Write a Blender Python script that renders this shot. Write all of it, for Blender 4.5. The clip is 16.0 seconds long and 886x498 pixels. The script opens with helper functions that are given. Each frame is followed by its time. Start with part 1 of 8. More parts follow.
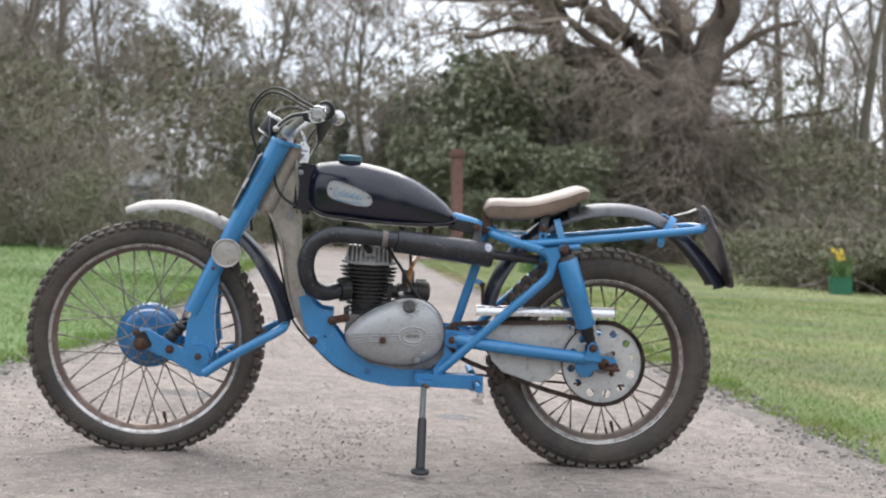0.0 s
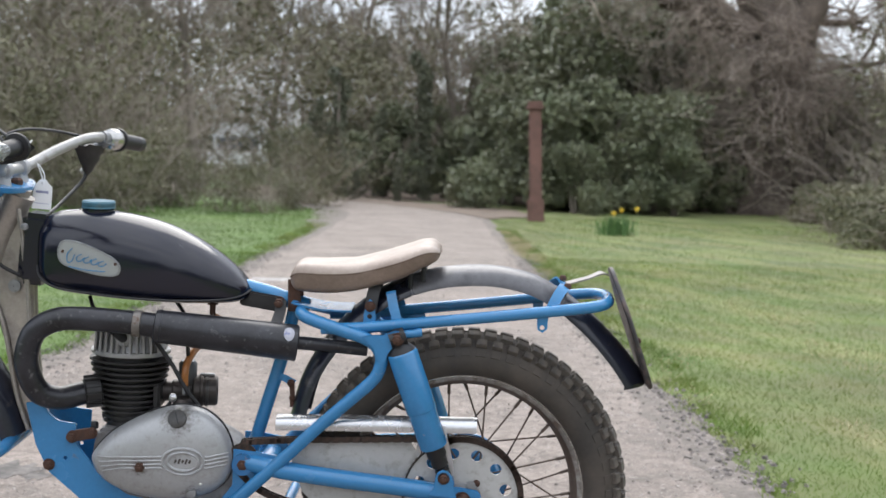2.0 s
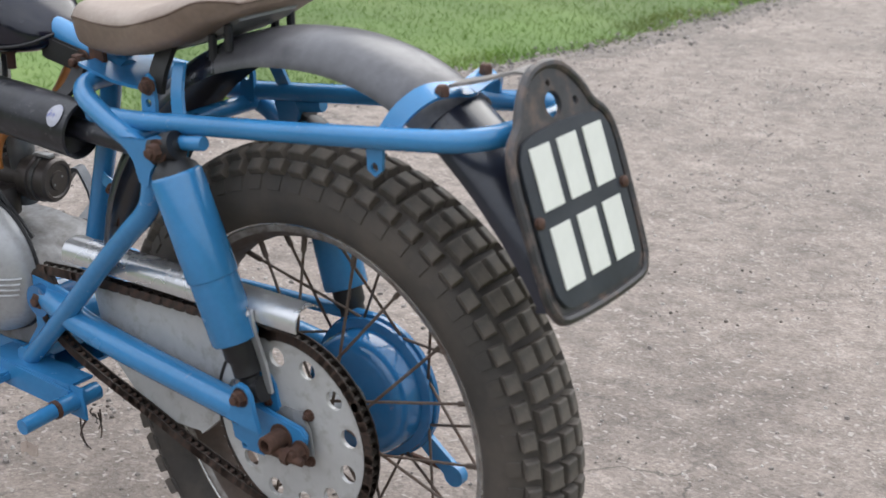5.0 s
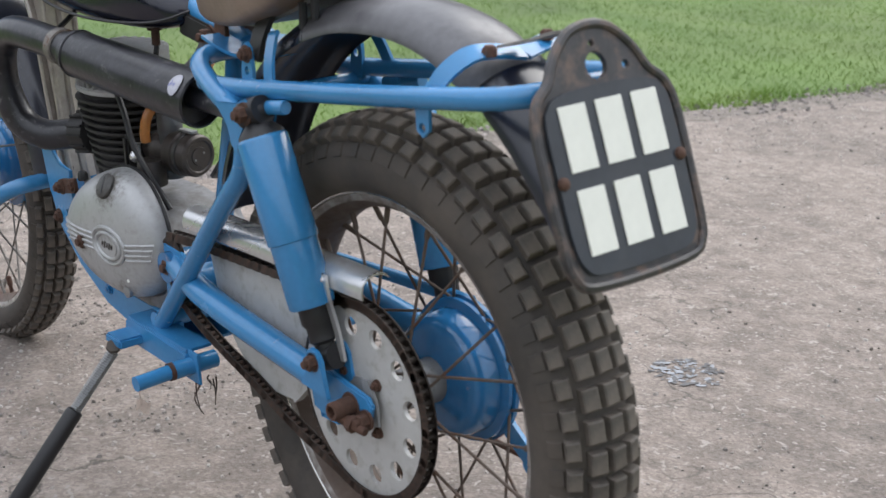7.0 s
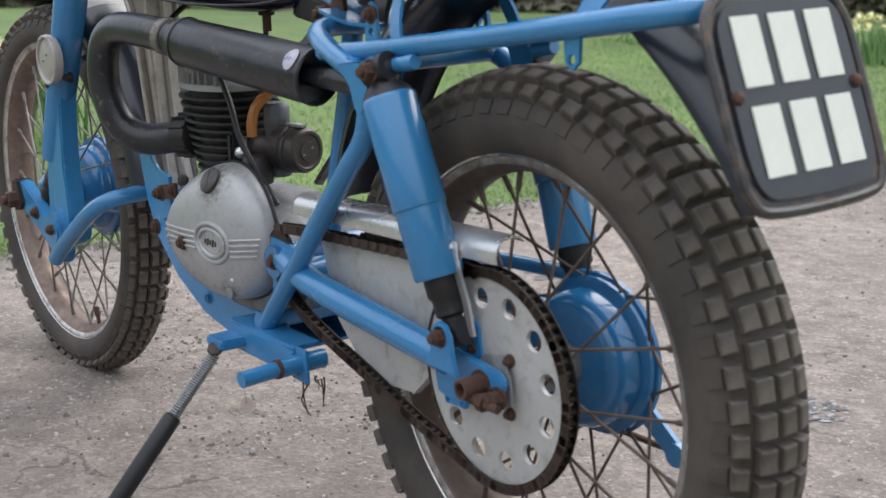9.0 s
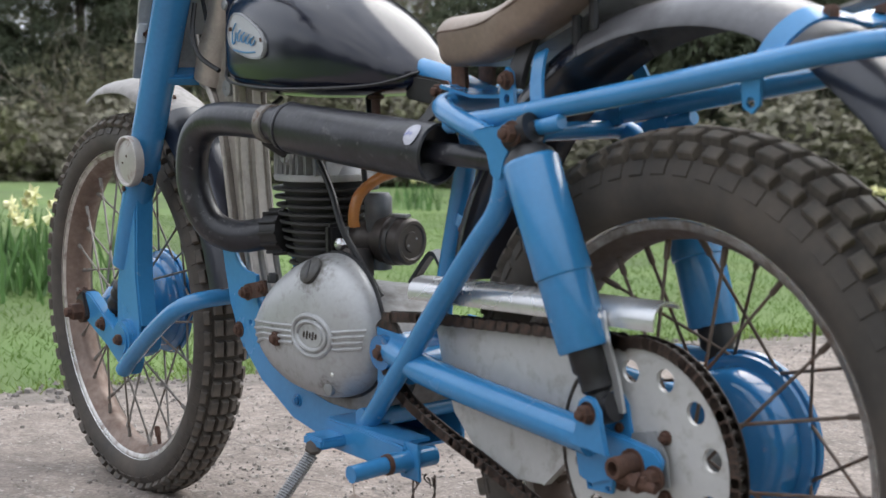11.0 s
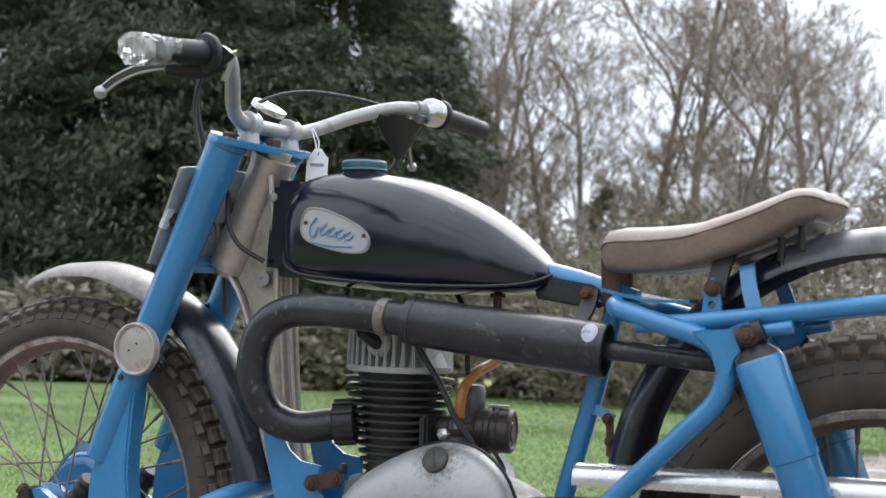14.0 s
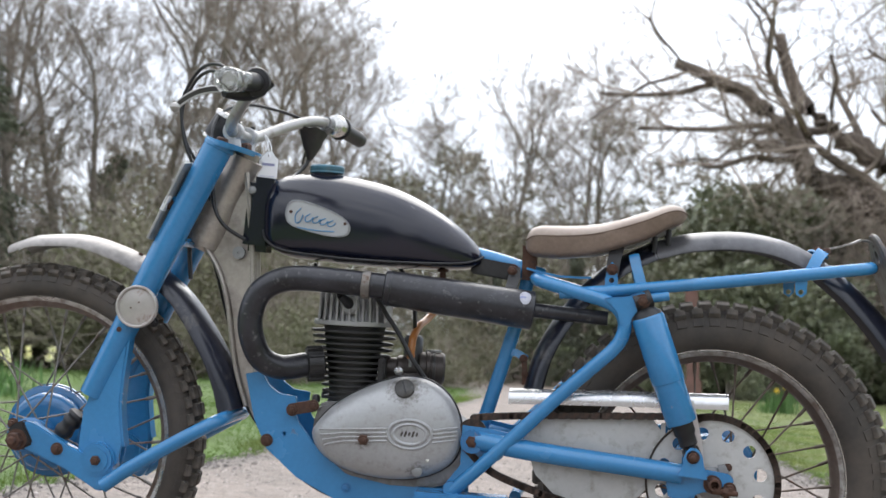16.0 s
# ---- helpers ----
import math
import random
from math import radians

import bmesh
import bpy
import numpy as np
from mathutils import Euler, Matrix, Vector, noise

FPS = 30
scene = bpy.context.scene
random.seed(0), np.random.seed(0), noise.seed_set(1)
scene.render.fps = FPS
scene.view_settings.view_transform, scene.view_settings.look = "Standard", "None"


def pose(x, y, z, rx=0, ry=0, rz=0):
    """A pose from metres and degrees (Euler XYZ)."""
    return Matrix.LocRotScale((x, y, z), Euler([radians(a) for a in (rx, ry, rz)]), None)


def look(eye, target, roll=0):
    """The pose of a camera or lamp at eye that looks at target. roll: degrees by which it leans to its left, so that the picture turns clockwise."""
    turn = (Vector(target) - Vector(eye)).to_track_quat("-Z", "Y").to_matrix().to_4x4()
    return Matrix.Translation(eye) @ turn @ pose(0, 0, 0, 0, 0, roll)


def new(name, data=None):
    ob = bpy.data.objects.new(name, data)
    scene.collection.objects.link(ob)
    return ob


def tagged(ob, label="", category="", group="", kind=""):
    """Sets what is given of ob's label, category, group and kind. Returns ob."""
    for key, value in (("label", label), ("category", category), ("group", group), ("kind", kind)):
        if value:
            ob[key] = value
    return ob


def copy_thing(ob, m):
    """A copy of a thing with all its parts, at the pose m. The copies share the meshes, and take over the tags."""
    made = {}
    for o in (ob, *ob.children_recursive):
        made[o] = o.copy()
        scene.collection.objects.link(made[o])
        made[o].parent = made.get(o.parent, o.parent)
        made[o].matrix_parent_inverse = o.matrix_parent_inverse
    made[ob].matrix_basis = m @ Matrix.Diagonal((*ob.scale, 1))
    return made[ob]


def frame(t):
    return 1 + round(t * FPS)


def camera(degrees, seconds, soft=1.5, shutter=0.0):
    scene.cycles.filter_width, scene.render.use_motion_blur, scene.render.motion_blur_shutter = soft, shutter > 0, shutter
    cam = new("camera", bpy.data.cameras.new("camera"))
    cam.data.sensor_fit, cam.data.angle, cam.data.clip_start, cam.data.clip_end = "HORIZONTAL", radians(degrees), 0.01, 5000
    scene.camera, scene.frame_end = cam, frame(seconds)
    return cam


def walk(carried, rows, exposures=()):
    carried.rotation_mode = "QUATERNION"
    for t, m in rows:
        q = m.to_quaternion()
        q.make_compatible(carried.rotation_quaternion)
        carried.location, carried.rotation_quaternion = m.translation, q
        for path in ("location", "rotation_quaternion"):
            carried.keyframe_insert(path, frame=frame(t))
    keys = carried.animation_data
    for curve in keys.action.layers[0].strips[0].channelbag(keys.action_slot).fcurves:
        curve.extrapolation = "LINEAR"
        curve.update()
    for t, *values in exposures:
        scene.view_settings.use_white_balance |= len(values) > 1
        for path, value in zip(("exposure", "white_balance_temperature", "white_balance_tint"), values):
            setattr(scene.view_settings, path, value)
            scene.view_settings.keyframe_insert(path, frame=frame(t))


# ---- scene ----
cam = camera(35.98, 16.0)
PATH = [
    (0, (-0.0476, -3.9804, 0.7109), (0.0855, -1.9853, 0.6684), 0.00),
    (0.5, (0.0417, -3.679, 0.8112), (0.1716, -1.684, 0.7543), -0.00),
    (1, (0.2003, -3.3533, 0.8964), (0.312, -1.3573, 0.8362), -0.45),
    (1.5, (0.3986, -3.0811, 0.9584), (0.4642, -1.0835, 0.8858), -0.25),
    (2, (0.6869, -2.785, 0.9641), (0.6522, -0.7892, 0.8386), -0.56),
    (2.5, (0.924, -2.4739, 0.9517), (0.7593, -0.4938, 0.7233), -0.37),
    (3, (1.1246, -2.1031, 0.9589), (0.7907, -0.1664, 0.5881), -0.03),
    (3.5, (1.2714, -1.7925, 0.9696), (0.7692, 0.0799, 0.4777), 0.40),
    (5.8, (1.8146, -0.9983, 0.95), (0.4643, 0.3542, 0.3605), -0.38),
    (6, (1.8346, -0.9826, 0.9428), (0.4573, 0.3434, 0.3554), -0.46),
    (6.5, (1.8707, -0.9663, 0.9129), (0.4319, 0.307, 0.3574), -0.38),
    (7, (1.8743, -0.9659, 0.8686), (0.3833, 0.2661, 0.3599), -0.27),
    (7.5, (1.8473, -0.9721, 0.8189), (0.3262, 0.2405, 0.3544), -0.28),
    (8, (1.8146, -0.9726, 0.7648), (0.2693, 0.2263, 0.3468), -0.33),
    (8.5, (1.7946, -0.9851, 0.7195), (0.2378, 0.2134, 0.3453), -0.35),
    (8.7, (1.7833, -0.9871, 0.7046), (0.2218, 0.2095, 0.3446), -0.44),
    (10.8, (1.6411, -1.0657, 0.5574), (0.0523, 0.1453, 0.4605), 0.07),
    (11, (1.6137, -1.075, 0.5544), (0.0331, 0.1484, 0.4857), 0.02),
    (11.5, (1.5405, -1.0993, 0.545), (-0.0044, 0.1709, 0.5466), 0.15),
    (12, (1.4617, -1.1474, 0.5273), (-0.0284, 0.1841, 0.6104), 0.36),
    (12.5, (1.3926, -1.2596, 0.5199), (-0.0205, 0.1477, 0.6711), 0.42),
    (13, (1.2886, -1.3974, 0.5279), (-0.0107, 0.1102, 0.7252), 0.57),
    (13.5, (1.1629, -1.56, 0.5347), (0.0247, 0.0699, 0.7535), 0.69),
    (14, (1.0028, -1.7518, 0.5519), (0.0544, -0.0039, 0.7652), 0.43),
    (14.5, (0.8183, -1.9781, 0.5378), (0.0763, -0.1333, 0.7522), 0.42),
    (15, (0.6839, -2.1897, 0.5219), (0.1165, -0.2836, 0.733), 0.32),
    (15.5, (0.5939, -2.4012, 0.5208), (0.185, -0.4532, 0.7161), 0.22),
    (16, (0.4907, -2.6408, 0.5036), (0.2495, -0.6631, 0.6778), 0.13),
]
walk(cam, [(t, look(eye, target, roll)) for t, eye, target, roll in PATH],
     exposures=((0, 0.30), (3, 0.22), (8.5, 0.18), (12, 0.29), (15, 0.36), (16, 0.33)))

cam.data.dof.use_dof, cam.data.dof.focus_distance, cam.data.dof.aperture_fstop = True, 2.2, 9.0

# ---- sky and light: bright overcast spring day ----
world = bpy.data.worlds.new("world")
scene.world = world
world.use_nodes = True
wn, wl = world.node_tree.nodes, world.node_tree.links
wn.clear()
w_out, w_bg = wn.new("ShaderNodeOutputWorld"), wn.new("ShaderNodeBackground")
w_sky, w_mix, w_noise = wn.new("ShaderNodeTexSky"), wn.new("ShaderNodeMix"), wn.new("ShaderNodeTexNoise")
w_map, w_co, w_ramp = wn.new("ShaderNodeMapping"), wn.new("ShaderNodeTexCoord"), wn.new("ShaderNodeValToRGB")
SUN_EL, SUN_AZ = 46.0, 352.0
w_sky.sky_type, w_sky.sun_disc = "NISHITA", False
w_sky.sun_elevation, w_sky.sun_rotation = radians(SUN_EL), radians(SUN_AZ)
w_noise.inputs["Scale"].default_value, w_noise.inputs["Detail"].default_value = 3.2, 6
w_map.inputs["Scale"].default_value = (1, 1, 2.2)
w_ramp.color_ramp.elements[0].position, w_ramp.color_ramp.elements[0].color = 0.32, (5.4, 5.85, 6.75, 1)
w_ramp.color_ramp.elements[1].position, w_ramp.color_ramp.elements[1].color = 0.62, (9.2, 9.6, 10.35, 1)
w_mix.data_type = "RGBA"
w_mix.inputs["Factor"].default_value = 0.92
wl.new(w_co.outputs["Generated"], w_map.inputs["Vector"])
wl.new(w_map.outputs["Vector"], w_noise.inputs["Vector"])
wl.new(w_noise.outputs["Fac"], w_ramp.inputs["Fac"])
wl.new(w_sky.outputs["Color"], w_mix.inputs["A"])
# an overcast sky is about twice as bright overhead as at the horizon
w_sep, w_up, w_gain = wn.new("ShaderNodeSeparateXYZ"), wn.new("ShaderNodeMapRange"), wn.new("ShaderNodeVectorMath")
w_up.inputs["To Min"].default_value, w_up.inputs["To Max"].default_value = 0.72, 1.6
w_gain.operation = "SCALE"
wl.new(w_co.outputs["Generated"], w_sep.inputs["Vector"])
wl.new(w_sep.outputs["Z"], w_up.inputs["Value"])
wl.new(w_ramp.outputs["Color"], w_gain.inputs[0])
wl.new(w_up.outputs["Result"], w_gain.inputs["Scale"])
wl.new(w_gain.outputs["Vector"], w_mix.inputs["B"])
wl.new(w_mix.outputs["Result"], w_bg.inputs["Color"])
w_bg.inputs["Strength"].default_value = 0.152
wl.new(w_bg.outputs["Background"], w_out.inputs["Surface"])

sun = new("sun", bpy.data.lights.new("sun", "SUN"))
sun.data.energy, sun.data.angle, sun.data.color = 2.0, radians(50), (1.0, 0.96, 0.9)
_s = Vector((math.sin(radians(SUN_AZ)) * math.cos(radians(SUN_EL)), math.cos(radians(SUN_AZ)) * math.cos(radians(SUN_EL)), math.sin(radians(SUN_EL))))
sun.matrix_world = look(_s * 40, (0, 0, 0))


# ---- materials ----
def material(name, base, rough=0.5, metal=0.0, vary=0.15, scale=6.0, bump=0.1, fine=80.0, patch=None, amount=0.0,
             patch_scale=14.0, patch_rough=0.85, coat=0.0, spread=0.0, soft_patch=0.08, trans=0.0):
    """Base colour with slow and fine variation, patches of a second colour (rust, dirt, wear) and fine relief."""
    m = bpy.data.materials.new(name)
    m.use_nodes = True
    n, l = m.node_tree.nodes, m.node_tree.links
    b = n["Principled BSDF"]
    co = n.new("ShaderNodeTexCoord")
    slow, grain = n.new("ShaderNodeTexNoise"), n.new("ShaderNodeTexNoise")
    slow.inputs["Scale"].default_value, slow.inputs["Detail"].default_value = scale, 5
    grain.inputs["Scale"].default_value, grain.inputs["Detail"].default_value = fine, 4
    for k in (slow, grain):
        l.new(co.outputs["Object"], k.inputs["Vector"])
    add = n.new("ShaderNodeMath")
    add.operation = "MULTIPLY_ADD"
    l.new(grain.outputs["Fac"], add.inputs[0])
    add.inputs[1].default_value = 0.5
    l.new(slow.outputs["Fac"], add.inputs[2])
    ramp = n.new("ShaderNodeValToRGB")
    ramp.color_ramp.elements[0].position, ramp.color_ramp.elements[1].position = 0.5, 1.0
    ramp.color_ramp.elements[0].color = (*[c * (1 - vary) for c in base], 1)
    ramp.color_ramp.elements[1].color = (*[min(1, c * (1 + vary)) for c in base], 1)
    l.new(add.outputs[0], ramp.inputs["Fac"])
    colour = ramp.outputs["Color"]
    if spread:
        info, hsv, rng = n.new("ShaderNodeObjectInfo"), n.new("ShaderNodeHueSaturation"), n.new("ShaderNodeMapRange")
        l.new(info.outputs["Random"], rng.inputs["Value"])
        rng.inputs["To Min"].default_value, rng.inputs["To Max"].default_value = 1 - spread, 1 + spread
        l.new(rng.outputs["Result"], hsv.inputs["Value"])
        l.new(colour, hsv.inputs["Color"])
        colour = hsv.outputs["Color"]
    b.inputs["Roughness"].default_value, b.inputs["Metallic"].default_value = rough, metal
    rr = n.new("ShaderNodeMapRange")
    rr.inputs["To Min"].default_value, rr.inputs["To Max"].default_value = max(0.02, rough * 0.75), min(1, rough * 1.25)
    l.new(slow.outputs["Fac"], rr.inputs["Value"])
    roughness = rr.outputs["Result"]
    if patch:
        pn, pr, mix = n.new("ShaderNodeTexNoise"), n.new("ShaderNodeValToRGB"), n.new("ShaderNodeMix")
        pn.inputs["Scale"].default_value, pn.inputs["Detail"].default_value = patch_scale, 8
        pn.inputs["Roughness"].default_value = 0.65
        l.new(co.outputs["Object"], pn.inputs["Vector"])
        cut = 0.72 - 0.44 * amount
        pr.color_ramp.elements[0].position, pr.color_ramp.elements[1].position = cut - soft_patch / 2, cut + soft_patch
        l.new(pn.outputs["Fac"], pr.inputs["Fac"])
        mix.data_type = "RGBA"
        l.new(pr.outputs["Color"], mix.inputs["Factor"])
        l.new(colour, mix.inputs["A"])
        mix.inputs["B"].default_value = (*patch, 1)
        colour = mix.outputs["Result"]
        rm = n.new("ShaderNodeMix")
        l.new(pr.outputs["Color"], rm.inputs["Factor"])
        l.new(roughness, rm.inputs["A"])
        rm.inputs["B"].default_value = patch_rough
        roughness = rm.outputs["Result"]
        if metal:
            mm = n.new("ShaderNodeMix")
            l.new(pr.outputs["Color"], mm.inputs["Factor"])
            mm.inputs["A"].default_value, mm.inputs["B"].default_value = metal, 0.0
            l.new(mm.outputs["Result"], b.inputs["Metallic"])
    l.new(colour, b.inputs["Base Color"])
    l.new(roughness, b.inputs["Roughness"])
    if coat:
        b.inputs["Coat Weight"].default_value, b.inputs["Coat Roughness"].default_value = coat, 0.08
    if trans:
        b.inputs["Transmission Weight"].default_value = trans
    if bump:
        bp = n.new("ShaderNodeBump")
        bp.inputs["Strength"].default_value, bp.inputs["Distance"].default_value = bump, 0.25 / fine
        l.new(add.outputs[0], bp.inputs["Height"])
        l.new(bp.outputs["Normal"], b.inputs["Normal"])
    return m


RUST = (0.085, 0.042, 0.028)
BLUE = material("blue_paint", (0.034, 0.190, 0.405), 0.25, 0, 0.1, 9, 0.03, 120, (0.12, 0.08, 0.065), 0.07, 30, 0.7, soft_patch=0.05, coat=0.25)
BLUE_DEEP = material("deep_blue_paint", (0.020, 0.140, 0.330), 0.15, 0, 0.12, 7, 0.03, 90, (0.12, 0.07, 0.05), 0.1, 26, coat=0.4)
NAVY = material("black_tank_paint", (0.005, 0.006, 0.015), 0.17, 0, 0.3, 5, 0.004, 160, (0.05, 0.05, 0.055), 0.03, 30, 0.5, soft_patch=0.1)
NAVY.node_tree.nodes["Principled BSDF"].inputs["Specular IOR Level"].default_value = 0.55
NAVY_GUARD = material("dark_navy_paint", (0.011, 0.013, 0.024), 0.3, 0, 0.35, 6, 0.03, 120, (0.09, 0.085, 0.085), 0.2, 16, 0.6, coat=0.3)
WORN = material("worn_grey_paint", (0.098, 0.096, 0.104), 0.36, 0.1, 0.3, 9, 0.05, 90, (0.026, 0.026, 0.03), 0.36, 9, 0.6, soft_patch=0.14)
WORN_ALLOY = material("worn_alloy", (0.245, 0.228, 0.215), 0.42, 0.35, 0.3, 10, 0.06, 70, (0.09, 0.08, 0.072), 0.32, 16, 0.7, soft_patch=0.2)
ALLOY = material("cast_alloy", (0.375, 0.378, 0.385), 0.42, 0.35, 0.14, 7, 0.09, 150, (0.26, 0.25, 0.235), 0.25, 60, 0.8, soft_patch=0.16)
BEAM = material("weathered_cast_beam", (0.40, 0.365, 0.33), 0.38, 0.6, 0.2, 8, 0.08, 120, (0.15, 0.13, 0.11), 0.25, 14, 0.75, soft_patch=0.2)
SHEET = material("dull_sheet_alloy", (0.47, 0.47, 0.465), 0.5, 0.3, 0.1, 6, 0.04, 90, (0.2, 0.165, 0.125), 0.24, 30, 0.75, soft_patch=0.2)
BRIGHT = material("bright_sheet_alloy", (0.62, 0.62, 0.63), 0.28, 0.75, 0.08, 9, 0.03, 110, (0.4, 0.38, 0.35), 0.12, 22, 0.5, soft_patch=0.2)
CHROME = material("tarnished_chrome", (0.52, 0.51, 0.49), 0.22, 0.95, 0.1, 14, 0.03, 120, (0.16, 0.12, 0.09), 0.16, 34, 0.7)
BAR = material("dulled_chrome_bar", (0.37, 0.365, 0.355), 0.4, 0.4, 0.12, 12, 0.04, 120, (0.17, 0.13, 0.1), 0.2, 26, 0.75, soft_patch=0.2)
RIM = material("rusty_chrome_rim", (0.50, 0.48, 0.46), 0.28, 0.75, 0.25, 14, 0.09, 110, (0.16, 0.105, 0.08), 0.36, 38, 0.8, soft_patch=0.16)
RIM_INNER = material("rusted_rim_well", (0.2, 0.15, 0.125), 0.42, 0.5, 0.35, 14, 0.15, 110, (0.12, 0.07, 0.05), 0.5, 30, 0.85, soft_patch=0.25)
RIM_REAR = material("dirty_chrome_rim", (0.36, 0.345, 0.33), 0.34, 0.7, 0.3, 14, 0.15, 110, (0.12, 0.085, 0.068), 0.5, 44, 0.85, soft_patch=0.2)
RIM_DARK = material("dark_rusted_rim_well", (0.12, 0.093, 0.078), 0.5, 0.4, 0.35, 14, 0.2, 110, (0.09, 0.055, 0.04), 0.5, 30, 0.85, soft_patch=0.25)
RUSTY = material("rusty_steel", RUST, 0.85, 0.15, 0.5, 22, 0.35, 170, (0.045, 0.03, 0.025), 0.4, 40)
SPOKE = material("rusty_spoke", (0.105, 0.08, 0.066), 0.6, 0.35, 0.35, 30, 0.1, 150, (0.1, 0.05, 0.03), 0.4, 40)
SPOKE_BRIGHT = material("dull_spoke", (0.19, 0.175, 0.16), 0.5, 0.5, 0.3, 30, 0.1, 150, (0.1, 0.055, 0.035), 0.35, 40)
PIPE = material("black_stove_paint", (0.018, 0.018, 0.023), 0.33, 0, 0.6, 16, 0.35, 90, (0.15, 0.145, 0.145), 0.16, 75, 0.85, soft_patch=0.12)
IRON = material("black_cylinder_iron", (0.026, 0.025, 0.026), 0.5, 0.2, 0.3, 14, 0.1, 140, (0.06, 0.055, 0.05), 0.2, 34)
RUBBER = material("tyre_rubber", (0.039, 0.034, 0.030), 0.75, 0, 0.25, 9, 0.2, 110, (0.105, 0.085, 0.070), 0.42, 12, 0.95, soft_patch=0.3)
TREAD = material("dusty_tread_rubber", (0.078, 0.068, 0.059), 0.72, 0, 0.35, 24, 0.3, 140, (0.135, 0.108, 0.087), 0.42, 30, 0.95, soft_patch=0.3, spread=0.18)
BLACK = material("black_rubber", (0.010, 0.010, 0.012), 0.5, 0, 0.3, 12, 0.08, 120)
CHAIN = material("oily_chain", (0.032, 0.025, 0.021), 0.5, 0.4, 0.5, 30, 0.25, 140, (0.075, 0.042, 0.03), 0.4, 60)
LEVER = material("dark_tarnished_lever", (0.06, 0.058, 0.056), 0.45, 0.3, 0.4, 30, 0.15, 130, (0.05, 0.045, 0.04), 0.4, 40)
BOARD = material("scuffed_grey_board", (0.40, 0.405, 0.405), 0.45, 0, 0.2, 12, 0.05, 90, (0.2, 0.195, 0.19), 0.25, 20, 0.6, soft_patch=0.3)
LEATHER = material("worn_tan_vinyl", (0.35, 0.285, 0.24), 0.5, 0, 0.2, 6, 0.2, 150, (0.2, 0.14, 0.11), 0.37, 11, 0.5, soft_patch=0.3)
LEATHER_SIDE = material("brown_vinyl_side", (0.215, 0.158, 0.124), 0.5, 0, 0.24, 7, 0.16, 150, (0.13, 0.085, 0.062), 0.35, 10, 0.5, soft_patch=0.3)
SEAM = material("brown_piping", (0.13, 0.085, 0.065), 0.7, 0, 0.2, 20, 0.1, 120)
PLATE = material("black_enamel_plate", (0.02, 0.024, 0.031), 0.32, 0, 0.3, 10, 0.05, 100, (0.055, 0.055, 0.058), 0.2, 14, 0.7, soft_patch=0.3)
PLATE_EDGE = material("rust_flecked_plate", (0.036, 0.034, 0.036), 0.42, 0.1, 0.4, 14, 0.3, 90, (0.15, 0.105, 0.086), 0.36, 42, soft_patch=0.14)
CREAM = material("cream_relief", (0.64, 0.64, 0.59), 0.5, 0, 0.05, 12, 0.05, 100, (0.5, 0.48, 0.42), 0.1, 30)
CARB = material("bronze_carburettor", (0.062, 0.052, 0.048), 0.45, 0.45, 0.25, 20, 0.15, 130, (0.05, 0.045, 0.04), 0.3, 30)
ZINC = material("grey_zinc", (0.26, 0.265, 0.27), 0.5, 0.45, 0.15, 18, 0.1, 130, (0.13, 0.12, 0.11), 0.25, 30)
DULL_ZINC = material("dull_zinc_casting", (0.125, 0.13, 0.14), 0.5, 0.45, 0.2, 18, 0.1, 130, (0.06, 0.055, 0.05), 0.3, 30)
DULL_ALLOY = material("stained_rough_alloy", (0.20, 0.20, 0.205), 0.55, 0.3, 0.3, 14, 0.25, 110, (0.10, 0.09, 0.08), 0.4, 40, 0.8, soft_patch=0.2)
PETROL = material("amber_fuel_hose", (0.38, 0.14, 0.03), 0.35, 0, 0.2, 20, 0.05, 90, coat=0.3)
PAPER = material("white_card", (0.86, 0.87, 0.88), 0.7, 0, 0.03, 10, 0.02, 90)
_n, _l = PAPER.node_tree.nodes, PAPER.node_tree.links
_t, _m = _n.new("ShaderNodeBsdfTranslucent"), _n.new("ShaderNodeMixShader")
_t.inputs["Color"].default_value, _m.inputs["Fac"].default_value = (0.9, 0.9, 0.92, 1), 0.5
_l.new(_n["Principled BSDF"].outputs[0], _m.inputs[1])
_l.new(_t.outputs[0], _m.inputs[2])
_l.new(_m.outputs[0], _n["Material Output"].inputs["Surface"])
PAPER_INK = material("violet_ink", (0.32, 0.33, 0.5), 0.7, 0, 0.05, 10, 0.0, 90)
BADGE = material("satin_badge_alloy", (0.37, 0.375, 0.38), 0.36, 0.4, 0.06, 14, 0.03, 120, (0.33, 0.32, 0.3), 0.12, 30)
BADGE_BLUE = material("badge_blue_enamel", (0.06, 0.22, 0.42), 0.4, 0, 0.1, 20, 0.0, 100)
CAP = material("faded_teal_cap", (0.04, 0.12, 0.17), 0.5, 0.1, 0.3, 14, 0.08, 110, (0.10, 0.15, 0.16), 0.25, 22)
STICKER = material("pale_sticker", (0.36, 0.36, 0.41), 0.4, 0, 0.2, 60, 0.02, 100, (0.10, 0.12, 0.34), 0.36, 70)
CLEAR = material("clear_wrap", (0.9, 0.92, 0.92), 0.04, 0, 0.06, 30, 0.5, 60, trans=0.8)
REFLECT = material("dull_reflector_back", (0.40, 0.375, 0.355), 0.34, 0.25, 0.1, 16, 0.05, 100, (0.2, 0.13, 0.10), 0.24, 26)


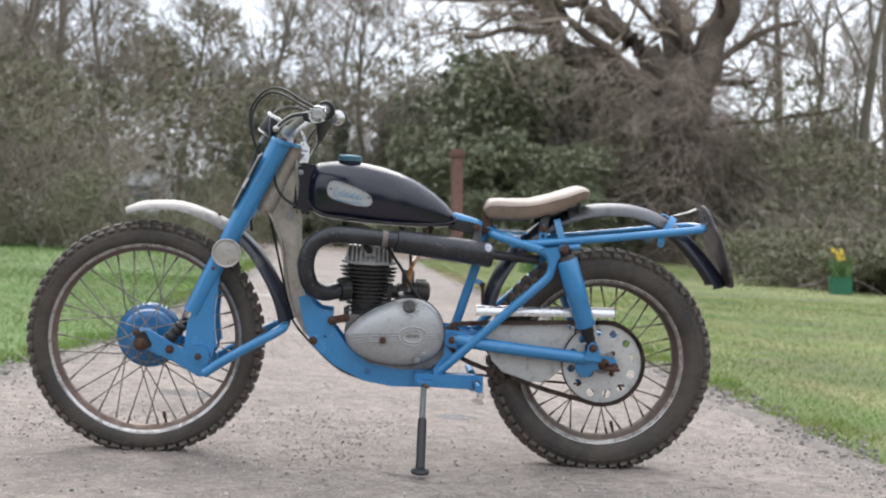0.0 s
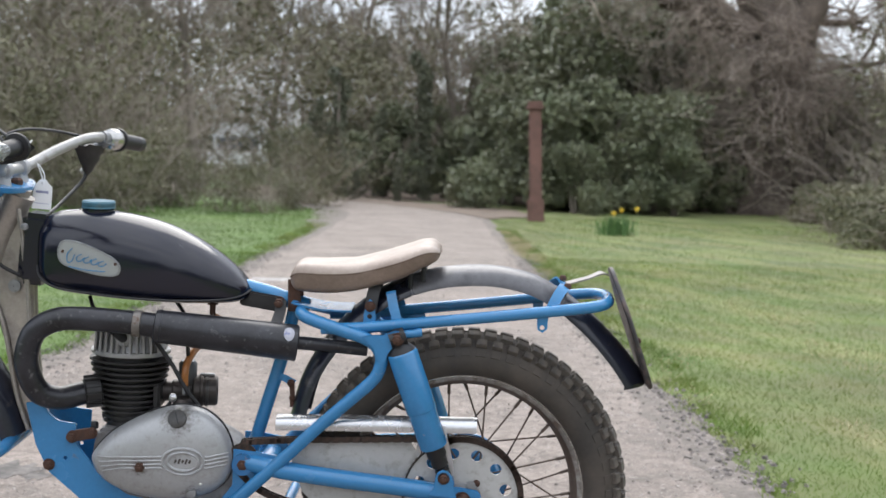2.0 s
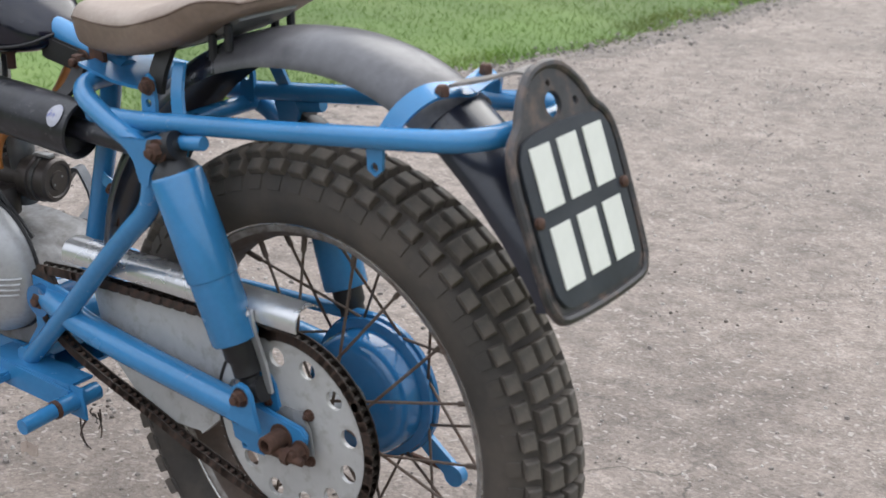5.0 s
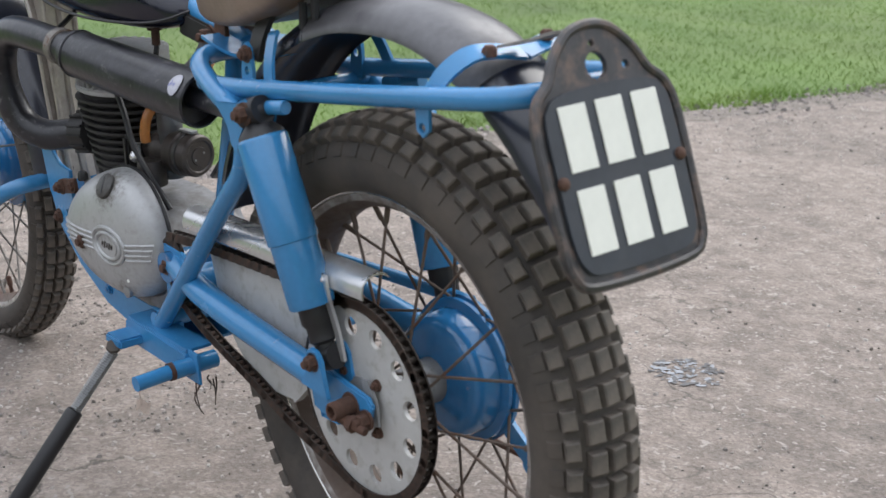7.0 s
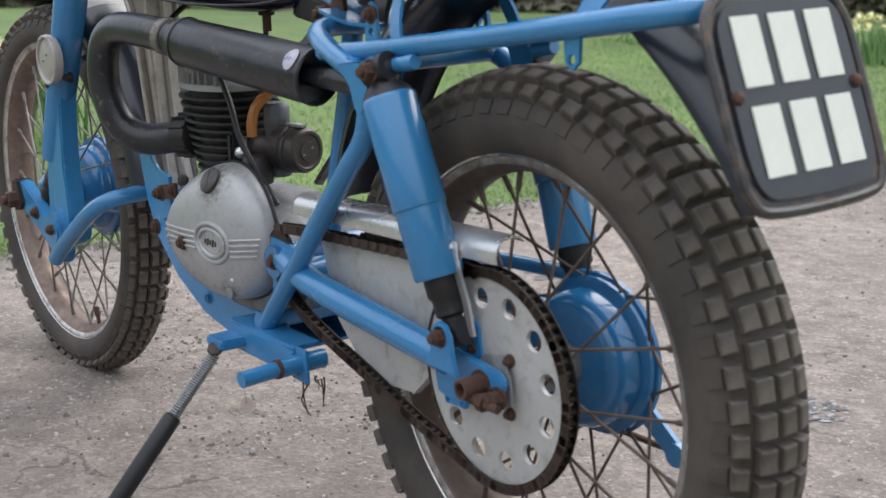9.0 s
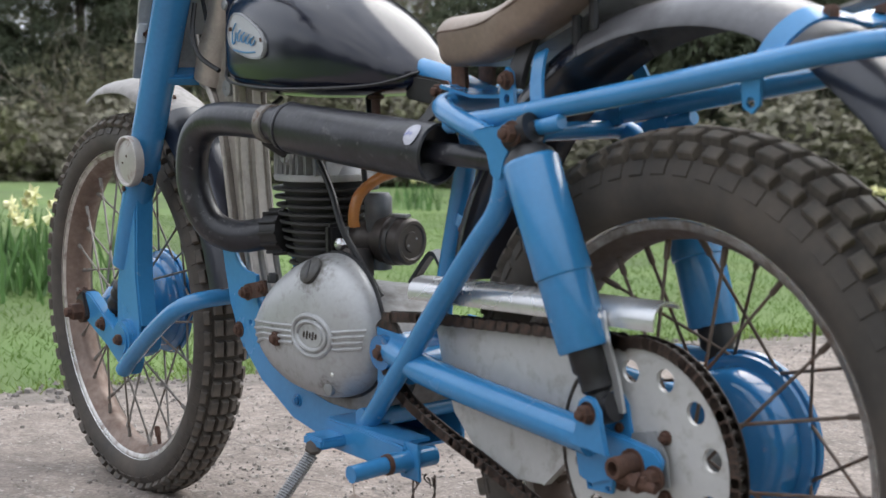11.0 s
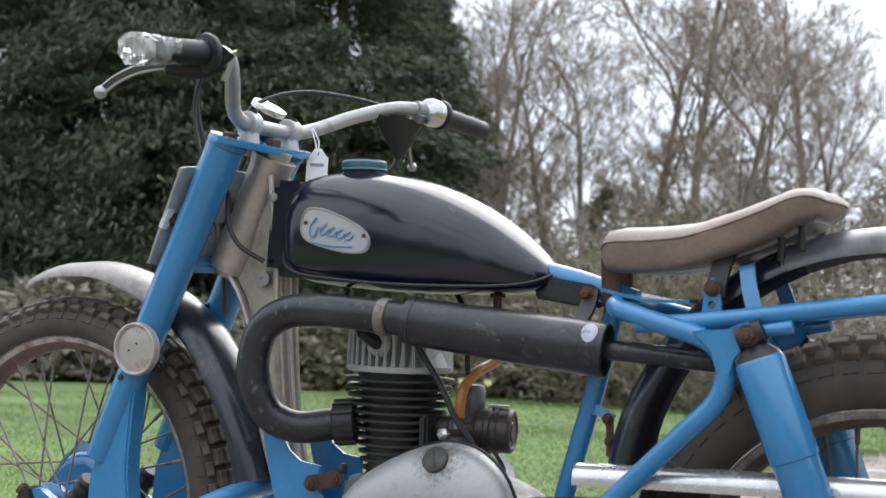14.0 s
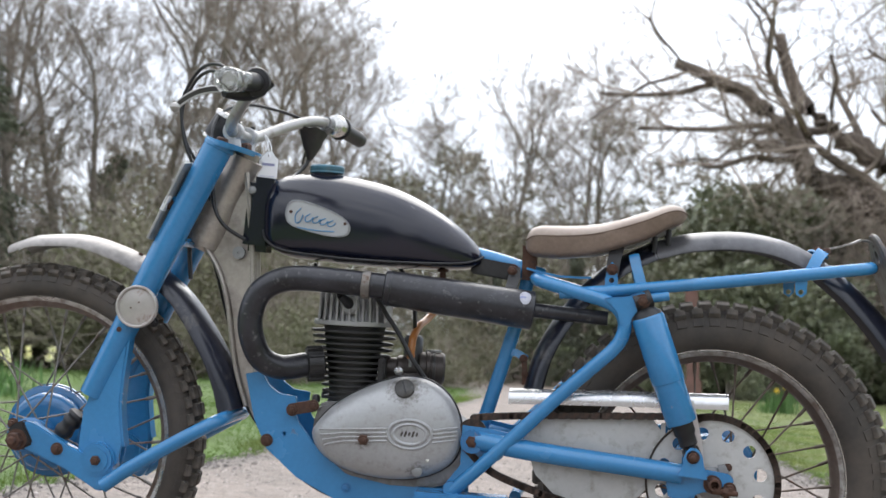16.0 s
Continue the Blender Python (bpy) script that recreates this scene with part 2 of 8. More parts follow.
# ---- mesh helpers ----
def part(name, bm, mat, parent=None, label="", smooth=40, at=None):
    """Links a bmesh, or (verts, faces), as one mesh object under a thing or part."""
    me = bpy.data.meshes.new(name)
    if isinstance(bm, tuple):
        me.from_pydata(*[list(q) for q in (bm[0], [], bm[1])])
    else:
        bm.normal_update()
        bm.to_mesh(me)
        bm.free()
    me.materials.append(mat)
    if smooth:
        me.polygons.foreach_set("use_smooth", [True] * len(me.polygons))
        me.set_sharp_from_angle(angle=radians(smooth))
    ob = new(name, me)
    if at is not None:
        ob.matrix_basis = at
    if parent is not None:
        ob.parent = parent
    return tagged(ob, label)


def again(ob, m, parent=None):
    """Another object on the same mesh, at the pose m."""
    o = new(ob.name.split(".")[0], ob.data)
    o.parent = parent or ob.parent
    o.matrix_basis = m
    return o


def curve_points(pts, steps=6, closed=False):
    """A smooth (Catmull-Rom) line through pts."""
    p = [Vector(q) for q in pts]
    n = len(p)
    out = []
    for i in range(n if closed else n - 1):
        if closed:
            a, b, c, d = p[i - 1], p[i], p[(i + 1) % n], p[(i + 2) % n]
        else:
            a, b, c, d = p[max(i - 1, 0)], p[i], p[i + 1], p[min(i + 2, n - 1)]
        for k in range(steps):
            t = k / steps
            out.append(0.5 * (2 * b + (c - a) * t + (2 * a - 5 * b + 4 * c - d) * t * t + (3 * b - a - 3 * c + d) * t ** 3))
    if not closed:
        out.append(p[-1])
    return out


def tube(pts, r, sides=12, steps=6, closed=False, caps=True):
    """Verts and faces of a round tube along a smooth line; r may be a function of 0..1 along it."""
    line = curve_points(pts, steps, closed) if steps > 1 else [Vector(q) for q in pts]
    n = len(line)
    verts, faces = [], []
    prev = None
    for i, q in enumerate(line):
        if closed:
            d = line[(i + 1) % n] - line[i - 1]
        else:
            d = line[min(i + 1, n - 1)] - line[max(i - 1, 0)]
        d.normalize()
        if prev is None:
            prev = d.orthogonal().normalized()
        u = (prev - d * prev.dot(d)).normalized()
        prev = u
        v = d.cross(u)
        rad = r(i / (n - 1)) if callable(r) else r
        for k in range(sides):
            a = 2 * math.pi * k / sides
            verts.append(q + (u * math.cos(a) + v * math.sin(a)) * rad)
    for i in range(n if closed else n - 1):
        j = (i + 1) % n
        for k in range(sides):
            m = (k + 1) % sides
            faces.append((i * sides + k, i * sides + m, j * sides + m, j * sides + k))
    if caps and not closed:
        faces.append(tuple(range(sides))[::-1])
        faces.append(tuple(range((n - 1) * sides, n * sides)))
    return verts, faces


def lathe(profile, sides=32, closed=False):
    """Turns (radius, height) about the z axis; height runs along z."""
    verts, faces = [], []
    for r, h in profile:
        for k in range(sides):
            a = 2 * math.pi * k / sides
            verts.append((r * math.cos(a), r * math.sin(a), h))
    n = len(profile)
    for i in range(n if closed else n - 1):
        j = (i + 1) % n
        for k in range(sides):
            m = (k + 1) % sides
            faces.append((i * sides + k, i * sides + m, j * sides + m, j * sides + k))
    if not closed:
        faces.append(tuple(range(sides))[::-1])
        faces.append(tuple(range((n - 1) * sides, n * sides)))
    return verts, faces


def along(a, b):
    """The pose that puts z from a towards b."""
    a, b = Vector(a), Vector(b)
    return Matrix.Translation(a) @ (b - a).to_track_quat("Z", "Y").to_matrix().to_4x4()


def across(x, y, z):
    """z of the local frame along the bike's -y side, local x along +x, local y up."""
    return Matrix.Translation((x, y, z)) @ Matrix.Rotation(radians(90), 4, "X")


def slab(outline, y0, y1, bevel=0.0, holes=()):
    """A plate with an outline in x, z, from y0 to y1, with round holes (x, z, r)."""
    bm = bmesh.new()
    loops = [[bm.verts.new((x, y0, z)) for x, z in outline]]
    for hx, hz, hr in holes:
        loops.append([bm.verts.new((hx + hr * math.cos(k * math.pi / 7), y0, hz + hr * math.sin(k * math.pi / 7))) for k in range(14)])
    edges = [bm.edges.new((lp[i - 1], lp[i])) for lp in loops for i in range(len(lp))]
    if holes:
        bmesh.ops.triangle_fill(bm, edges=edges, use_beauty=True)
    else:
        bm.faces.new(loops[0])
    got = bmesh.ops.extrude_face_region(bm, geom=list(bm.faces))
    bmesh.ops.translate(bm, verts=[v for v in got["geom"] if isinstance(v, bmesh.types.BMVert)], vec=(0, y1 - y0, 0))
    bmesh.ops.recalc_face_normals(bm, faces=bm.faces)
    if bevel:
        rim = [e for e in bm.edges if e.calc_face_angle(0) > 0.6]
        bmesh.ops.bevel(bm, geom=rim, offset=bevel, segments=2, affect="EDGES", clamp_overlap=True)
    return bm


def block(sx, sy, sz, bevel=0.002, m=None):
    bm = bmesh.new()
    bmesh.ops.create_cube(bm, size=1)
    bmesh.ops.scale(bm, vec=(sx, sy, sz), verts=bm.verts)
    if bevel:
        bmesh.ops.bevel(bm, geom=list(bm.edges), offset=bevel, segments=2, affect="EDGES")
    if m is not None:
        bmesh.ops.transform(bm, matrix=m, verts=bm.verts)
    return bm


def round_outline(pts, steps=5):
    return [(v.x, v.z) for v in curve_points([(x, 0, z) for x, z in pts], steps, True)]


def strap(pts, width, thick, up=None, steps=6):
    """A flat bar along a smooth line; its width lies along 'up'."""
    line = curve_points(pts, steps) if steps > 1 else [Vector(q) for q in pts]
    verts, faces = [], []
    n = len(line)
    for i, q in enumerate(line):
        d = (line[min(i + 1, n - 1)] - line[max(i - 1, 0)]).normalized()
        w = Vector(up)
        w = (w - d * w.dot(d)).normalized()
        h = d.cross(w)
        for a, b in ((-1, -1), (1, -1), (1, 1), (-1, 1)):
            verts.append(q + w * (a * width / 2) + h * (b * thick / 2))
    for i in range(n - 1):
        for k in range(4):
            m = (k + 1) % 4
            faces.append((4 * i + k, 4 * i + m, 4 * i + 4 + m, 4 * i + 4 + k))
    faces += [(3, 2, 1, 0), (4 * n - 4, 4 * n - 3, 4 * n - 2, 4 * n - 1)]
    return verts, faces


def joined(*chunks):
    verts, faces = [], []
    for v, f in chunks:
        o = len(verts)
        verts += list(v)
        faces += [tuple(i + o for i in q) for q in f]
    return verts, faces


# ---- the motorcycle, on its side stand across the road ----
bike = tagged(new("motorcycle"), "blue-framed vintage trials motorcycle with black tank, resting on its side stand", "motorcycle")
bike.matrix_basis = Matrix(((0.99854, 0.00325, 0.05399, 0), (0.0, 0.99819, -0.06006, 0), (-0.05409, 0.05997, 0.99673, 0), (0, 0, 0, 1)))
bike.empty_display_size = 0.1


def bolt(x, y, z, r=0.009, length=0.016, parent=None, mat=None, name="bolt", side=-1):
    """A hexagon head with its washer and stud end, standing out to one side."""
    head = lathe([(r, 0), (r, length * 0.62), (r * 0.85, length * 0.7)], 6)
    stud = lathe([(r * 0.55, length * 0.7), (r * 0.55, length), (r * 0.4, length * 1.06)], 10)
    washer = lathe([(r * 1.35, -0.0025), (r * 1.35, 0.0005)], 16)
    return part(name, joined(head, stud, washer), mat or RUSTY, parent or bike, "", 35,
                at=across(x, y, z) if side < 0 else across(x, y, z) @ Matrix.Rotation(math.pi, 4, "X"))


def wheel(name, x, z, radius, rim_r, half, drum_r, front):
    """Rim as the part; tyre, blocks, spokes, hub and drum below it."""
    m = across(x, 0 if front else 0.004, z)
    rw = half * 0.62
    rim = part(name, lathe([(rim_r, -rw), (rim_r - 0.004, -rw - 0.003), (rim_r - 0.012, -rw), (rim_r - 0.014, -rw + 0.005), (rim_r - 0.022, -rw * 0.55),
                            (rim_r - 0.025, 0), (rim_r - 0.022, rw * 0.55), (rim_r - 0.014, rw - 0.005), (rim_r - 0.012, rw), (rim_r - 0.004, rw + 0.003),
                            (rim_r, rw), (rim_r - 0.006, rw - 0.004), (rim_r - 0.015, 0), (rim_r - 0.006, -rw + 0.004)], 96, True),
               RIM if front else RIM_REAR, bike, "rusty chromed wheel rim" if front else "dirty dulled chrome wheel rim", 50, at=m)
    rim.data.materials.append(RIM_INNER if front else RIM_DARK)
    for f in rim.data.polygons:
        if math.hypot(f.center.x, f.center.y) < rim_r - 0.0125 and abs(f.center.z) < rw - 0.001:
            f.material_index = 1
    crown = radius - 0.009
    prof = []
    sec = (crown - rim_r + 0.012) / 2
    mid = crown - sec
    for k in range(17):
        a = radians(-118 + 236 * k / 16)
        prof.append((mid + sec * math.cos(a) * (1 if abs(math.degrees(a)) < 90 else 1.15), half * math.sin(a) / math.sin(radians(92)) if abs(math.degrees(a)) < 92 else half * math.sin(a)))
    prof += [(rim_r - 0.009, rw - 0.004), (rim_r - 0.012, 0), (rim_r - 0.009, -rw + 0.004)]
    part("tyre", lathe(prof, 120, True), RUBBER, rim, "dusty black trials tyre", 45)
    # moulded ring low on the tyre wall
    for s in (-1, 1):
        part("bead_ring", lathe([(rim_r + 0.006, s * (rw + 0.0035)), (rim_r + 0.009, s * (rw + 0.006)), (rim_r + 0.012, s * (rw + 0.0055)), (rim_r + 0.009, s * (rw + 0.002))], 96, True), RUBBER, rim)
    n = 61
    first = {}
    pitch = 2 * math.pi * radius / n
    rest, flush = [], []
    # three close middle columns, a shoulder column set half a pitch on, and low side lugs
    for phi, lat, circ, high, off in ((0, 0.345, 0.76, 0.0105, 0), (-22.5, 0.345, 0.76, 0.0105, 0), (22.5, 0.345, 0.76, 0.0105, 0), (-47, 0.29, 0.66, 0.0098, 0.5), (47, 0.29, 0.66, 0.0098, 0.5), (-68, 0.30, 0.56, 0.0012, 0.5), (68, 0.30, 0.56, 0.0012, 0.5)):
        a = radians(phi)
        for i in range(n):
            th = 2 * math.pi * (i + off) / n
            rr, yy = mid + sec * math.cos(a), half * math.sin(a)
            nrm = Matrix.Rotation(th, 4, "Z") @ Matrix.Translation((rr, 0, yy)) @ Matrix.Rotation(-math.atan2(math.sin(a) * sec, math.cos(a) * half), 4, "Y")
            if phi in (-47, -68, 68):
                w, l2 = half * lat * 0.5, pitch * circ * 0.5
                (rest if phi == -47 else flush).append(([nrm @ Vector(q) for q in ((-0.003, -l2, -w), (-0.003, l2, -w), (-0.003, l2, w), (-0.003, -l2, w), (high * 0.85, -l2 * 0.9, -w * 0.92), (high * 0.85, l2 * 0.9, -w * 0.92), (high * 0.85, l2 * 0.9, w * 0.92), (high * 0.85, -l2 * 0.9, w * 0.92))],
                             [(0, 3, 2, 1), (4, 5, 6, 7), (0, 1, 5, 4), (1, 2, 6, 5), (2, 3, 7, 6), (3, 0, 4, 7)]))
            elif lat not in first:
                b = block(high + 0.004, pitch * circ, half * lat, 0, Matrix.Translation((high * 0.5 - 0.002, 0, 0)))
                for v in b.verts:
                    if v.co.x > 0.002:
                        v.co.y *= 0.90
                        v.co.z *= 0.92
                bmesh.ops.bevel(b, geom=[e for e in b.edges if all(v.co.x > 0.002 for v in e.verts)], offset=0.0014, segments=1, affect="EDGES")
                first[lat] = part("tread_block", b, TREAD, rim, "", 0, at=nrm)
            else:
                again(first[lat], nrm, rim)
    tagged(part("side_tread", joined(*rest), TREAD, rim, "worn lugs on the tyre's shoulder", 0), kind="stuff")
    tagged(part("sidewall_tread", joined(*flush), RUBBER, rim, "low lugs down the tyre's sides", 0), kind="stuff")
    for sgn in (-1, 1):
        part("rim_edge", lathe([(rim_r - 0.0005 + 0.0030 * math.cos(q * math.pi / 4), sgn * (rw + 0.0022) + 0.0030 * math.sin(q * math.pi / 4)) for q in range(8)], 96, True), CHROME, rim, "bare chromed rim edge" if sgn < 0 else "", 60)
    # hub: spindle tube, flange, brake drum on the far side
    part("hub", lathe([(0.012, -0.062), (0.024, -0.060), (0.036, -0.050), (0.036, -0.042), (0.024, -0.036), (0.026, 0.0), (0.03, 0.045)][::1], 28), BLUE_DEEP if front else ZINC, rim, "", 40,
         at=Matrix.Rotation(math.pi, 4, "X"))
    d0, d1 = (0.012, 0.062) if front else (0.024, 0.082)
    part("brake_drum", lathe([(0.024, -d0 + 0.001), (drum_r * 0.55, -d0), (drum_r * 0.70, -d0 - 0.001), (drum_r * 0.79, -d0 - 0.004), (drum_r * 0.86, -d0 - 0.010), (drum_r * 0.90, -d0 - 0.018), (drum_r * 0.915, -d1 + 0.019), (drum_r * 1.0, -d1 + 0.0175), (drum_r * 1.04, -d1 + 0.016), (drum_r * 1.05, -d1 + 0.012), (drum_r * 1.03, -d1 + 0.0105),
                              (drum_r * 1.03, -d1 + 0.009), (drum_r * 1.08, -d1 + 0.008), (drum_r * 1.09, -d1 + 0.003), (drum_r * 1.0, -d1), (0.03, -d1 - 0.006), (0.014, -d1 - 0.010)], 72), BLUE_DEEP, rim, "glossy blue brake drum", 50)
    ns = 36
    base = None
    for i in range(ns):
        far = i % 2
        th = 2 * math.pi * i / ns + (0.03 if far else 0)
        lead = radians(52 if (i // 2) % 2 else -52)
        h_r, h_y = (drum_r * 1.03, -d1 + 0.010) if far else (0.034, 0.046)
        if far:
            lead *= 0.55
        a0 = Vector((h_r * math.cos(th + lead), h_r * math.sin(th + lead), h_y))
        a1 = Vector(((rim_r - 0.023) * math.cos(th), (rim_r - 0.023) * math.sin(th), -0.006 if far else 0.006))
        d = a1 - a0
        ln = d.length
        key = (far,)
        if base is None:
            base = {}
        if key not in base:
            sp = joined(lathe([(0.0019, 0), (0.0019, ln * 0.5), (0.0019, ln)], 6), lathe([(0.0024, ln - 0.022), (0.0034, ln - 0.02), (0.0034, ln - 0.002), (0.0042, ln)], 8))
            base[key] = part("spoke", sp, SPOKE_BRIGHT if front else SPOKE, rim, "thin spoke with rusty nipple" if i == 0 else "", 40, at=along(a0, a1))
        else:
            again(base[key], along(a0, a1), rim)
    part("valve", lathe([(0.004, 0), (0.004, 0.018), (0.0055, 0.019), (0.0055, 0.034), (0.003, 0.037)], 8), RUSTY, rim, "", 40,
         at=Matrix.Rotation(radians(-75), 4, "Z") @ Matrix.Translation((rim_r - 0.02, 0, 0)) @ Matrix.Rotation(radians(-90), 4, "Y"))
    part("spindle", lathe([(0.0085, -0.105), (0.0085, 0.105)], 12), RUSTY, rim)
    return rim


wheel("front_wheel", -0.655, 0.339, 0.337, 0.276, 0.040, 0.087, True)
wheel("rear_wheel", 0.658, 0.336, 0.331, 0.243, 0.0572, 0.087, False)

# -- leading-link front fork --
for s in (-1, 1):
    y = 0.077 * s
    leg = part("fork_leg", tube([(-0.294, y * 0.98, 0.925), (-0.386, y, 0.728), (-0.465, y * 1.02, 0.556), (-0.522, y * 1.03, 0.43)], lambda t: 0.0290 - 0.0055 * t, 20), BLUE, bike, "blue fork tube", 40)
    part("collar", lathe([(0.0292, 0), (0.031, 0.002), (0.031, 0.009), (0.0292, 0.011)], 24), BLUE, leg, at=along((-0.294, y * 0.98, 0.922), (-0.385, y, 0.728)))
    plate = [(-0.452, 0.548), (-0.462, 0.42), (-0.452, 0.34), (-0.458, 0.305), (-0.478, 0.282), (-0.512, 0.279), (-0.536, 0.302), (-0.538, 0.33), (-0.532, 0.40), (-0.505, 0.47)]
    for k in (-1, 1):
        part("gusset_plate", slab(plate, y + k * 0.0135 - 0.002, y + k * 0.0135 + 0.002, 0.001), BLUE, leg, smooth=30)
    part("gusset_web", strap([(-0.449, y, 0.545), (-0.459, y, 0.42), (-0.449, y, 0.335)], 0.027, 0.004, (0, 1, 0)), BLUE, leg)
    part("pivot_bush", lathe([(0.033, -0.021), (0.034, 0), (0.033, 0.021)], 28), BLUE, leg, at=across(-0.496, y, 0.309))
    for r, w in ((0.03, 0.0285), (0.023, 0.031)):
        part("pivot_washer", lathe([(r, -w), (r, w)], 28), BLUE, leg, at=across(-0.496, y, 0.309))
    bolt(-0.496, y + s * 0.030, 0.309, 0.0095, 0.012, leg, side=s)
    # the link: boxed plate from the spindle back to the pivot, then the loop tube behind the wheel
    lk = [(-0.668, 0.352), (-0.650, 0.372), (-0.628, 0.372), (-0.57, 0.341), (-0.520, 0.318), (-0.470, 0.300), (-0.456, 0.277), (-0.470, 0.254), (-0.492, 0.250), (-0.56, 0.288), (-0.652, 0.325)]
    link = part("suspension_link", slab(lk, y + s * 0.006, y + s * 0.026, 0.0025), BLUE, bike, "blue pressed-steel suspension link", 30)
    bolt(-0.576, y + s * 0.027, 0.325, 0.009, 0.010, link, side=s)
    part("spindle_clamp", block(0.034, 0.03, 0.05, 0.004, pose(-0.650, y + s * 0.016, 0.346, 0, -28, 0)), BLACK, link)
    bolt(-0.656, y + s * 0.031, 0.338, 0.0155, 0.026, link, name="spindle_nut", side=s)
    bolt(-0.672, y + s * 0.014, 0.366, 0.008, 0.014, link, side=s)
    part("bump_rubber", tube([(-0.585, y - s * 0.004, 0.345), (-0.563, y - s * 0.004, 0.372), (-0.548, y - s * 0.004, 0.392)], lambda t: 0.017 - 0.002 * math.sin(t * 20), 14), BLACK, link)
    part("lower_lug", lathe([(0.015, -0.012), (0.015, 0.012)], 16), BLUE, leg, at=across(-0.441, y * 0.9, 0.598))
part("link_loop", tube([(-0.478, -0.112, 0.262), (-0.43, -0.112, 0.297), (-0.357, -0.112, 0.343), (-0.296, -0.108, 0.379), (-0.268, -0.088, 0.395), (-0.262, -0.045, 0.399), (-0.262, 0.045, 0.399),
                        (-0.268, 0.088, 0.395), (-0.296, 0.108, 0.379), (-0.357, 0.112, 0.343), (-0.43, 0.112, 0.297), (-0.478, 0.112, 0.262)], 0.0135, 14), BLUE, bike, "blue tubular loop behind the front wheel")
part("top_yoke", slab(round_outline([(-0.318, -0.080), (-0.290, -0.110), (-0.260, -0.095), (-0.243, -0.04), (-0.240, 0.0), (-0.243, 0.04), (-0.260, 0.095), (-0.290, 0.110), (-0.318, 0.080), (-0.322, 0.0)], 4), -0.0055, 0.0055, 0.0015),
            BLUE, bike, "flat blue top yoke", 30, at=Matrix.Translation((-0.275, 0, 0.917)) @ Matrix.Rotation(radians(14), 4, "Y") @ Matrix.Translation((0.275, 0, 0)) @ Matrix.Rotation(radians(-90), 4, "X"))
for y in (-0.077, 0.077):
    part("yoke_bolt", lathe([(0.012, 0), (0.012, 0.01), (0.008, 0.012)], 6), RUSTY, bike, at=Matrix.Translation((-0.292, y, 0.922)) @ Matrix.Rotation(radians(12), 4, "Y"))
part("stem_nut", lathe([(0.0125, 0), (0.0125, 0.010), (0.008, 0.014)], 6), RUSTY, bike, at=Matrix.Translation((-0.266, 0.0, 0.918)))
part("lower_yoke", block(0.038, 0.165, 0.018, 0.005, pose(-0.371, 0, 0.736, 0, 25, 0)), BLUE, bike)
part("steering_stem", tube([(-0.258, 0, 0.915), (-0.345, 0, 0.72)], 0.024, 18, 1), BEAM, bike)

# -- handlebar and controls --
BARS = [(-0.187, -0.400, 1.000), (-0.172, -0.30, 1.011), (-0.182, -0.232, 1.017), (-0.222, -0.165, 1.000), (-0.264, -0.105, 0.964), (-0.277, -0.062, 0.949), (-0.278, 0.0, 0.947),
        (-0.276, 0.066, 0.948), (-0.262, 0.112, 0.959), (-0.226, 0.170, 0.985), (-0.180, 0.238, 1.006), (-0.142, 0.30, 1.000), (-0.118, 0.415, 0.986)]
part("handlebar", tube(BARS, 0.0112, 16), BAR, bike, "dull chromed wide handlebar")
for y in (-0.046, 0.058):
    clamp = part("bar_clamp", lathe([(0.0175, -0.011), (0.0195, -0.009), (0.0195, 0.009), (0.0175, 0.011)], 20), ALLOY, bike, "cast alloy bar clamp", at=across(-0.278, y, 0.949))
    part("clamp_stem", lathe([(0.017, -0.035), (0.014, -0.012)], 16), ALLOY, clamp, at=Matrix.Rotation(radians(-90), 4, "X") @ Matrix.Translation((0, 0, 0)))
    part("clamp_screw", lathe([(0.005, 0), (0.005, 0.006)], 8), BLACK, clamp, at=Matrix.Rotation(radians(-90), 4, "X") @ Matrix.Translation((0.008, 0, 0.015)))
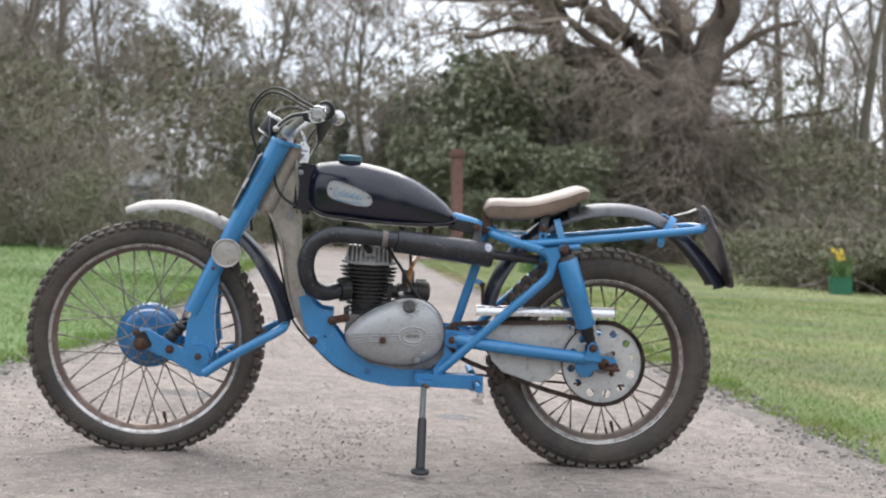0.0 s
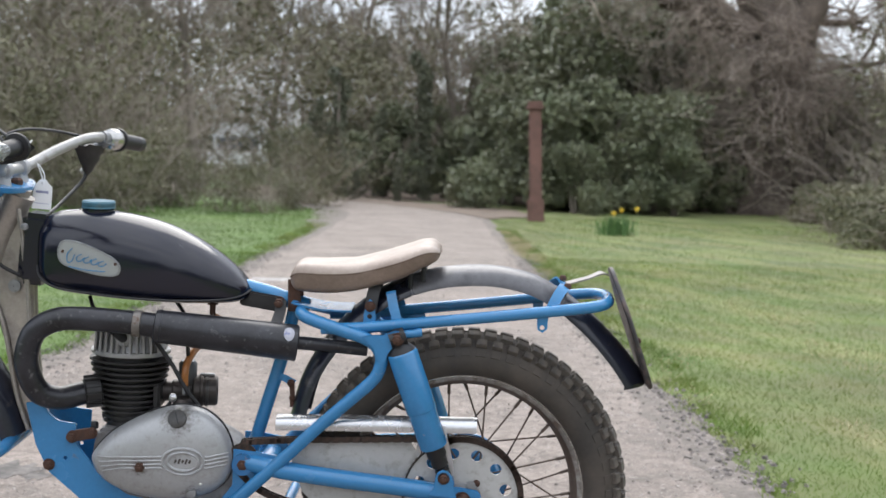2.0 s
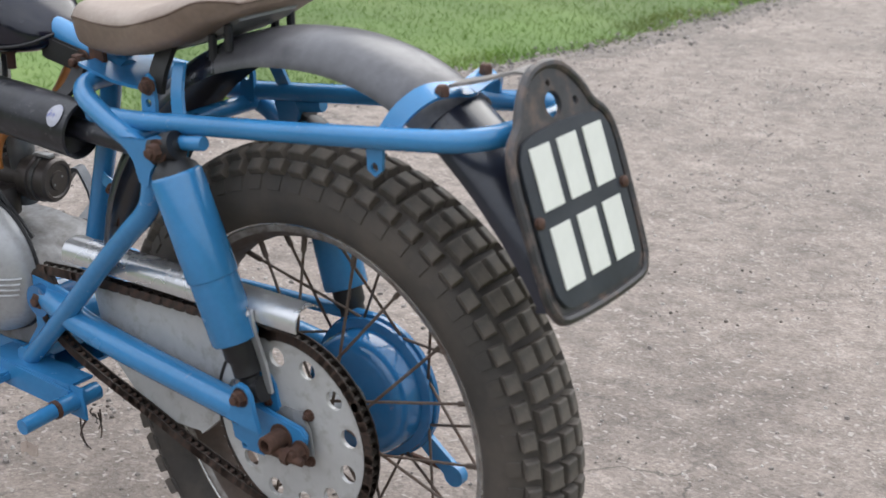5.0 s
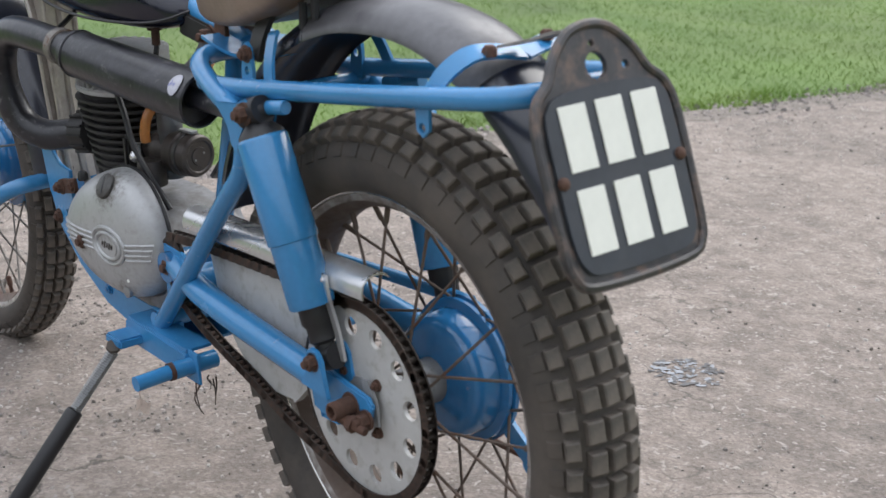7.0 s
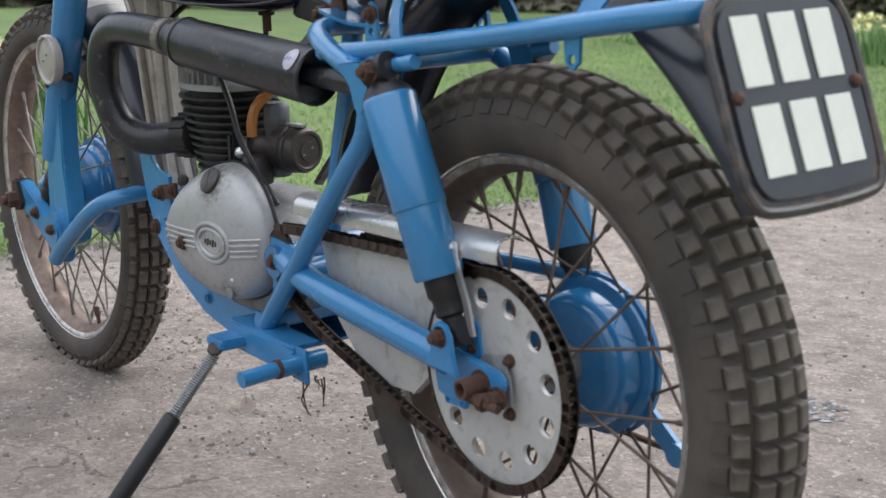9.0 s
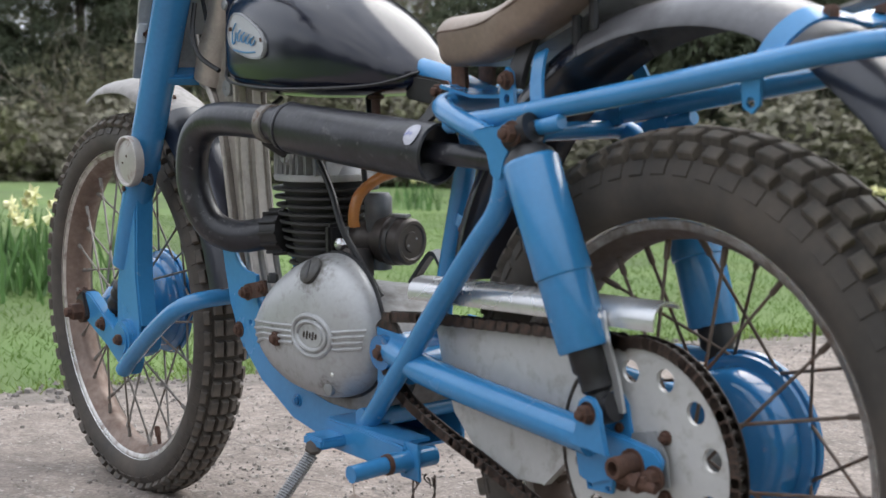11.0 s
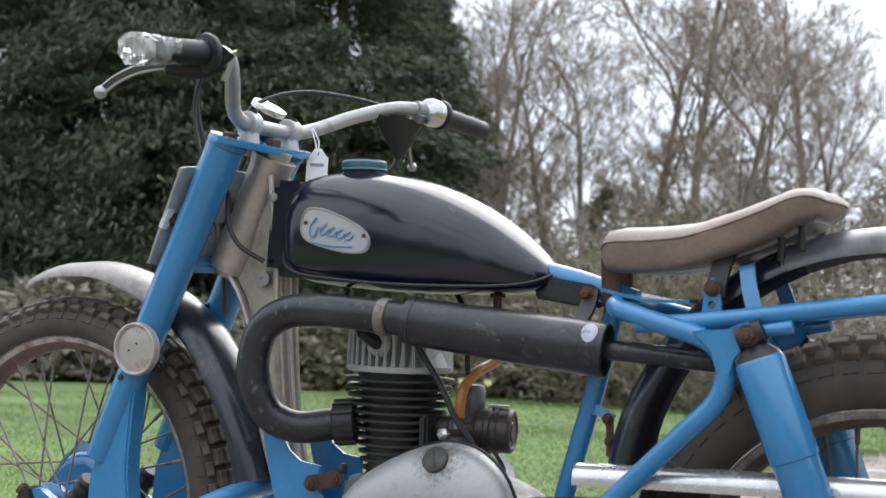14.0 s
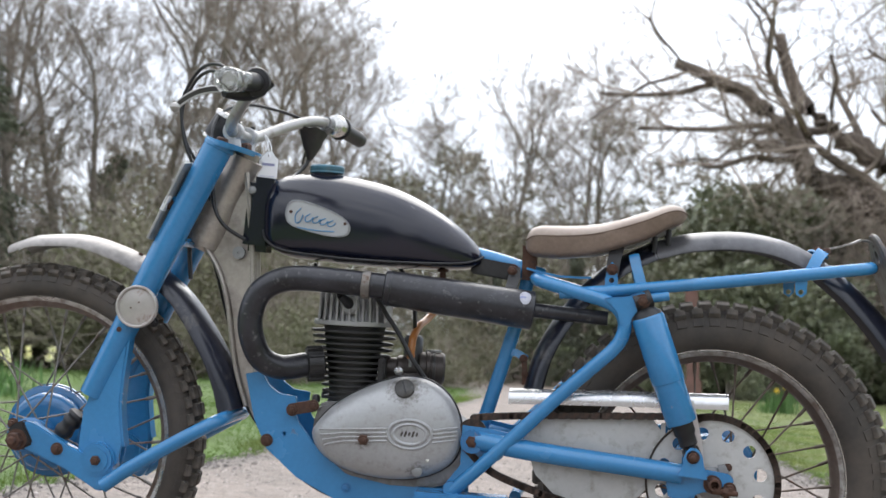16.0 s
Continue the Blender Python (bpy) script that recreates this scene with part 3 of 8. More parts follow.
for s in (-1, 1):
    a, b = (Vector((-0.171, -0.286, 1.012)), Vector((-0.186, -0.385, 1.001))) if s < 0 else (Vector((-0.142, 0.302, 1.000)), Vector((-0.118, 0.418, 0.986)))
    ln = (b - a).length
    prof = [(0.0125, -0.004), (0.025, -0.003), (0.0265, 0.001), (0.025, 0.005), (0.0155, 0.007)]
    ribs = int((ln - 0.016) / 0.0115)
    for k in range(ribs):
        prof += [(0.0168, 0.012 + k * 0.0115), (0.0152, 0.0165 + k * 0.0115)]
    prof += [(0.0168, ln - 0.004), (0.012, ln + 0.002)]
    part("handlebar_grip", lathe(prof, 20), BLACK, bike, "ribbed black rubber grip", 50, at=along(a, b))
    # lever with its bracket and ball end
    piv = Vector((-0.168, 0.268 * s, 1.004 if s < 0 else 0.990))
    br = part("lever_bracket", tube([(-0.156, 0.262 * s, 1.018 if s < 0 else 1.002), piv, piv + Vector((-0.022, 0.012 * s, -0.006))], lambda t: 0.013 - 0.006 * t, 10), ZINC if s > 0 else BLACK, bike)
    part("lever_clamp", lathe([(0.0155, -0.012), (0.0155, 0.012)], 18), ZINC, br, at=along((-0.176, -0.262, 1.013), (-0.172, -0.285, 1.012)) if s < 0 else along((-0.160, 0.268, 1.004), (-0.150, 0.29, 1.001)))
    if s < 0:
        lv = [(-0.196, -0.274, 0.994), (-0.228, -0.296, 0.997), (-0.258, -0.319, 0.990), (-0.280, -0.339, 0.974), (-0.295, -0.352, 0.956)]
    else:
        lv = [(-0.188, 0.28, 0.985), (-0.205, 0.305, 0.972), (-0.225, 0.345, 0.948), (-0.236, 0.372, 0.928), (-0.238, 0.379, 0.922)]
    lever = part("lever", strap(lv, 0.0095, 0.005, (0.35, 0.2, 0.9)), LEVER, bike, "dark tarnished control lever", 50)
    for k in (-1, 1):
        part("lever_edge", tube([Vector(q) + Vector((-0.0018 * k, 0.0, 0.0048 * k)) for q in lv], 0.0020, 6), BAR, lever, "bright worn lever edge" if s < 0 else "")
    part("ball_end", lathe([(0.002, -0.0085), (0.0065, -0.006), (0.0088, 0), (0.0065, 0.006), (0.002, 0.0085)], 14), BAR, lever, at=Matrix.Translation(lv[-1]))
part("twistgrip_housing", lathe([(0.013, 0), (0.022, 0.004), (0.0235, 0.012), (0.0235, 0.03), (0.02, 0.036)], 22), CHROME, bike, "chromed twistgrip drum", at=along((-0.150, 0.266, 1.004), (-0.142, 0.30, 1.000)))
wv, wf = tube([(-0.180, -0.345, 1.006), (-0.184, -0.362, 1.004), (-0.187, -0.385, 1.001), (-0.189, -0.404, 0.999), (-0.190, -0.418, 0.997)], lambda t: 0.0178 + 0.0035 * t - (0.010 if t > 0.95 else 0), 18, 6)
wv = [Vector(v) + 0.0045 * noise.noise_vector(Vector(v) * 75) + 0.002 * noise.noise_vector(Vector(v) * 190) for v in wv]
part("plastic_wrap", (wv, wf), CLEAR, bike, "crumpled clear plastic wrapped round the grip", 0)
rings, around = 9, 16
sv, sf = [], []
for j in range(rings):
    t = j / (rings - 1)
    c = Vector((-0.186, 0.240, 0.990)).lerp(Vector((-0.197, 0.262, 0.924)), t)
    side = Vector((0.42, 0.90, -0.04)).normalized()
    for k in range(around):
        q = 2 * math.pi * k / around
        p = c + side * ((0.046 * (1 - t) ** 0.85 + 0.0045) * math.cos(q)) + Vector((-0.9, 0.42, 0)) * ((0.013 * (1 - t) + 0.004) * math.sin(q))
        sv.append(p + 0.006 * (1 - 0.6 * t) * noise.noise_vector(p * 60))
sf = [(j * around + k, j * around + (k + 1) % around, (j + 1) * around + (k + 1) % around, (j + 1) * around + k) for j in range(rings - 1) for k in range(around)] + [tuple(range(around)), tuple(range((rings - 1) * around, rings * around))]
part("rubber_shroud", (sv, sf), BLACK, bike, "ragged black rubber lever shroud", 50)
part("rubber_shroud", tube([(-0.176, -0.258, 1.008), (-0.188, -0.272, 0.997), (-0.205, -0.292, 0.992), (-0.222, -0.31, 0.992)], lambda t: 0.019 - 0.008 * t, 12), BLACK, bike)
part("choke_lever", strap([(-0.16, -0.245, 1.02), (-0.175, -0.235, 1.0), (-0.185, -0.23, 0.985)], 0.014, 0.003, (0, 1, 0.3)), BAR, bike)
speedo = part("speedometer", lathe([(0.012, -0.034), (0.0265, -0.032), (0.0275, -0.028), (0.0275, 0.020), (0.0265, 0.022)], 28), BLACK, bike, "small black instrument with a chrome bezel", at=Matrix.Translation((-0.330, 0.058, 0.968)) @ Matrix.Rotation(radians(30), 4, "Y"))
part("bezel", lathe([(0.024, 0.026), (0.0285, 0.027), (0.0300, 0.024), (0.0300, 0.018), (0.0280, 0.018)], 28, True), CHROME, speedo)
part("rear_ring", lathe([(0.0270, -0.036), (0.0290, -0.034), (0.0290, -0.029), (0.0270, -0.028)], 28, True), CHROME, speedo)
part("dial", lathe([(0.0245, 0.022), (0.0245, 0.0245)], 28), CREAM, speedo)
part("speedo_stem", lathe([(0.007, -0.062), (0.009, -0.05), (0.009, -0.034)], 12), ZINC, speedo)
part("speedo_bracket", strap([(-0.302, 0.058, 0.922), (-0.315, 0.060, 0.935), (-0.330, 0.060, 0.945)], 0.02, 0.004, (0, 1, 0), 2), BLUE, bike)


def cable(pts, r=0.0032, mat=None, label=""):
    return part("cable", tube(pts, r, 8, 5), mat or BLACK, bike, label)


cable([(-0.185, -0.225, 1.012), (-0.235, -0.19, 1.035), (-0.29, -0.13, 1.066), (-0.345, -0.07, 1.062), (-0.386, -0.04, 1.005), (-0.378, -0.03, 0.93), (-0.345, -0.02, 0.87), (-0.32, -0.02, 0.80)], label="black control cable looped ahead of the bars")
cable([(-0.19, -0.235, 1.0), (-0.25, -0.18, 1.03), (-0.305, -0.11, 1.056), (-0.352, -0.06, 1.046), (-0.381, -0.05, 0.99), (-0.372, -0.05, 0.92), (-0.338, -0.045, 0.85)])
cable([(-0.195, 0.25, 1.005), (-0.25, 0.19, 1.02), (-0.30, 0.12, 1.022), (-0.33, 0.05, 0.998), (-0.335, 0.0, 0.955), (-0.325, -0.02, 0.90)])
cable([(-0.362, 0.058, 0.915), (-0.376, 0.052, 0.87), (-0.384, 0.044, 0.80), (-0.380, 0.036, 0.72), (-0.372, 0.03, 0.66)], 0.0048)
cable([(-0.198, 0.260, 0.935), (-0.202, 0.258, 0.915), (-0.215, 0.24, 0.895), (-0.23, 0.16, 0.862), (-0.225, 0.06, 0.85)], 0.0042)
cable([(-0.315, -0.045, 0.845), (-0.305, -0.056, 0.80), (-0.282, -0.058, 0.765), (-0.245, -0.045, 0.742)], 0.0038)
cable([(-0.345, -0.02, 0.80), (-0.325, 0.0, 0.72), (-0.30, 0.02, 0.62), (-0.275, 0.035, 0.52), (-0.247, 0.045, 0.41), (-0.165, 0.05, 0.318), (-0.09, 0.05, 0.260), (0.0, 0.05, 0.232)], 0.0034)
part("number_board", slab(round_outline([(-0.098, -0.074), (-0.088, -0.084), (0.0, -0.086), (0.088, -0.084), (0.098, -0.074), (0.104, 0.0), (0.108, 0.064), (0.098, 0.078), (0.0, 0.084), (-0.098, 0.078), (-0.108, 0.064), (-0.104, 0.0)], 3), -0.002, 0.002, 0.001), BOARD, bike, "blank scuffed grey competition number board",
             30, at=Matrix.Translation((-0.385, -0.005, 0.81)) @ Matrix.Rotation(radians(25), 4, "Y") @ Matrix.Rotation(radians(90), 4, "Z") @ Matrix.Rotation(radians(0), 4, "X"))
for y in (-0.083, 0.083):
    part("board_bracket", strap([(-0.352, y, 0.795), (-0.372, y, 0.80), (-0.384, y, 0.810)], 0.022, 0.004, (0, 0, 1), 2), BLUE, bike)
    bolt(-0.386, y - 0.006, 0.802, 0.008, 0.01)
part("board_tape", block(0.008, 0.015, 0.032, 0.001, Matrix.Translation((-0.387, -0.101, 0.803)) @ Matrix.Rotation(radians(25), 4, "Y")), PAPER, bike, "white tape round the board's edge")

# -- fork reflector --
refl = part("reflector", lathe([(0.002, 0.0125), (0.018, 0.0118), (0.030, 0.0098), (0.0345, 0.0088), (0.0355, 0.0125), (0.0378, 0.0135), (0.0400, 0.0125), (0.0408, 0.006), (0.039, -0.002), (0.02, -0.008)], 40), REFLECT, bike, "dull round reflector backplate", 35, at=across(-0.430, -0.104, 0.604))
for k in range(2):
    a, r = k * 2.4 + 1.0, 0.010
    part("dimple", lathe([(0.0016, 0.0115), (0.0016, 0.0136)], 8), RUSTY, refl, at=Matrix.Translation((r * math.cos(a), r * math.sin(a), 0)))
bolt(-0.465, -0.092, 0.559, 0.009, 0.014)
bolt(-0.404, -0.088, 0.575, 0.007, 0.012, mat=BLACK)


# -- mudguards --
def guard(line, half, depths, mat, name, parent, label="", y0=0.0):
    """A thin mudguard of curved section along a line in x, z."""
    pts = curve_points([(x, 0, z) for x, z in line], 6)
    verts, faces = [], []
    n, k = len(pts), 13
    for layer in (0, 1):
        for i, q in enumerate(pts):
            d = (pts[min(i + 1, n - 1)] - pts[max(i - 1, 0)]).normalized()
            nrm = Vector((-d.z, 0, d.x))
            depth = depths[0] + (depths[1] - depths[0]) * i / (n - 1)
            for j in range(k):
                a = radians(-86 + 172 * j / (k - 1))
                verts.append(q + Vector((0, half * math.sin(a) + y0, 0)) - nrm * (depth * (1 - math.cos(a)) + 0.0016 * layer) * -GUARD_UP)
    for i in range(n - 1):
        for j in range(k - 1):
            a = i * k + j
            b = n * k + a
            faces += [(a, a + 1, a + k + 1, a + k), (b, b + k, b + k + 1, b + 1)]
    for i in range(n - 1):
        for j in (0, k - 1):
            a = i * k + j
            faces.append((a, a + k, n * k + a + k, n * k + a))
    for i in (0, n - 1):
        for j in range(k - 1):
            a = i * k + j
            faces.append((a, n * k + a, n * k + a + 1, a + 1))
    bm = bmesh.new()
    vs = [bm.verts.new(v) for v in verts]
    for f in faces:
        bm.faces.new([vs[i] for i in f])
    bmesh.ops.recalc_face_normals(bm, faces=bm.faces)
    return part(name, bm, mat, parent, label, 40)


GUARD_UP = -1
FG = [(-0.726, 0.713), (-0.69, 0.728), (-0.655, 0.735), (-0.575, 0.737), (-0.50, 0.718), (-0.429, 0.688), (-0.362, 0.636), (-0.306, 0.565), (-0.262, 0.490), (-0.236, 0.418)]
fm = guard(FG[:6], 0.055, (0.022, 0.030), WORN_ALLOY, "front_mudguard", bike, "front mudguard, worn to bare alloy ahead and dark behind")
guard(FG[5:], 0.055, (0.030, 0.046), NAVY_GUARD, "rear_section", fm, "dark navy painted rear section")
RG = [(0.300, 0.478), (0.318, 0.55), (0.352, 0.618), (0.405, 0.687), (0.465, 0.738), (0.529, 0.772), (0.60, 0.792), (0.694, 0.799), (0.778, 0.785), (0.848, 0.752), (0.907, 0.706), (0.958, 0.656), (0.991, 0.618), (1.012, 0.590), (1.016, 0.574)]
rm = guard(RG[5:10], 0.059, (0.036, 0.036), WORN, "rear_mudguard", bike, "rear mudguard, scuffed to grey on top, dark at both ends")
guard(RG[:6], 0.059, (0.036, 0.036), NAVY_GUARD, "front_section", rm, "dark painted front section")
guard(RG[9:], 0.052, (0.037, 0.050), NAVY_GUARD, "tail_section", rm, "dark painted tail section")
bolt(-0.464, -0.012, 0.702, 0.004, 0.004, fm)
for s in (-1, 1):
    part("guard_stay", strap([(-0.452, 0.088 * s, 0.605), (-0.435, 0.07 * s, 0.655), (-0.432, 0.045 * s, 0.672)], 0.022, 0.004, (1, 0, 0.3), 3), BLUE, fm)

# -- cast alloy beam frame and engine cradle --
beam = part("front_beam", slab([(-0.352, 0.80), (-0.343, 0.762), (-0.325, 0.722), (-0.300, 0.682), (-0.279, 0.62), (-0.257, 0.50), (-0.232, 0.42), (-0.205, 0.37), (-0.188, 0.37), (-0.198, 0.41), (-0.219, 0.475), (-0.234, 0.604), (-0.240, 0.734), (-0.258, 0.869), (-0.282, 0.905), (-0.318, 0.862)],
                               -0.014, 0.014, 0.004), BEAM, bike, "weathered cast alloy front beam", 35)
REAR_EDGE = [(-0.257, 0, 0.872), (-0.247, 0, 0.80), (-0.239, 0, 0.734), (-0.233, 0, 0.604), (-0.218, 0, 0.475), (-0.192, 0, 0.38)]
FRONT_EDGE = [(-0.354, 0, 0.80), (-0.345, 0, 0.762), (-0.327, 0, 0.722), (-0.302, 0, 0.682), (-0.281, 0, 0.62), (-0.259, 0, 0.50), (-0.233, 0, 0.42)]
part("beam_flange", strap(REAR_EDGE, 0.050, 0.006, (0, 1, 0)), BEAM, beam)
part("beam_flange", strap(FRONT_EDGE, 0.046, 0.006, (0, 1, 0)), BEAM, beam)
for y in (-0.0235, 0.0, 0.0235):
    part("beam_rib", tube([(x + 0.003, y, z) for x, _, z in REAR_EDGE], 0.0050 if y else 0.0065, 8), BEAM, beam)
for y in (-0.022, 0.022):
    part("beam_rib", tube([(x, y, z) for x, _, z in FRONT_EDGE], 0.0045, 8), BEAM, beam)
part("beam_disc", lathe([(0.0125, -0.002), (0.0125, 0.004), (0.003, 0.0045), (0.002, 0.003)], 20), ZINC, beam, at=across(-0.262, -0.021, 0.716))
part("head_lug", lathe([(0.034, -0.10), (0.036, -0.06), (0.03, 0.0), (0.033, 0.07), (0.036, 0.09)], 24), BEAM, beam, at=along((-0.30, 0, 0.82), (-0.26, 0, 0.91)))
CRADLE = [(-0.226, 0.486), (-0.195, 0.492), (-0.178, 0.466), (-0.158, 0.452), (-0.124, 0.448), (-0.126, 0.418), (-0.118, 0.40), (-0.085, 0.36), (-0.02, 0.308), (0.061, 0.294), (0.20, 0.292), (0.20, 0.245),
          (0.129, 0.243), (0.048, 0.241), (-0.034, 0.255), (-0.117, 0.295), (-0.178, 0.346), (-0.205, 0.40)]
for y in (-0.058, 0.058):
    part("engine_cradle", slab(CRADLE, y - 0.003, y + 0.003, 0.0012, holes=((-0.02, 0.282, 0.007), (-0.145, 0.376, 0.004))), BLUE, bike, "blue sheet-steel engine cradle plate", 30)
part("cradle_floor", strap([(-0.20, 0, 0.41), (-0.173, 0, 0.352), (-0.115, 0, 0.301), (-0.034, 0, 0.261), (0.05, 0, 0.247), (0.19, 0, 0.249)], 0.112, 0.004, (0, 1, 0)), BLUE, bike)
bolt(-0.178, -0.062, 0.362, 0.009, 0.008)
bolt(-0.128, -0.075, 0.424, 0.009, 0.012)
part("engine_stay", strap([(-0.132, -0.07, 0.424), (-0.085, -0.07, 0.434)], 0.022, 0.008, (0, 0, 1), 1), RUSTY, bike)
bolt(-0.088, -0.074, 0.434, 0.008, 0.008)
bolt(-0.02, -0.062, 0.282, 0.007, 0.006, mat=BLUE_DEEP)

# -- tank --
ST = ((-0.212, 0.842, 0.750, 0.036), (-0.204, 0.856, 0.734, 0.052), (-0.185, 0.867, 0.720, 0.066), (-0.155, 0.874, 0.711, 0.073), (-0.10, 0.877, 0.706, 0.081), (-0.04, 0.871, 0.702, 0.087), (0.03, 0.856, 0.700, 0.090),
      (0.09, 0.832, 0.700, 0.085), (0.14, 0.803, 0.701, 0.074), (0.18, 0.772, 0.704, 0.058), (0.203, 0.748, 0.710, 0.040), (0.214, 0.732, 0.718, 0.016))


def tank_shape():
    rings, k = [], 40
    xs = [Vector(q[:3]) for q in curve_points([(a, b, c) for a, b, c, _ in ST], 4)]
    hw = [q.x for q in curve_points([(d, 0, 0) for *_, d in ST], 4)]
    for q, w in zip(xs, hw):
        x, top, bot = q
        ring = []
        for i in range(k):
            a = 2 * math.pi * i / k
            c, s = math.cos(a), math.sin(a)
            belt = bot + (top - bot) * 0.42
            e = 0.86 if s > 0 else 0.48
            yy = w * math.copysign(abs(c) ** (0.92 if s > 0 else 0.5), c)
            zz = belt + (top - belt) * abs(s) ** e if s > 0 else belt - (belt - bot) * abs(s) ** e
            ring.append((x, yy, zz))
        rings.append(ring)
    verts = [v for r in rings for v in r]
    faces = [(i * k + j, i * k + (j + 1) % k, (i + 1) * k + (j + 1) % k, (i + 1) * k + j) for i in range(len(rings) - 1) for j in range(k)]
    faces += [tuple(range(k))[::-1], tuple(range((len(rings) - 1) * k, len(rings) * k))]
    return [(x, y, z) for x, y, z in verts], faces


bm = bmesh.new()
tv, tf = tank_shape()
tvs = [bm.verts.new(v) for v in tv]
for f in tf:
    bm.faces.new([tvs[i] for i in f])
bmesh.ops.recalc_face_normals(bm, faces=bm.faces)
tank = part("fuel_tank", bm, NAVY, bike, "glossy black teardrop fuel tank with scratches", 60)
part("tank_seam", tube([(q[0], s * (q[3] + 0.0005), q[2] + 0.012) for s in (-1, 1) for q in (ST if s < 0 else ST[::-1])], 0.0022, 6, 3), IRON, tank)
part("tank_nose", block(0.06, 0.07, 0.145, 0.012, pose(-0.222, 0, 0.792, 0, 4, 0)), NAVY, tank)
part("nose_rivet", lathe([(0.008, 0), (0.007, 0.003), (0.002, 0.0045)], 12), ZINC, tank, at=across(-0.238, -0.0355, 0.838))
cap = part("filler_cap", lathe([(0.026, 0), (0.028, 0.002), (0.0335, 0.003), (0.0335, 0.005), (0.0325, 0.0065), (0.0335, 0.008), (0.0335, 0.0145), (0.031, 0.0175), (0.012, 0.0195), (0.002, 0.020)], 36), CAP, tank, "faded teal screw filler cap", 35, at=pose(-0.10, 0, 0.876))
part("cap_base", lathe([(0.031, -0.012), (0.031, 0.001), (0.029, 0.003)], 30), NAVY, cap)
badge_out = [(-0.098 + (x + 0.1) * 1.07, 0.788 + (z - 0.781) * 1.1) for x, z in round_outline([(-0.158, 0.795), (-0.15, 0.809), (-0.128, 0.810), (-0.10, 0.803), (-0.072, 0.793), (-0.05, 0.782), (-0.038, 0.767), (-0.045, 0.752), (-0.075, 0.750), (-0.115, 0.757), (-0.146, 0.766), (-0.157, 0.778)], 4)]


def tank_side(x, z):
    """The y of the tank's flank, on the stand side, at x, z."""
    hw = np.interp(x, [q[0] for q in ST], [q[3] for q in ST])
    top = np.interp(x, [q[0] for q in ST], [q[1] for q in ST])
    bot = np.interp(x, [q[0] for q in ST], [q[2] for q in ST])
    belt = bot + (top - bot) * 0.42
    if z > belt:
        s = min(1, max(0, (z - belt) / (top - belt))) ** (1 / 0.86)
        return -hw * (1 - s * s) ** 0.46
    return -hw


def on_tank(bm, lift):
    for v in bm.verts:
        v.co.y = tank_side(v.co.x, v.co.z) - lift + v.co.y
    return bm


badge = part("tank_badge", on_tank(slab(badge_out, -0.0015, 0.002, 0), 0.002), BADGE, tank, "oval satin metal badge", 40)
bcx, bcz = -0.098, 0.788
rim_pts = [(bcx + (x - bcx) * 0.97, 0, bcz + (z - bcz) * 0.95) for x, z in badge_out[::2]]
part("badge_border", tube([(x, tank_side(x, z) - 0.004, z) for x, _, z in rim_pts], 0.0010, 6, 1, True), ZINC, badge)
for k, (x, h) in enumerate(((-0.137, 0.030), (-0.117, 0.016), (-0.102, 0.014), (-0.087, 0.013), (-0.072, 0.012))):
    z = 0.790 - 0.003 * k
    part("badge_bar", tube([(q, tank_side(q, r) - 0.0042, r) for q, r in ((x + 0.007, z + h * 0.5), (x - 0.003, z + h * 0.1), (x - 0.002, z - h * 0.4), (x + 0.006, z - h * 0.35), (x + 0.012, z + h * 0.1))], 0.0010, 6, 4), BADGE_BLUE, badge, "blue enamel stroke" if k == 0 else "")
part("badge_bar", tube([(x, tank_side(x, z) - 0.0042, z) for x, z in ((-0.136, 0.769), (-0.10, 0.764), (-0.062, 0.763))], 0.0011, 6, 3), BADGE_BLUE, badge)
for x, z in ((-0.150, 0.798), (-0.042, 0.779)):
    part("badge_screw", lathe([(0.0032, 0), (0.0028, 0.002)], 10), RUSTY, badge, at=across(x, tank_side(x, z) - 0.003, z))

# -- engine --
part("crankcase", slab(round_outline([(-0.09, 0.38), (-0.085, 0.42), (-0.07, 0.44), (0.05, 0.445), (0.10, 0.446), (0.155, 0.434), (0.20, 0.405), (0.22, 0.36), (0.19, 0.31), (0.1, 0.285), (0.0, 0.295), (-0.07, 0.33)], 3), -0.06, 0.06, 0.006), DULL_ALLOY, bike, "grey cast alloy two-stroke crankcase", 35)
CX, CZ = 0.055, 0.40
EGG = round_outline([(-0.088, 0.383), (-0.078, 0.405), (-0.05, 0.436), (-0.01, 0.463), (0.035, 0.484), (0.08, 0.497), (0.12, 0.495), (0.152, 0.480), (0.178, 0.452), (0.193, 0.41), (0.191, 0.37), (0.172, 0.338), (0.135, 0.317), (0.09, 0.307), (0.045, 0.307), (0.0, 0.313), (-0.042, 0.328), (-0.075, 0.353)], 4)
verts, faces = [], []
PR = ((1.0, -0.056), (1.004, -0.069), (0.996, -0.076), (0.975, -0.0825), (0.935, -0.0895), (0.87, -0.0965), (0.77, -0.103), (0.62, -0.1090), (0.42, -0.1135), (0.2, -0.1155))


def cover_y(x, z):
    """The y of the domed cover at x, z."""
    a = math.atan2(z - CZ, x - CX)
    q = min(EGG, key=lambda e: abs((math.atan2(e[1] - CZ, e[0] - CX) - a + math.pi) % (2 * math.pi) - math.pi))
    sc = math.hypot(x - CX, z - CZ) / math.hypot(q[0] - CX, q[1] - CZ)
    return float(np.interp(-sc, [-w for w, _ in PR[2:]], [y for _, y in PR[2:]]))



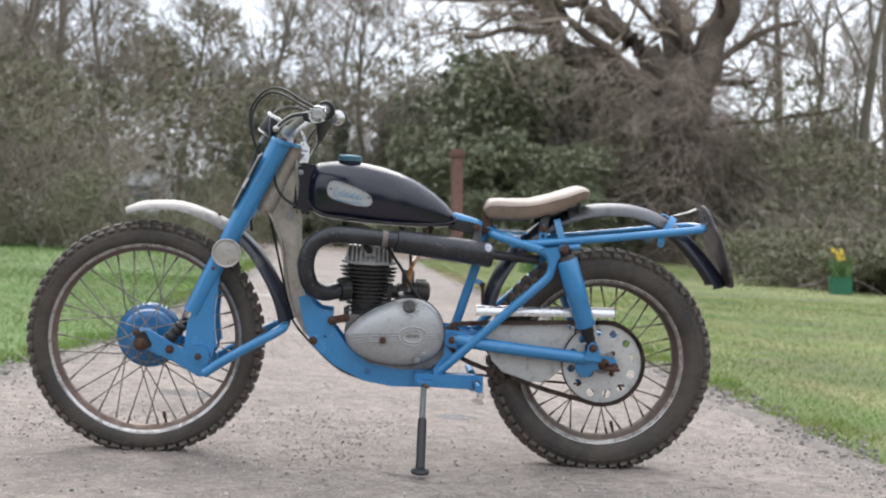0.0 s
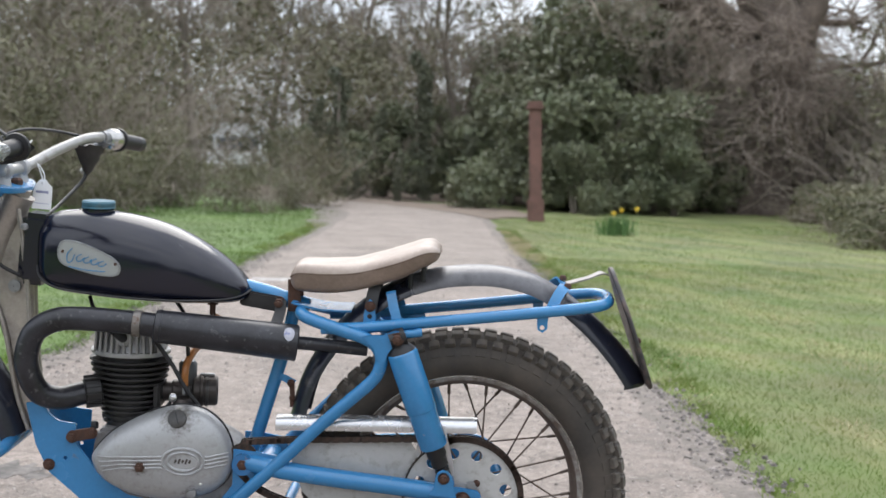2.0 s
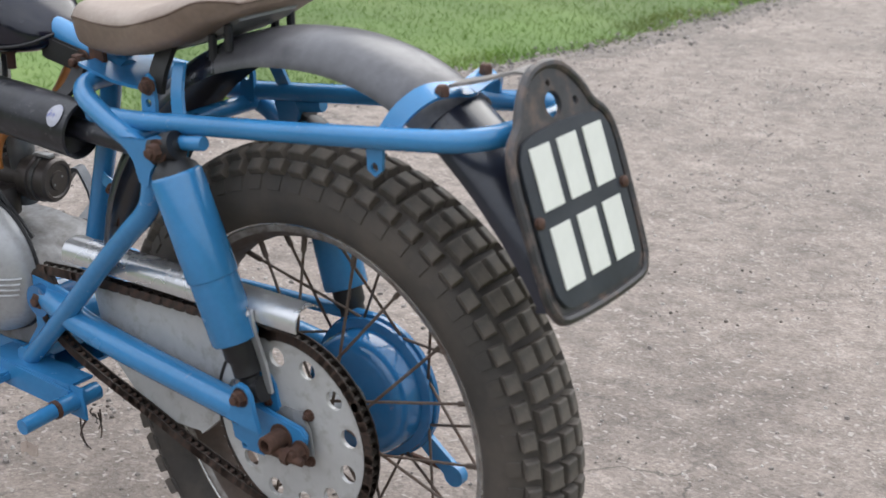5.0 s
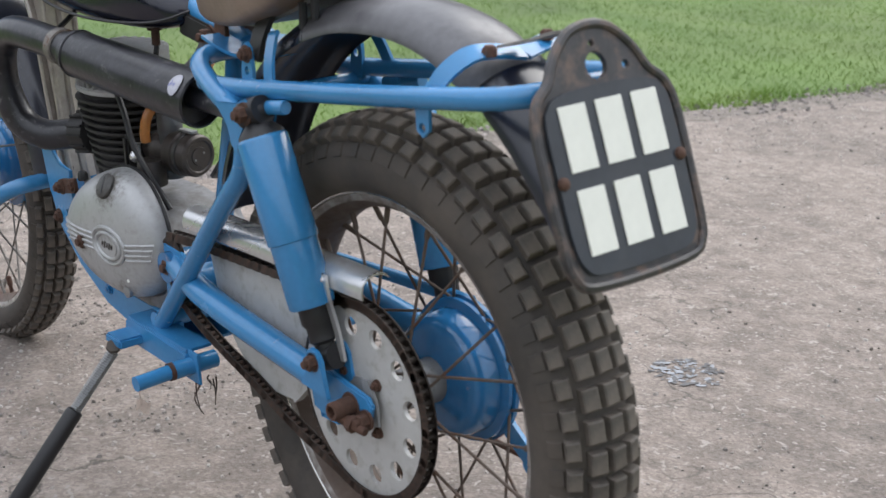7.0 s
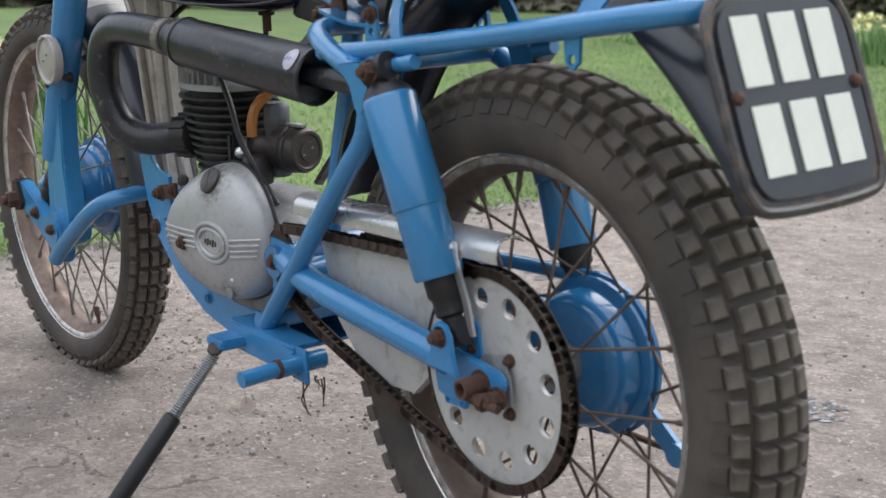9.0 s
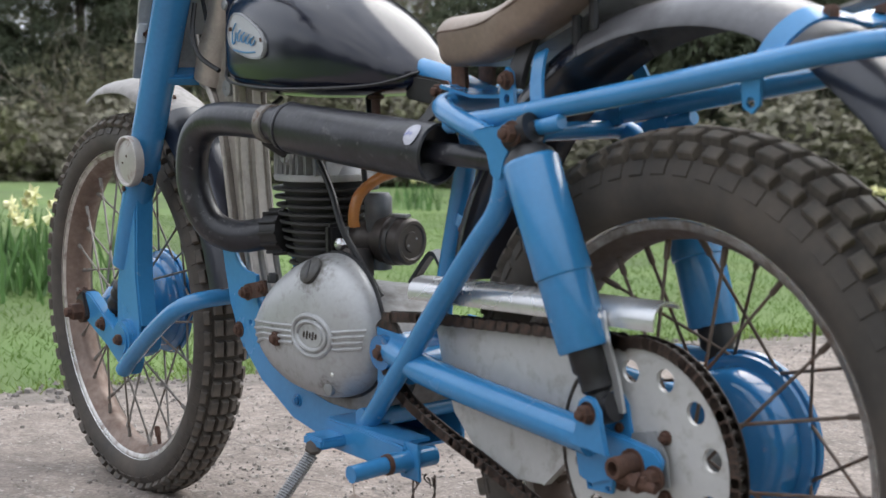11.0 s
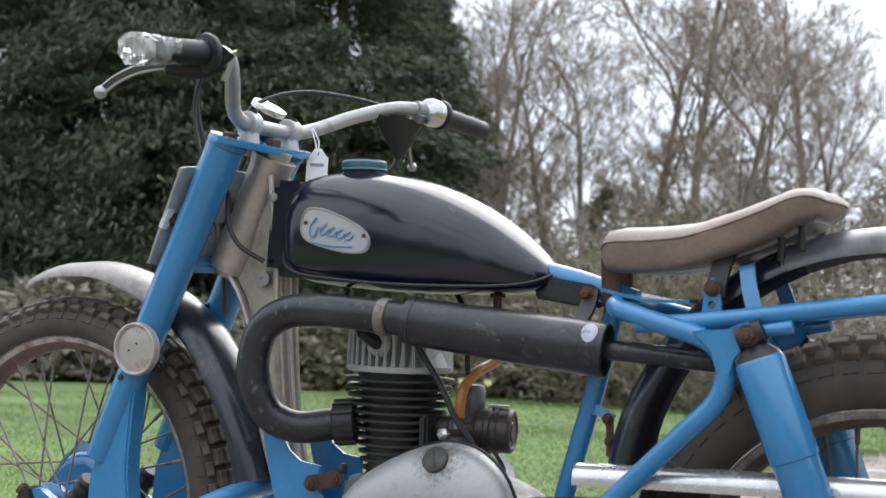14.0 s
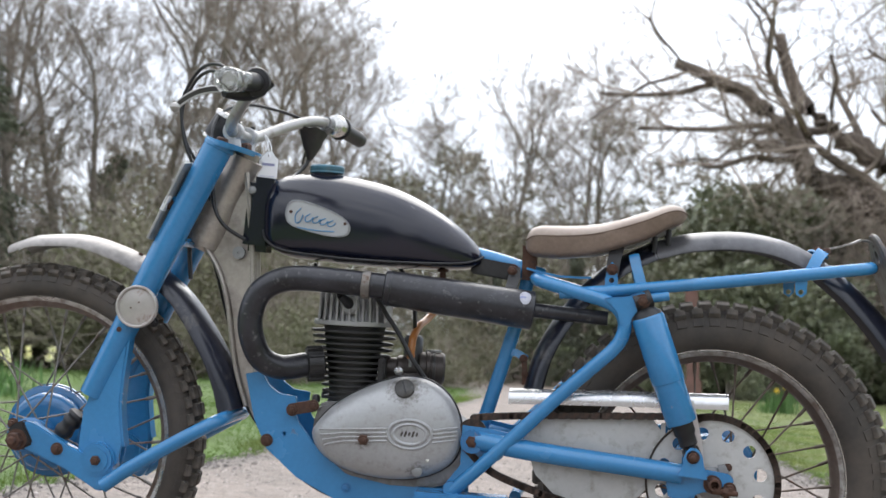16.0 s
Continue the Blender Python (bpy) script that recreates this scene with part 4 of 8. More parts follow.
for sc, y in PR:
    verts += [(CX + (x - CX) * sc, y, CZ + (z - CZ) * sc) for x, z in EGG]
ne = len(EGG)
for i in range(len(PR) - 1):
    faces += [(i * ne + k, (i + 1) * ne + k, (i + 1) * ne + (k + 1) % ne, i * ne + (k + 1) % ne) for k in range(ne)]
faces.append(tuple(range((len(PR) - 1) * ne, len(PR) * ne))[::-1])
bm = bmesh.new()
cvs = [bm.verts.new(v) for v in verts]
for f in faces:
    bm.faces.new([cvs[i] for i in f])
bmesh.ops.recalc_face_normals(bm, faces=bm.faces)


def stained(m, spots, colour):
    """Oily dirt spreading in flecks round the given places (x, y, z, reach)."""
    n, l = m.node_tree.nodes, m.node_tree.links
    b = n["Principled BSDF"]
    co, speck = n.new("ShaderNodeTexCoord"), n.new("ShaderNodeTexNoise")
    speck.inputs["Scale"].default_value, speck.inputs["Detail"].default_value, speck.inputs["Roughness"].default_value = 130, 6, 0.7
    l.new(co.outputs["Object"], speck.inputs["Vector"])
    for x, y, z, reach in spots:
        far_, near, both, cut_, mix = n.new("ShaderNodeVectorMath"), n.new("ShaderNodeMapRange"), n.new("ShaderNodeMath"), n.new("ShaderNodeMapRange"), n.new("ShaderNodeMix")
        far_.operation = "DISTANCE"
        far_.inputs[1].default_value = (x, y, z)
        l.new(co.outputs["Object"], far_.inputs[0])
        l.new(far_.outputs["Value"], near.inputs["Value"])
        near.inputs["From Max"].default_value = reach
        near.inputs["To Min"].default_value, near.inputs["To Max"].default_value = 0.55, 0.0
        both.operation = "ADD"
        l.new(near.outputs["Result"], both.inputs[0])
        l.new(speck.outputs["Fac"], both.inputs[1])
        cut_.inputs["From Min"].default_value, cut_.inputs["From Max"].default_value = 0.66, 0.95
        cut_.inputs["To Max"].default_value = 0.8
        l.new(both.outputs[0], cut_.inputs["Value"])
        mix.data_type = "RGBA"
        l.new(cut_.outputs["Result"], mix.inputs["Factor"])
        l.new(b.inputs["Base Color"].links[0].from_socket, mix.inputs["A"])
        mix.inputs["B"].default_value = (*colour, 1)
        l.new(mix.outputs["Result"], b.inputs["Base Color"])
    return m


COVER = stained(material("stained_cover_alloy", (0.375, 0.378, 0.385), 0.4, 0.35, 0.12, 7, 0.08, 150, (0.27, 0.26, 0.245), 0.25, 60, 0.8, soft_patch=0.16), ((0.090, -0.10, 0.482, 0.055), (0.103, -0.11, 0.396, 0.030), (0.018, -0.11, 0.381, 0.028), (0.118, -0.10, 0.325, 0.03)), (0.09, 0.077, 0.06))
cover = part("primary_cover", bm, COVER, bike, "stained egg-shaped alloy primary cover", 50)
part("cover_joint", tube([(CX + (x - CX) * 1.006, -0.060, CZ + (z - CZ) * 1.006) for x, z in EGG[::2]], 0.003, 6, 1, True), BLACK, cover)
for sx, sz in ((0.040, 0.0265), (0.030, 0.0185)):
    part("emblem_ring", tube([(0.103 + sx * math.cos(a), cover_y(0.103 + sx * math.cos(a), 0.396 + sz * math.sin(a)) - 0.0005, 0.396 + sz * math.sin(a)) for a in [k * math.pi / 16 for k in range(32)]], 0.0032, 8, 1, True), ALLOY, cover)
part("emblem_boss", slab([(0.103 + 0.028 * math.cos(k * math.pi / 12), 0.396 + 0.0165 * math.sin(k * math.pi / 12)) for k in range(24)], -0.1150, -0.108, 0.001), ALLOY, cover)
for k in range(5):
    part("emblem_relief", block(0.004, 0.0025, 0.008 + 0.004 * (k % 2), 0.001, pose(0.089 + k * 0.007, -0.1150, 0.3965, 0, 18, 0)), CARB, cover)
for k in range(4):
    z = 0.404 - 0.0075 * k
    for run in (((-0.070 + 0.004 * k, z - 0.011 - 0.002 * k), (-0.045, z - 0.009 - 0.0012 * k), (-0.02, z - 0.006), (0.01, z - 0.004), (0.035, z - 0.002), (0.062, z)), ((0.145, z + 0.001), (0.156, z + 0.002), (0.166, z + 0.004), (0.178, z + 0.005), (0.188 - 0.001 * k, z + 0.006))):
        part("cover_rib", tube([(x, cover_y(x, q) - 0.0004, q) for x, q in run], 0.0024, 6, 3), ALLOY, cover)
bolt(0.018, -0.1095, 0.381, 0.0105, 0.014, cover, name="cover_bolt")
sc = part("slotted_plug", lathe([(0.0185, -0.004), (0.0185, 0.003), (0.016, 0.005), (0.002, 0.0052)], 28), LEVER, cover, "dark slotted filler plug", at=across(0.088, cover_y(0.088, 0.478) + 0.001, 0.478) @ Matrix.Rotation(radians(-32), 4, "X"))
part("plug_slot", block(0.003, 0.026, 0.001, 0, Matrix.Translation((0, 0, 0.0052))), BLACK, sc, at=Matrix.Rotation(radians(20), 4, "Z"))
part("drain_screw", lathe([(0.010, -0.002), (0.010, 0.004), (0.006, 0.006)], 14), ZINC, cover, at=across(0.118, cover_y(0.118, 0.327) + 0.001, 0.327))
part("mud_fleck", lathe([(0.0035, 0), (0.002, 0.002)], 7), CREAM, cover, at=across(0.137, cover_y(0.137, 0.349), 0.349))
cyl = part("cylinder", lathe([(0.045, 0.415), (0.046, 0.44), (0.043, 0.455), (0.050, 0.52), (0.060, 0.585)], 28), IRON, bike, "black finned iron cylinder", at=pose(-0.03, 0, 0) )
for k in range(12):
    z = 0.448 + 0.0116 * k
    w = 0.0505 + 0.0024 * k
    part("fin", slab([(w * 1.08 * math.cos(a * math.pi / 16), w * 0.92 * math.sin(a * math.pi / 16)) for a in range(32)], z - 0.0021, z + 0.0021, 0.0007), IRON, cyl, smooth=40,
               at=Matrix(((1, 0, 0, 0), (0, 0, 1, 0), (0, 1, 0, 0), (0, 0, 0, 1))))
for y in (-0.055, 0.03):
    part("cylinder_nut", lathe([(0.008, 0), (0.008, 0.01), (0.005, 0.014)], 6), BLACK, cyl, at=pose(-0.058, y, 0.44))
HEADM = Matrix(((1, 0, 0, -0.03), (0, 0, 1, 0), (0, 1, 0, 0), (0, 0, 0, 1)))
bm = slab([(0.074 * math.cos(a * math.pi / 18), 0.058 * math.sin(a * math.pi / 18)) for a in range(36)], 0.588, 0.638, 0.003)
for v in bm.verts:
    if v.co.y > 0.61:
        v.co.x, v.co.z = v.co.x * 0.80, v.co.z * 0.74
head = part("cylinder_head", bm, ALLOY, bike, "grey alloy cylinder head with vertical fins", 40, at=HEADM)
for k in range(11):
    x = -0.092 + 0.0125 * k
    part("head_fin", block(0.0042, 2 * 0.067 * math.sqrt(max(0.1, 1 - ((x + 0.03) / 0.080) ** 2)), 0.056, 0.0015, pose(x, 0, 0.622, 0, -0.6 * (k - 5), 0)), ALLOY, head, at=HEADM.inverted())
part("head_rim", slab([(0.080 * math.cos(a * math.pi / 18), 0.069 * math.sin(a * math.pi / 18)) for a in range(36)], 0.587, 0.596, 0.002), ALLOY, head, smooth=40)
part("plug_boot", tube([(-0.03, -0.052, 0.625), (-0.034, -0.068, 0.632), (-0.045, -0.088, 0.645)], lambda t: 0.013 - 0.006 * t, 12), BLACK, head, "black spark plug boot", at=head.matrix_basis.inverted())
part("plug_recess", lathe([(0.02, 0), (0.016, 0.004)], 16), ZINC, head, at=head.matrix_basis.inverted() @ across(-0.03, -0.062, 0.628))
part("ht_lead", tube([(-0.045, -0.088, 0.645), (-0.07, -0.085, 0.668), (-0.095, -0.05, 0.685), (-0.11, -0.02, 0.70)], 0.004, 8), BLACK, bike)
# carburettor
part("carburettor", lathe([(0.016, 0), (0.02, 0.004), (0.02, 0.03), (0.024, 0.034), (0.024, 0.05), (0.02, 0.055), (0.02, 0.07)], 24), CARB, bike, "oily bronze carburettor", at=along((0.025, 0.004, 0.507), (0.092, 0.010, 0.511)))
part("carb_body", lathe([(0.017, -0.035), (0.017, 0.03), (0.0185, 0.032), (0.0185, 0.062), (0.014, 0.068)], 20), DULL_ZINC, bike, at=pose(0.085, 0.009, 0.505))
part("float_bowl", lathe([(0.012, -0.05), (0.021, -0.046), (0.021, -0.012), (0.018, -0.008)], 22), CARB, bike, at=pose(0.083, -0.024, 0.51))
flt = part("air_filter", lathe([(0.026, 0), (0.031, 0.003), (0.031, 0.014), (0.0335, 0.016), (0.0335, 0.022), (0.031, 0.024), (0.031, 0.048), (0.028, 0.052), (0.024, 0.052), (0.022, 0.050), (0.014, 0.050), (0.013, 0.052), (0.002, 0.052)], 32), CARB, bike, "round bronze air filter", 35,
           at=along((0.094, 0.010, 0.511), (0.150, 0.022, 0.510)))
part("filter_band", lathe([(0.0318, 0.027), (0.0326, 0.0275), (0.0326, 0.0325), (0.0318, 0.033)], 32), LEVER, flt, "dark strap round the filter", 40)
for k in (-1, 1):
    part("filter_screw", lathe([(0.0018, 0.051), (0.0018, 0.0525)], 8), ZINC, flt, at=Matrix.Translation((0.008 * k, 0.004 * k, 0)))
part("filter_clip", block(0.012, 0.004, 0.03, 0.001, Matrix.Translation((0, 0.034, 0.03))), ZINC, flt)
part("carb_hex", lathe([(0.009, 0), (0.009, 0.008), (0.004, 0.012)], 6), BRIGHT, bike, at=across(0.066, -0.036, 0.506))
part("inlet_flange", block(0.014, 0.06, 0.05, 0.004, pose(0.032, -0.01, 0.505)), IRON, bike)
part("tickler", lathe([(0.003, 0), (0.003, 0.014), (0.005, 0.016)], 8), ZINC, bike, at=pose(0.088, -0.045, 0.515))
part("fuel_hose", tube([(0.135, 0.065, 0.66), (0.118, 0.052, 0.622), (0.105, 0.028, 0.603), (0.096, 0.0, 0.592), (0.089, -0.024, 0.572), (0.087, -0.032, 0.548), (0.087, -0.032, 0.53)], 0.0075, 10), PETROL, bike, "amber fuel hose")
part("throttle_cable", tube([(0.09, -0.012, 0.575), (0.088, -0.015, 0.61), (0.082, 0.0, 0.66), (0.05, 0.02, 0.70)], 0.004, 8), BLACK, bike)
cable([(0.018, -0.055, 0.645), (0.037, -0.052, 0.615), (0.066, -0.052, 0.575), (0.092, -0.055, 0.532), (0.118, -0.05, 0.496), (0.136, -0.042, 0.468), (0.152, -0.036, 0.445)], 0.0046)
# gearbox top
gb = part("gearbox", slab(round_outline([(0.05, 0.40), (0.06, 0.424), (0.11, 0.432), (0.140, 0.426), (0.156, 0.408), (0.20, 0.398), (0.225, 0.375), (0.225, 0.34), (0.18, 0.30), (0.10, 0.33)], 3), -0.045, 0.085, 0.008), DULL_ALLOY, bike, "dull stained alloy gearbox", 35)
for x, y in ((0.118, -0.012), (0.138, -0.026)):
    part("gearbox_plug", lathe([(0.009, 0), (0.009, 0.005), (0.006, 0.008)], 10), LEVER, gb, at=pose(x, y, 0.428))
part("clutch_arm", strap([(0.010, 0.118, 0.432), (0.036, 0.130, 0.472), (0.047, 0.132, 0.479), (0.059, 0.131, 0.473), (0.090, 0.122, 0.440), (0.108, 0.084, 0.425)], 0.014, 0.007, (0, 1, 0.2), 3), DULL_ZINC, gb, "grey cast clutch arm", 40)
part("pivot_tube", lathe([(0.012, -0.076), (0.0215, -0.074), (0.0215, 0.074), (0.012, 0.076)], 28), BLUE, bike, "glossy blue cross tube between the swinging arms", 40, at=across(0.256, 0.004, 0.372))
part("gearbox_sprocket", lathe([(0.028, -0.003), (0.028, 0.003)], 24), CHAIN, bike, at=across(0.215, -0.070, 0.40))

# -- exhaust --
port = part("exhaust_nut", lathe([(0.022, -0.018), (0.030, -0.014), (0.030, 0.014), (0.022, 0.018)], 24), IRON, bike, "finned black exhaust nut", at=along((-0.098, -0.036, 0.511), (-0.12, -0.045, 0.509)))
for k in range(12):
    part("nut_fin", block(0.006, 0.004, 0.03, 0.001, Matrix.Rotation(k * math.pi / 6, 4, "Z") @ Matrix.Translation((0.031, 0, 0))), IRON, port)
pipe = part("exhaust_pipe", tube([(-0.085, -0.03, 0.513), (-0.115, -0.045, 0.508), (-0.155, -0.076, 0.503), (-0.188, -0.098, 0.520), (-0.205, -0.110, 0.56), (-0.207, -0.115, 0.60), (-0.190, -0.116, 0.644), (-0.150, -0.116, 0.668), (-0.10, -0.115, 0.673),
                                  (-0.03, -0.110, 0.670), (0.05, -0.105, 0.664)], 0.0235, 20), PIPE, bike, "matt black exhaust pipe, chipped and dusty")
part("pipe_clamp", lathe([(0.0245, -0.008), (0.0262, -0.007), (0.0262, 0.007), (0.0245, 0.008)], 24), SPOKE_BRIGHT, pipe, at=along((0.008, -0.108, 0.667), (0.05, -0.105, 0.664)))
sil = part("silencer", lathe([(0.026, 0), (0.0315, 0.002), (0.0325, 0.008), (0.0345, 0.13), (0.036, 0.270), (0.0365, 0.279), (0.034, 0.281), (0.032, 0.268), (0.014, 0.262)], 32), PIPE, bike, "matt black cylindrical silencer", 40, at=along((0.040, -0.105, 0.6635), (0.311, -0.064, 0.634)))
part("seam_ring", lathe([(0.0335, -0.002), (0.0343, 0), (0.0335, 0.002)], 32), PIPE, sil, at=Matrix.Translation((0, 0, 0.012)))
part("tail_pipe", tube([(0.29, -0.067, 0.636), (0.36, -0.058, 0.632), (0.42, -0.056, 0.628), (0.455, -0.056, 0.626)], 0.0135, 14), PIPE, bike, "thin black tail pipe")
toward = sil.matrix_basis.to_3x3().inverted() @ Vector((0.12, -0.78, 0.62))
a0 = math.atan2(toward.y, toward.x)
def on_silencer(u, v):
    """A spot on the silencer's skin: u along it, v round it, in metres."""
    r = 0.0352 + (u - 0.13) * 0.0113
    return (r + 0.0006) * math.cos(a0 + v / r), (r + 0.0006) * math.sin(a0 + v / r), u


sv = [on_silencer(0.261 + f * 0.0105 * math.cos(k * math.pi / 10), f * 0.015 * math.sin(k * math.pi / 10)) for f in (0.02, 0.4, 0.75, 1.0) for k in range(20)]
part("sticker", (sv, [(q * 20 + k, q * 20 + (k + 1) % 20, q * 20 + 20 + (k + 1) % 20, q * 20 + 20 + k) for q in range(3) for k in range(20)]), STICKER, sil, "small silver and blue oval sticker", 60)
part("silencer_bracket", strap([(0.276, -0.026, 0.712), (0.276, -0.034, 0.692), (0.272, -0.050, 0.672), (0.268, -0.066, 0.666)], 0.022, 0.005, (1, 0, 0), 3), IRON, bike)
part("tank_stud", lathe([(0.006, 0), (0.006, 0.02), (0.011, 0.021), (0.011, 0.03)], 10), RUSTY, bike, at=pose(0.14, -0.03, 0.677))

# -- rear frame --
part("top_frame_rail", tube([(0.17, 0, 0.738), (0.205, 0, 0.731), (0.25, 0, 0.721), (0.30, 0, 0.706), (0.33, 0, 0.697)], 0.0165, 16), BLUE, bike, "blue pressed top rail")
for y in (-0.019, 0.019):
    part("frame_lug", block(0.085, 0.007, 0.032, 0.003, pose(0.236, y, 0.708, 0, 8, 0)), IRON, bike)
    bolt(0.272, y * 1.12, 0.706, 0.010, 0.018, side=-1 if y < 0 else 1)
for s in (-1, 1):
    part("subframe_tube", tube([(0.318, 0.0, 0.694), (0.319, 0.04 * s, 0.694), (0.328, 0.066 * s, 0.690), (0.354, 0.083 * s, 0.683), (0.41, 0.098 * s, 0.669), (0.448, 0.104 * s, 0.659), (0.474, 0.107 * s, 0.645), (0.486, 0.108 * s, 0.62), (0.481, 0.108 * s, 0.592), (0.466, 0.107 * s, 0.570),
                                (0.441, 0.106 * s, 0.546), (0.37, 0.099 * s, 0.478), (0.296, 0.092 * s, 0.403), (0.22, 0.084 * s, 0.328), (0.183, 0.079 * s, 0.293)], 0.0128, 16), BLUE, bike, "blue tubular subframe")
    part("shock_gusset", slab([(0.446, 0.664), (0.468, 0.668), (0.492, 0.670), (0.512, 0.679), (0.524, 0.677), (0.531, 0.667), (0.529, 0.655), (0.520, 0.648), (0.508, 0.643), (0.500, 0.632), (0.495, 0.614), (0.486, 0.611), (0.477, 0.618), (0.470, 0.640)], 0.118 * s - 0.003, 0.121 * s + 0.003, 0.0015), BLUE, bike, smooth=30)
    part("shock_gusset", slab([(0.49, 0.668), (0.525, 0.678), (0.534, 0.662), (0.527, 0.646), (0.500, 0.64)], 0.092 * s - 0.003, 0.092 * s + 0.003, 0.0015), BLUE, bike, smooth=30)
    bolt(0.516, 0.124 * s, 0.662, 0.010, 0.015, side=s)
    # damper
    a, b = Vector((0.516, 0.110 * s, 0.662)), Vector((0.618, 0.093 * s, 0.387))
    L = (b - a).length
    sh = part("rear_damper", lathe([(0.012, 0.022), (0.0275, 0.028), (0.0302, 0.032), (0.0304, 0.150), (0.0300, 0.1525), (0.0282, 0.1535), (0.0282, 0.228), (0.0265, 0.231)], 32), BLUE, bike, "blue shrouded rear damper", 35, at=along(a, b))
    part("rubber_cap", lathe([(0.014, 0.012), (0.026, 0.024), (0.029, 0.032)], 28), BLACK, sh)
    part("lower_body", lathe([(0.019, 0.220), (0.0195, 0.250), (0.016, 0.255), (0.0165, 0.272), (0.012, 0.276), (0.012, L)], 24), BLACK, sh, "black lower damper body")
    part("eye", lathe([(0.017, -0.016), (0.017, 0.016)], 18), BLACK, sh, at=Matrix.Rotation(radians(90), 4, "X"))
    part("eye", lathe([(0.015, -0.014), (0.015, 0.014)], 18), BLACK, sh, at=Matrix.Translation((0, 0, L)) @ Matrix.Rotation(radians(90), 4, "X"))
    for k in (-0.020, 0.020):
        part("damper_lug", slab([(0.590, 0.352), (0.645, 0.348), (0.638, 0.372), (0.634, 0.392), (0.626, 0.402), (0.614, 0.404), (0.605, 0.397), (0.601, 0.384), (0.600, 0.368)], 0.093 * s + k - 0.003, 0.093 * s + k + 0.003, 0.001), BLUE, bike, smooth=30)
    bolt(0.618, 0.1155 * s, 0.387, 0.009, 0.014, side=s)
    arm = part("swinging_arm", tube([(0.218, 0.068 * s, 0.389), (0.30, 0.083 * s, 0.379), (0.40, 0.089 * s, 0.370), (0.52, 0.090 * s, 0.360), (0.60, 0.090 * s, 0.353)], 0.0185, 16), BLUE, bike, "blue tubular swinging arm")
    part("arm_end", slab([(0.575, 0.372), (0.62, 0.366), (0.685, 0.358), (0.694, 0.348), (0.688, 0.326), (0.64, 0.322), (0.60, 0.305), (0.578, 0.31), (0.572, 0.34)], 0.087 * s - 0.004, 0.087 * s + 0.004, 0.002), BLUE, arm, smooth=30)
    bolt(0.656, 0.092 * s, 0.338, 0.0125, 0.016, arm, name="spindle_nut", side=s)
    bolt(0.686, 0.093 * s, 0.331, 0.0095, 0.016, arm, side=s)
    part("spindle_end", lathe([(0.0112, 0), (0.0112, 0.029), (0.0104, 0.031), (0.0072, 0.031), (0.0070, 0.016)], 18), RUSTY, arm, "hollow rusty spindle end", at=across(0.658, 0.090 * s, 0.340) if s < 0 else across(0.658, 0.090, 0.340) @ Matrix.Rotation(math.pi, 4, "X"))
    part("chain_adjuster", tube([(0.655, 0.107 * s, 0.331), (0.672, 0.106 * s, 0.328), (0.700, 0.104 * s, 0.325)], lambda t: 0.0085 - 0.0038 * t, 12), RUSTY, arm, "rusty chain adjuster")
    part("adjuster_nut", lathe([(0.0102, 0), (0.0102, 0.009)], 6), RUSTY, arm, at=along((0.673, 0.106 * s, 0.328), (0.70, 0.104 * s, 0.325)))
    part("adjuster_plate", slab([(0.664, 0.372), (0.677, 0.374), (0.692, 0.352), (0.696, 0.322), (0.684, 0.318), (0.672, 0.335)], 0.080 * s - 0.002, 0.080 * s + 0.002, 0.0008), ZINC, arm, smooth=30)
    part("arm_foot", slab([(0.584, 0.316), (0.626, 0.316), (0.624, 0.300), (0.588, 0.298)], 0.085 * s - 0.003, 0.085 * s + 0.003, 0.001, holes=((0.593, 0.304, 0.0028), (0.619, 0.305, 0.0028))), BLUE, arm, smooth=30)
    part("pivot_plate", slab([(0.196, 0.415), (0.24, 0.412), (0.285, 0.405), (0.255, 0.36), (0.20, 0.30), (0.172, 0.285), (0.165, 0.30), (0.195, 0.34)], 0.072 * s - 0.003, 0.072 * s + 0.003, 0.001), BLUE, bike, smooth=30)
    bolt(0.216, 0.076 * s, 0.386, 0.0115, 0.016, side=s)
    # seat brackets
    part("seat_strut", strap([(0.459, 0.070 * s, 0.708), (0.462, 0.064 * s, 0.735), (0.470, 0.05 * s, 0.772)], 0.024, 0.007, (1, 0, 0), 2), IRON, bike)
    part("seat_lug", slab([(0.446, 0.664), (0.470, 0.666), (0.470, 0.70), (0.466, 0.725), (0.458, 0.731), (0.451, 0.722), (0.447, 0.70)], 0.079 * s - 0.0025, 0.079 * s + 0.0025, 0, holes=((0.4585, 0.697, 0.005),)), BLUE, bike, smooth=20)
    bolt(0.459, 0.082 * s, 0.717, 0.008, 0.010, side=s)
    part("front_seat_strut", strap([(0.303, 0.020 * s, 0.690), (0.302, 0.022 * s, 0.755)], 0.026, 0.006, (1, 0, 0), 1), RUSTY, bike)
    # mudguard straps
    part("guard_strap", strap([(0.514, 0.086 * s, 0.690), (0.506, 0.080 * s, 0.714), (0.499, 0.069 * s, 0.740), (0.498, 0.064 * s, 0.746)], 0.019, 0.004, (1, 0, 0.3), 4), BLUE, bike)
    part("rack_strap", strap([(0.812, 0.090 * s, 0.728), (0.824, 0.078 * s, 0.752), (0.838, 0.052 * s, 0.768), (0.846, 0.0, 0.762)], 0.021, 0.004, (1, 0, -0.5), 4), BLUE, bike)
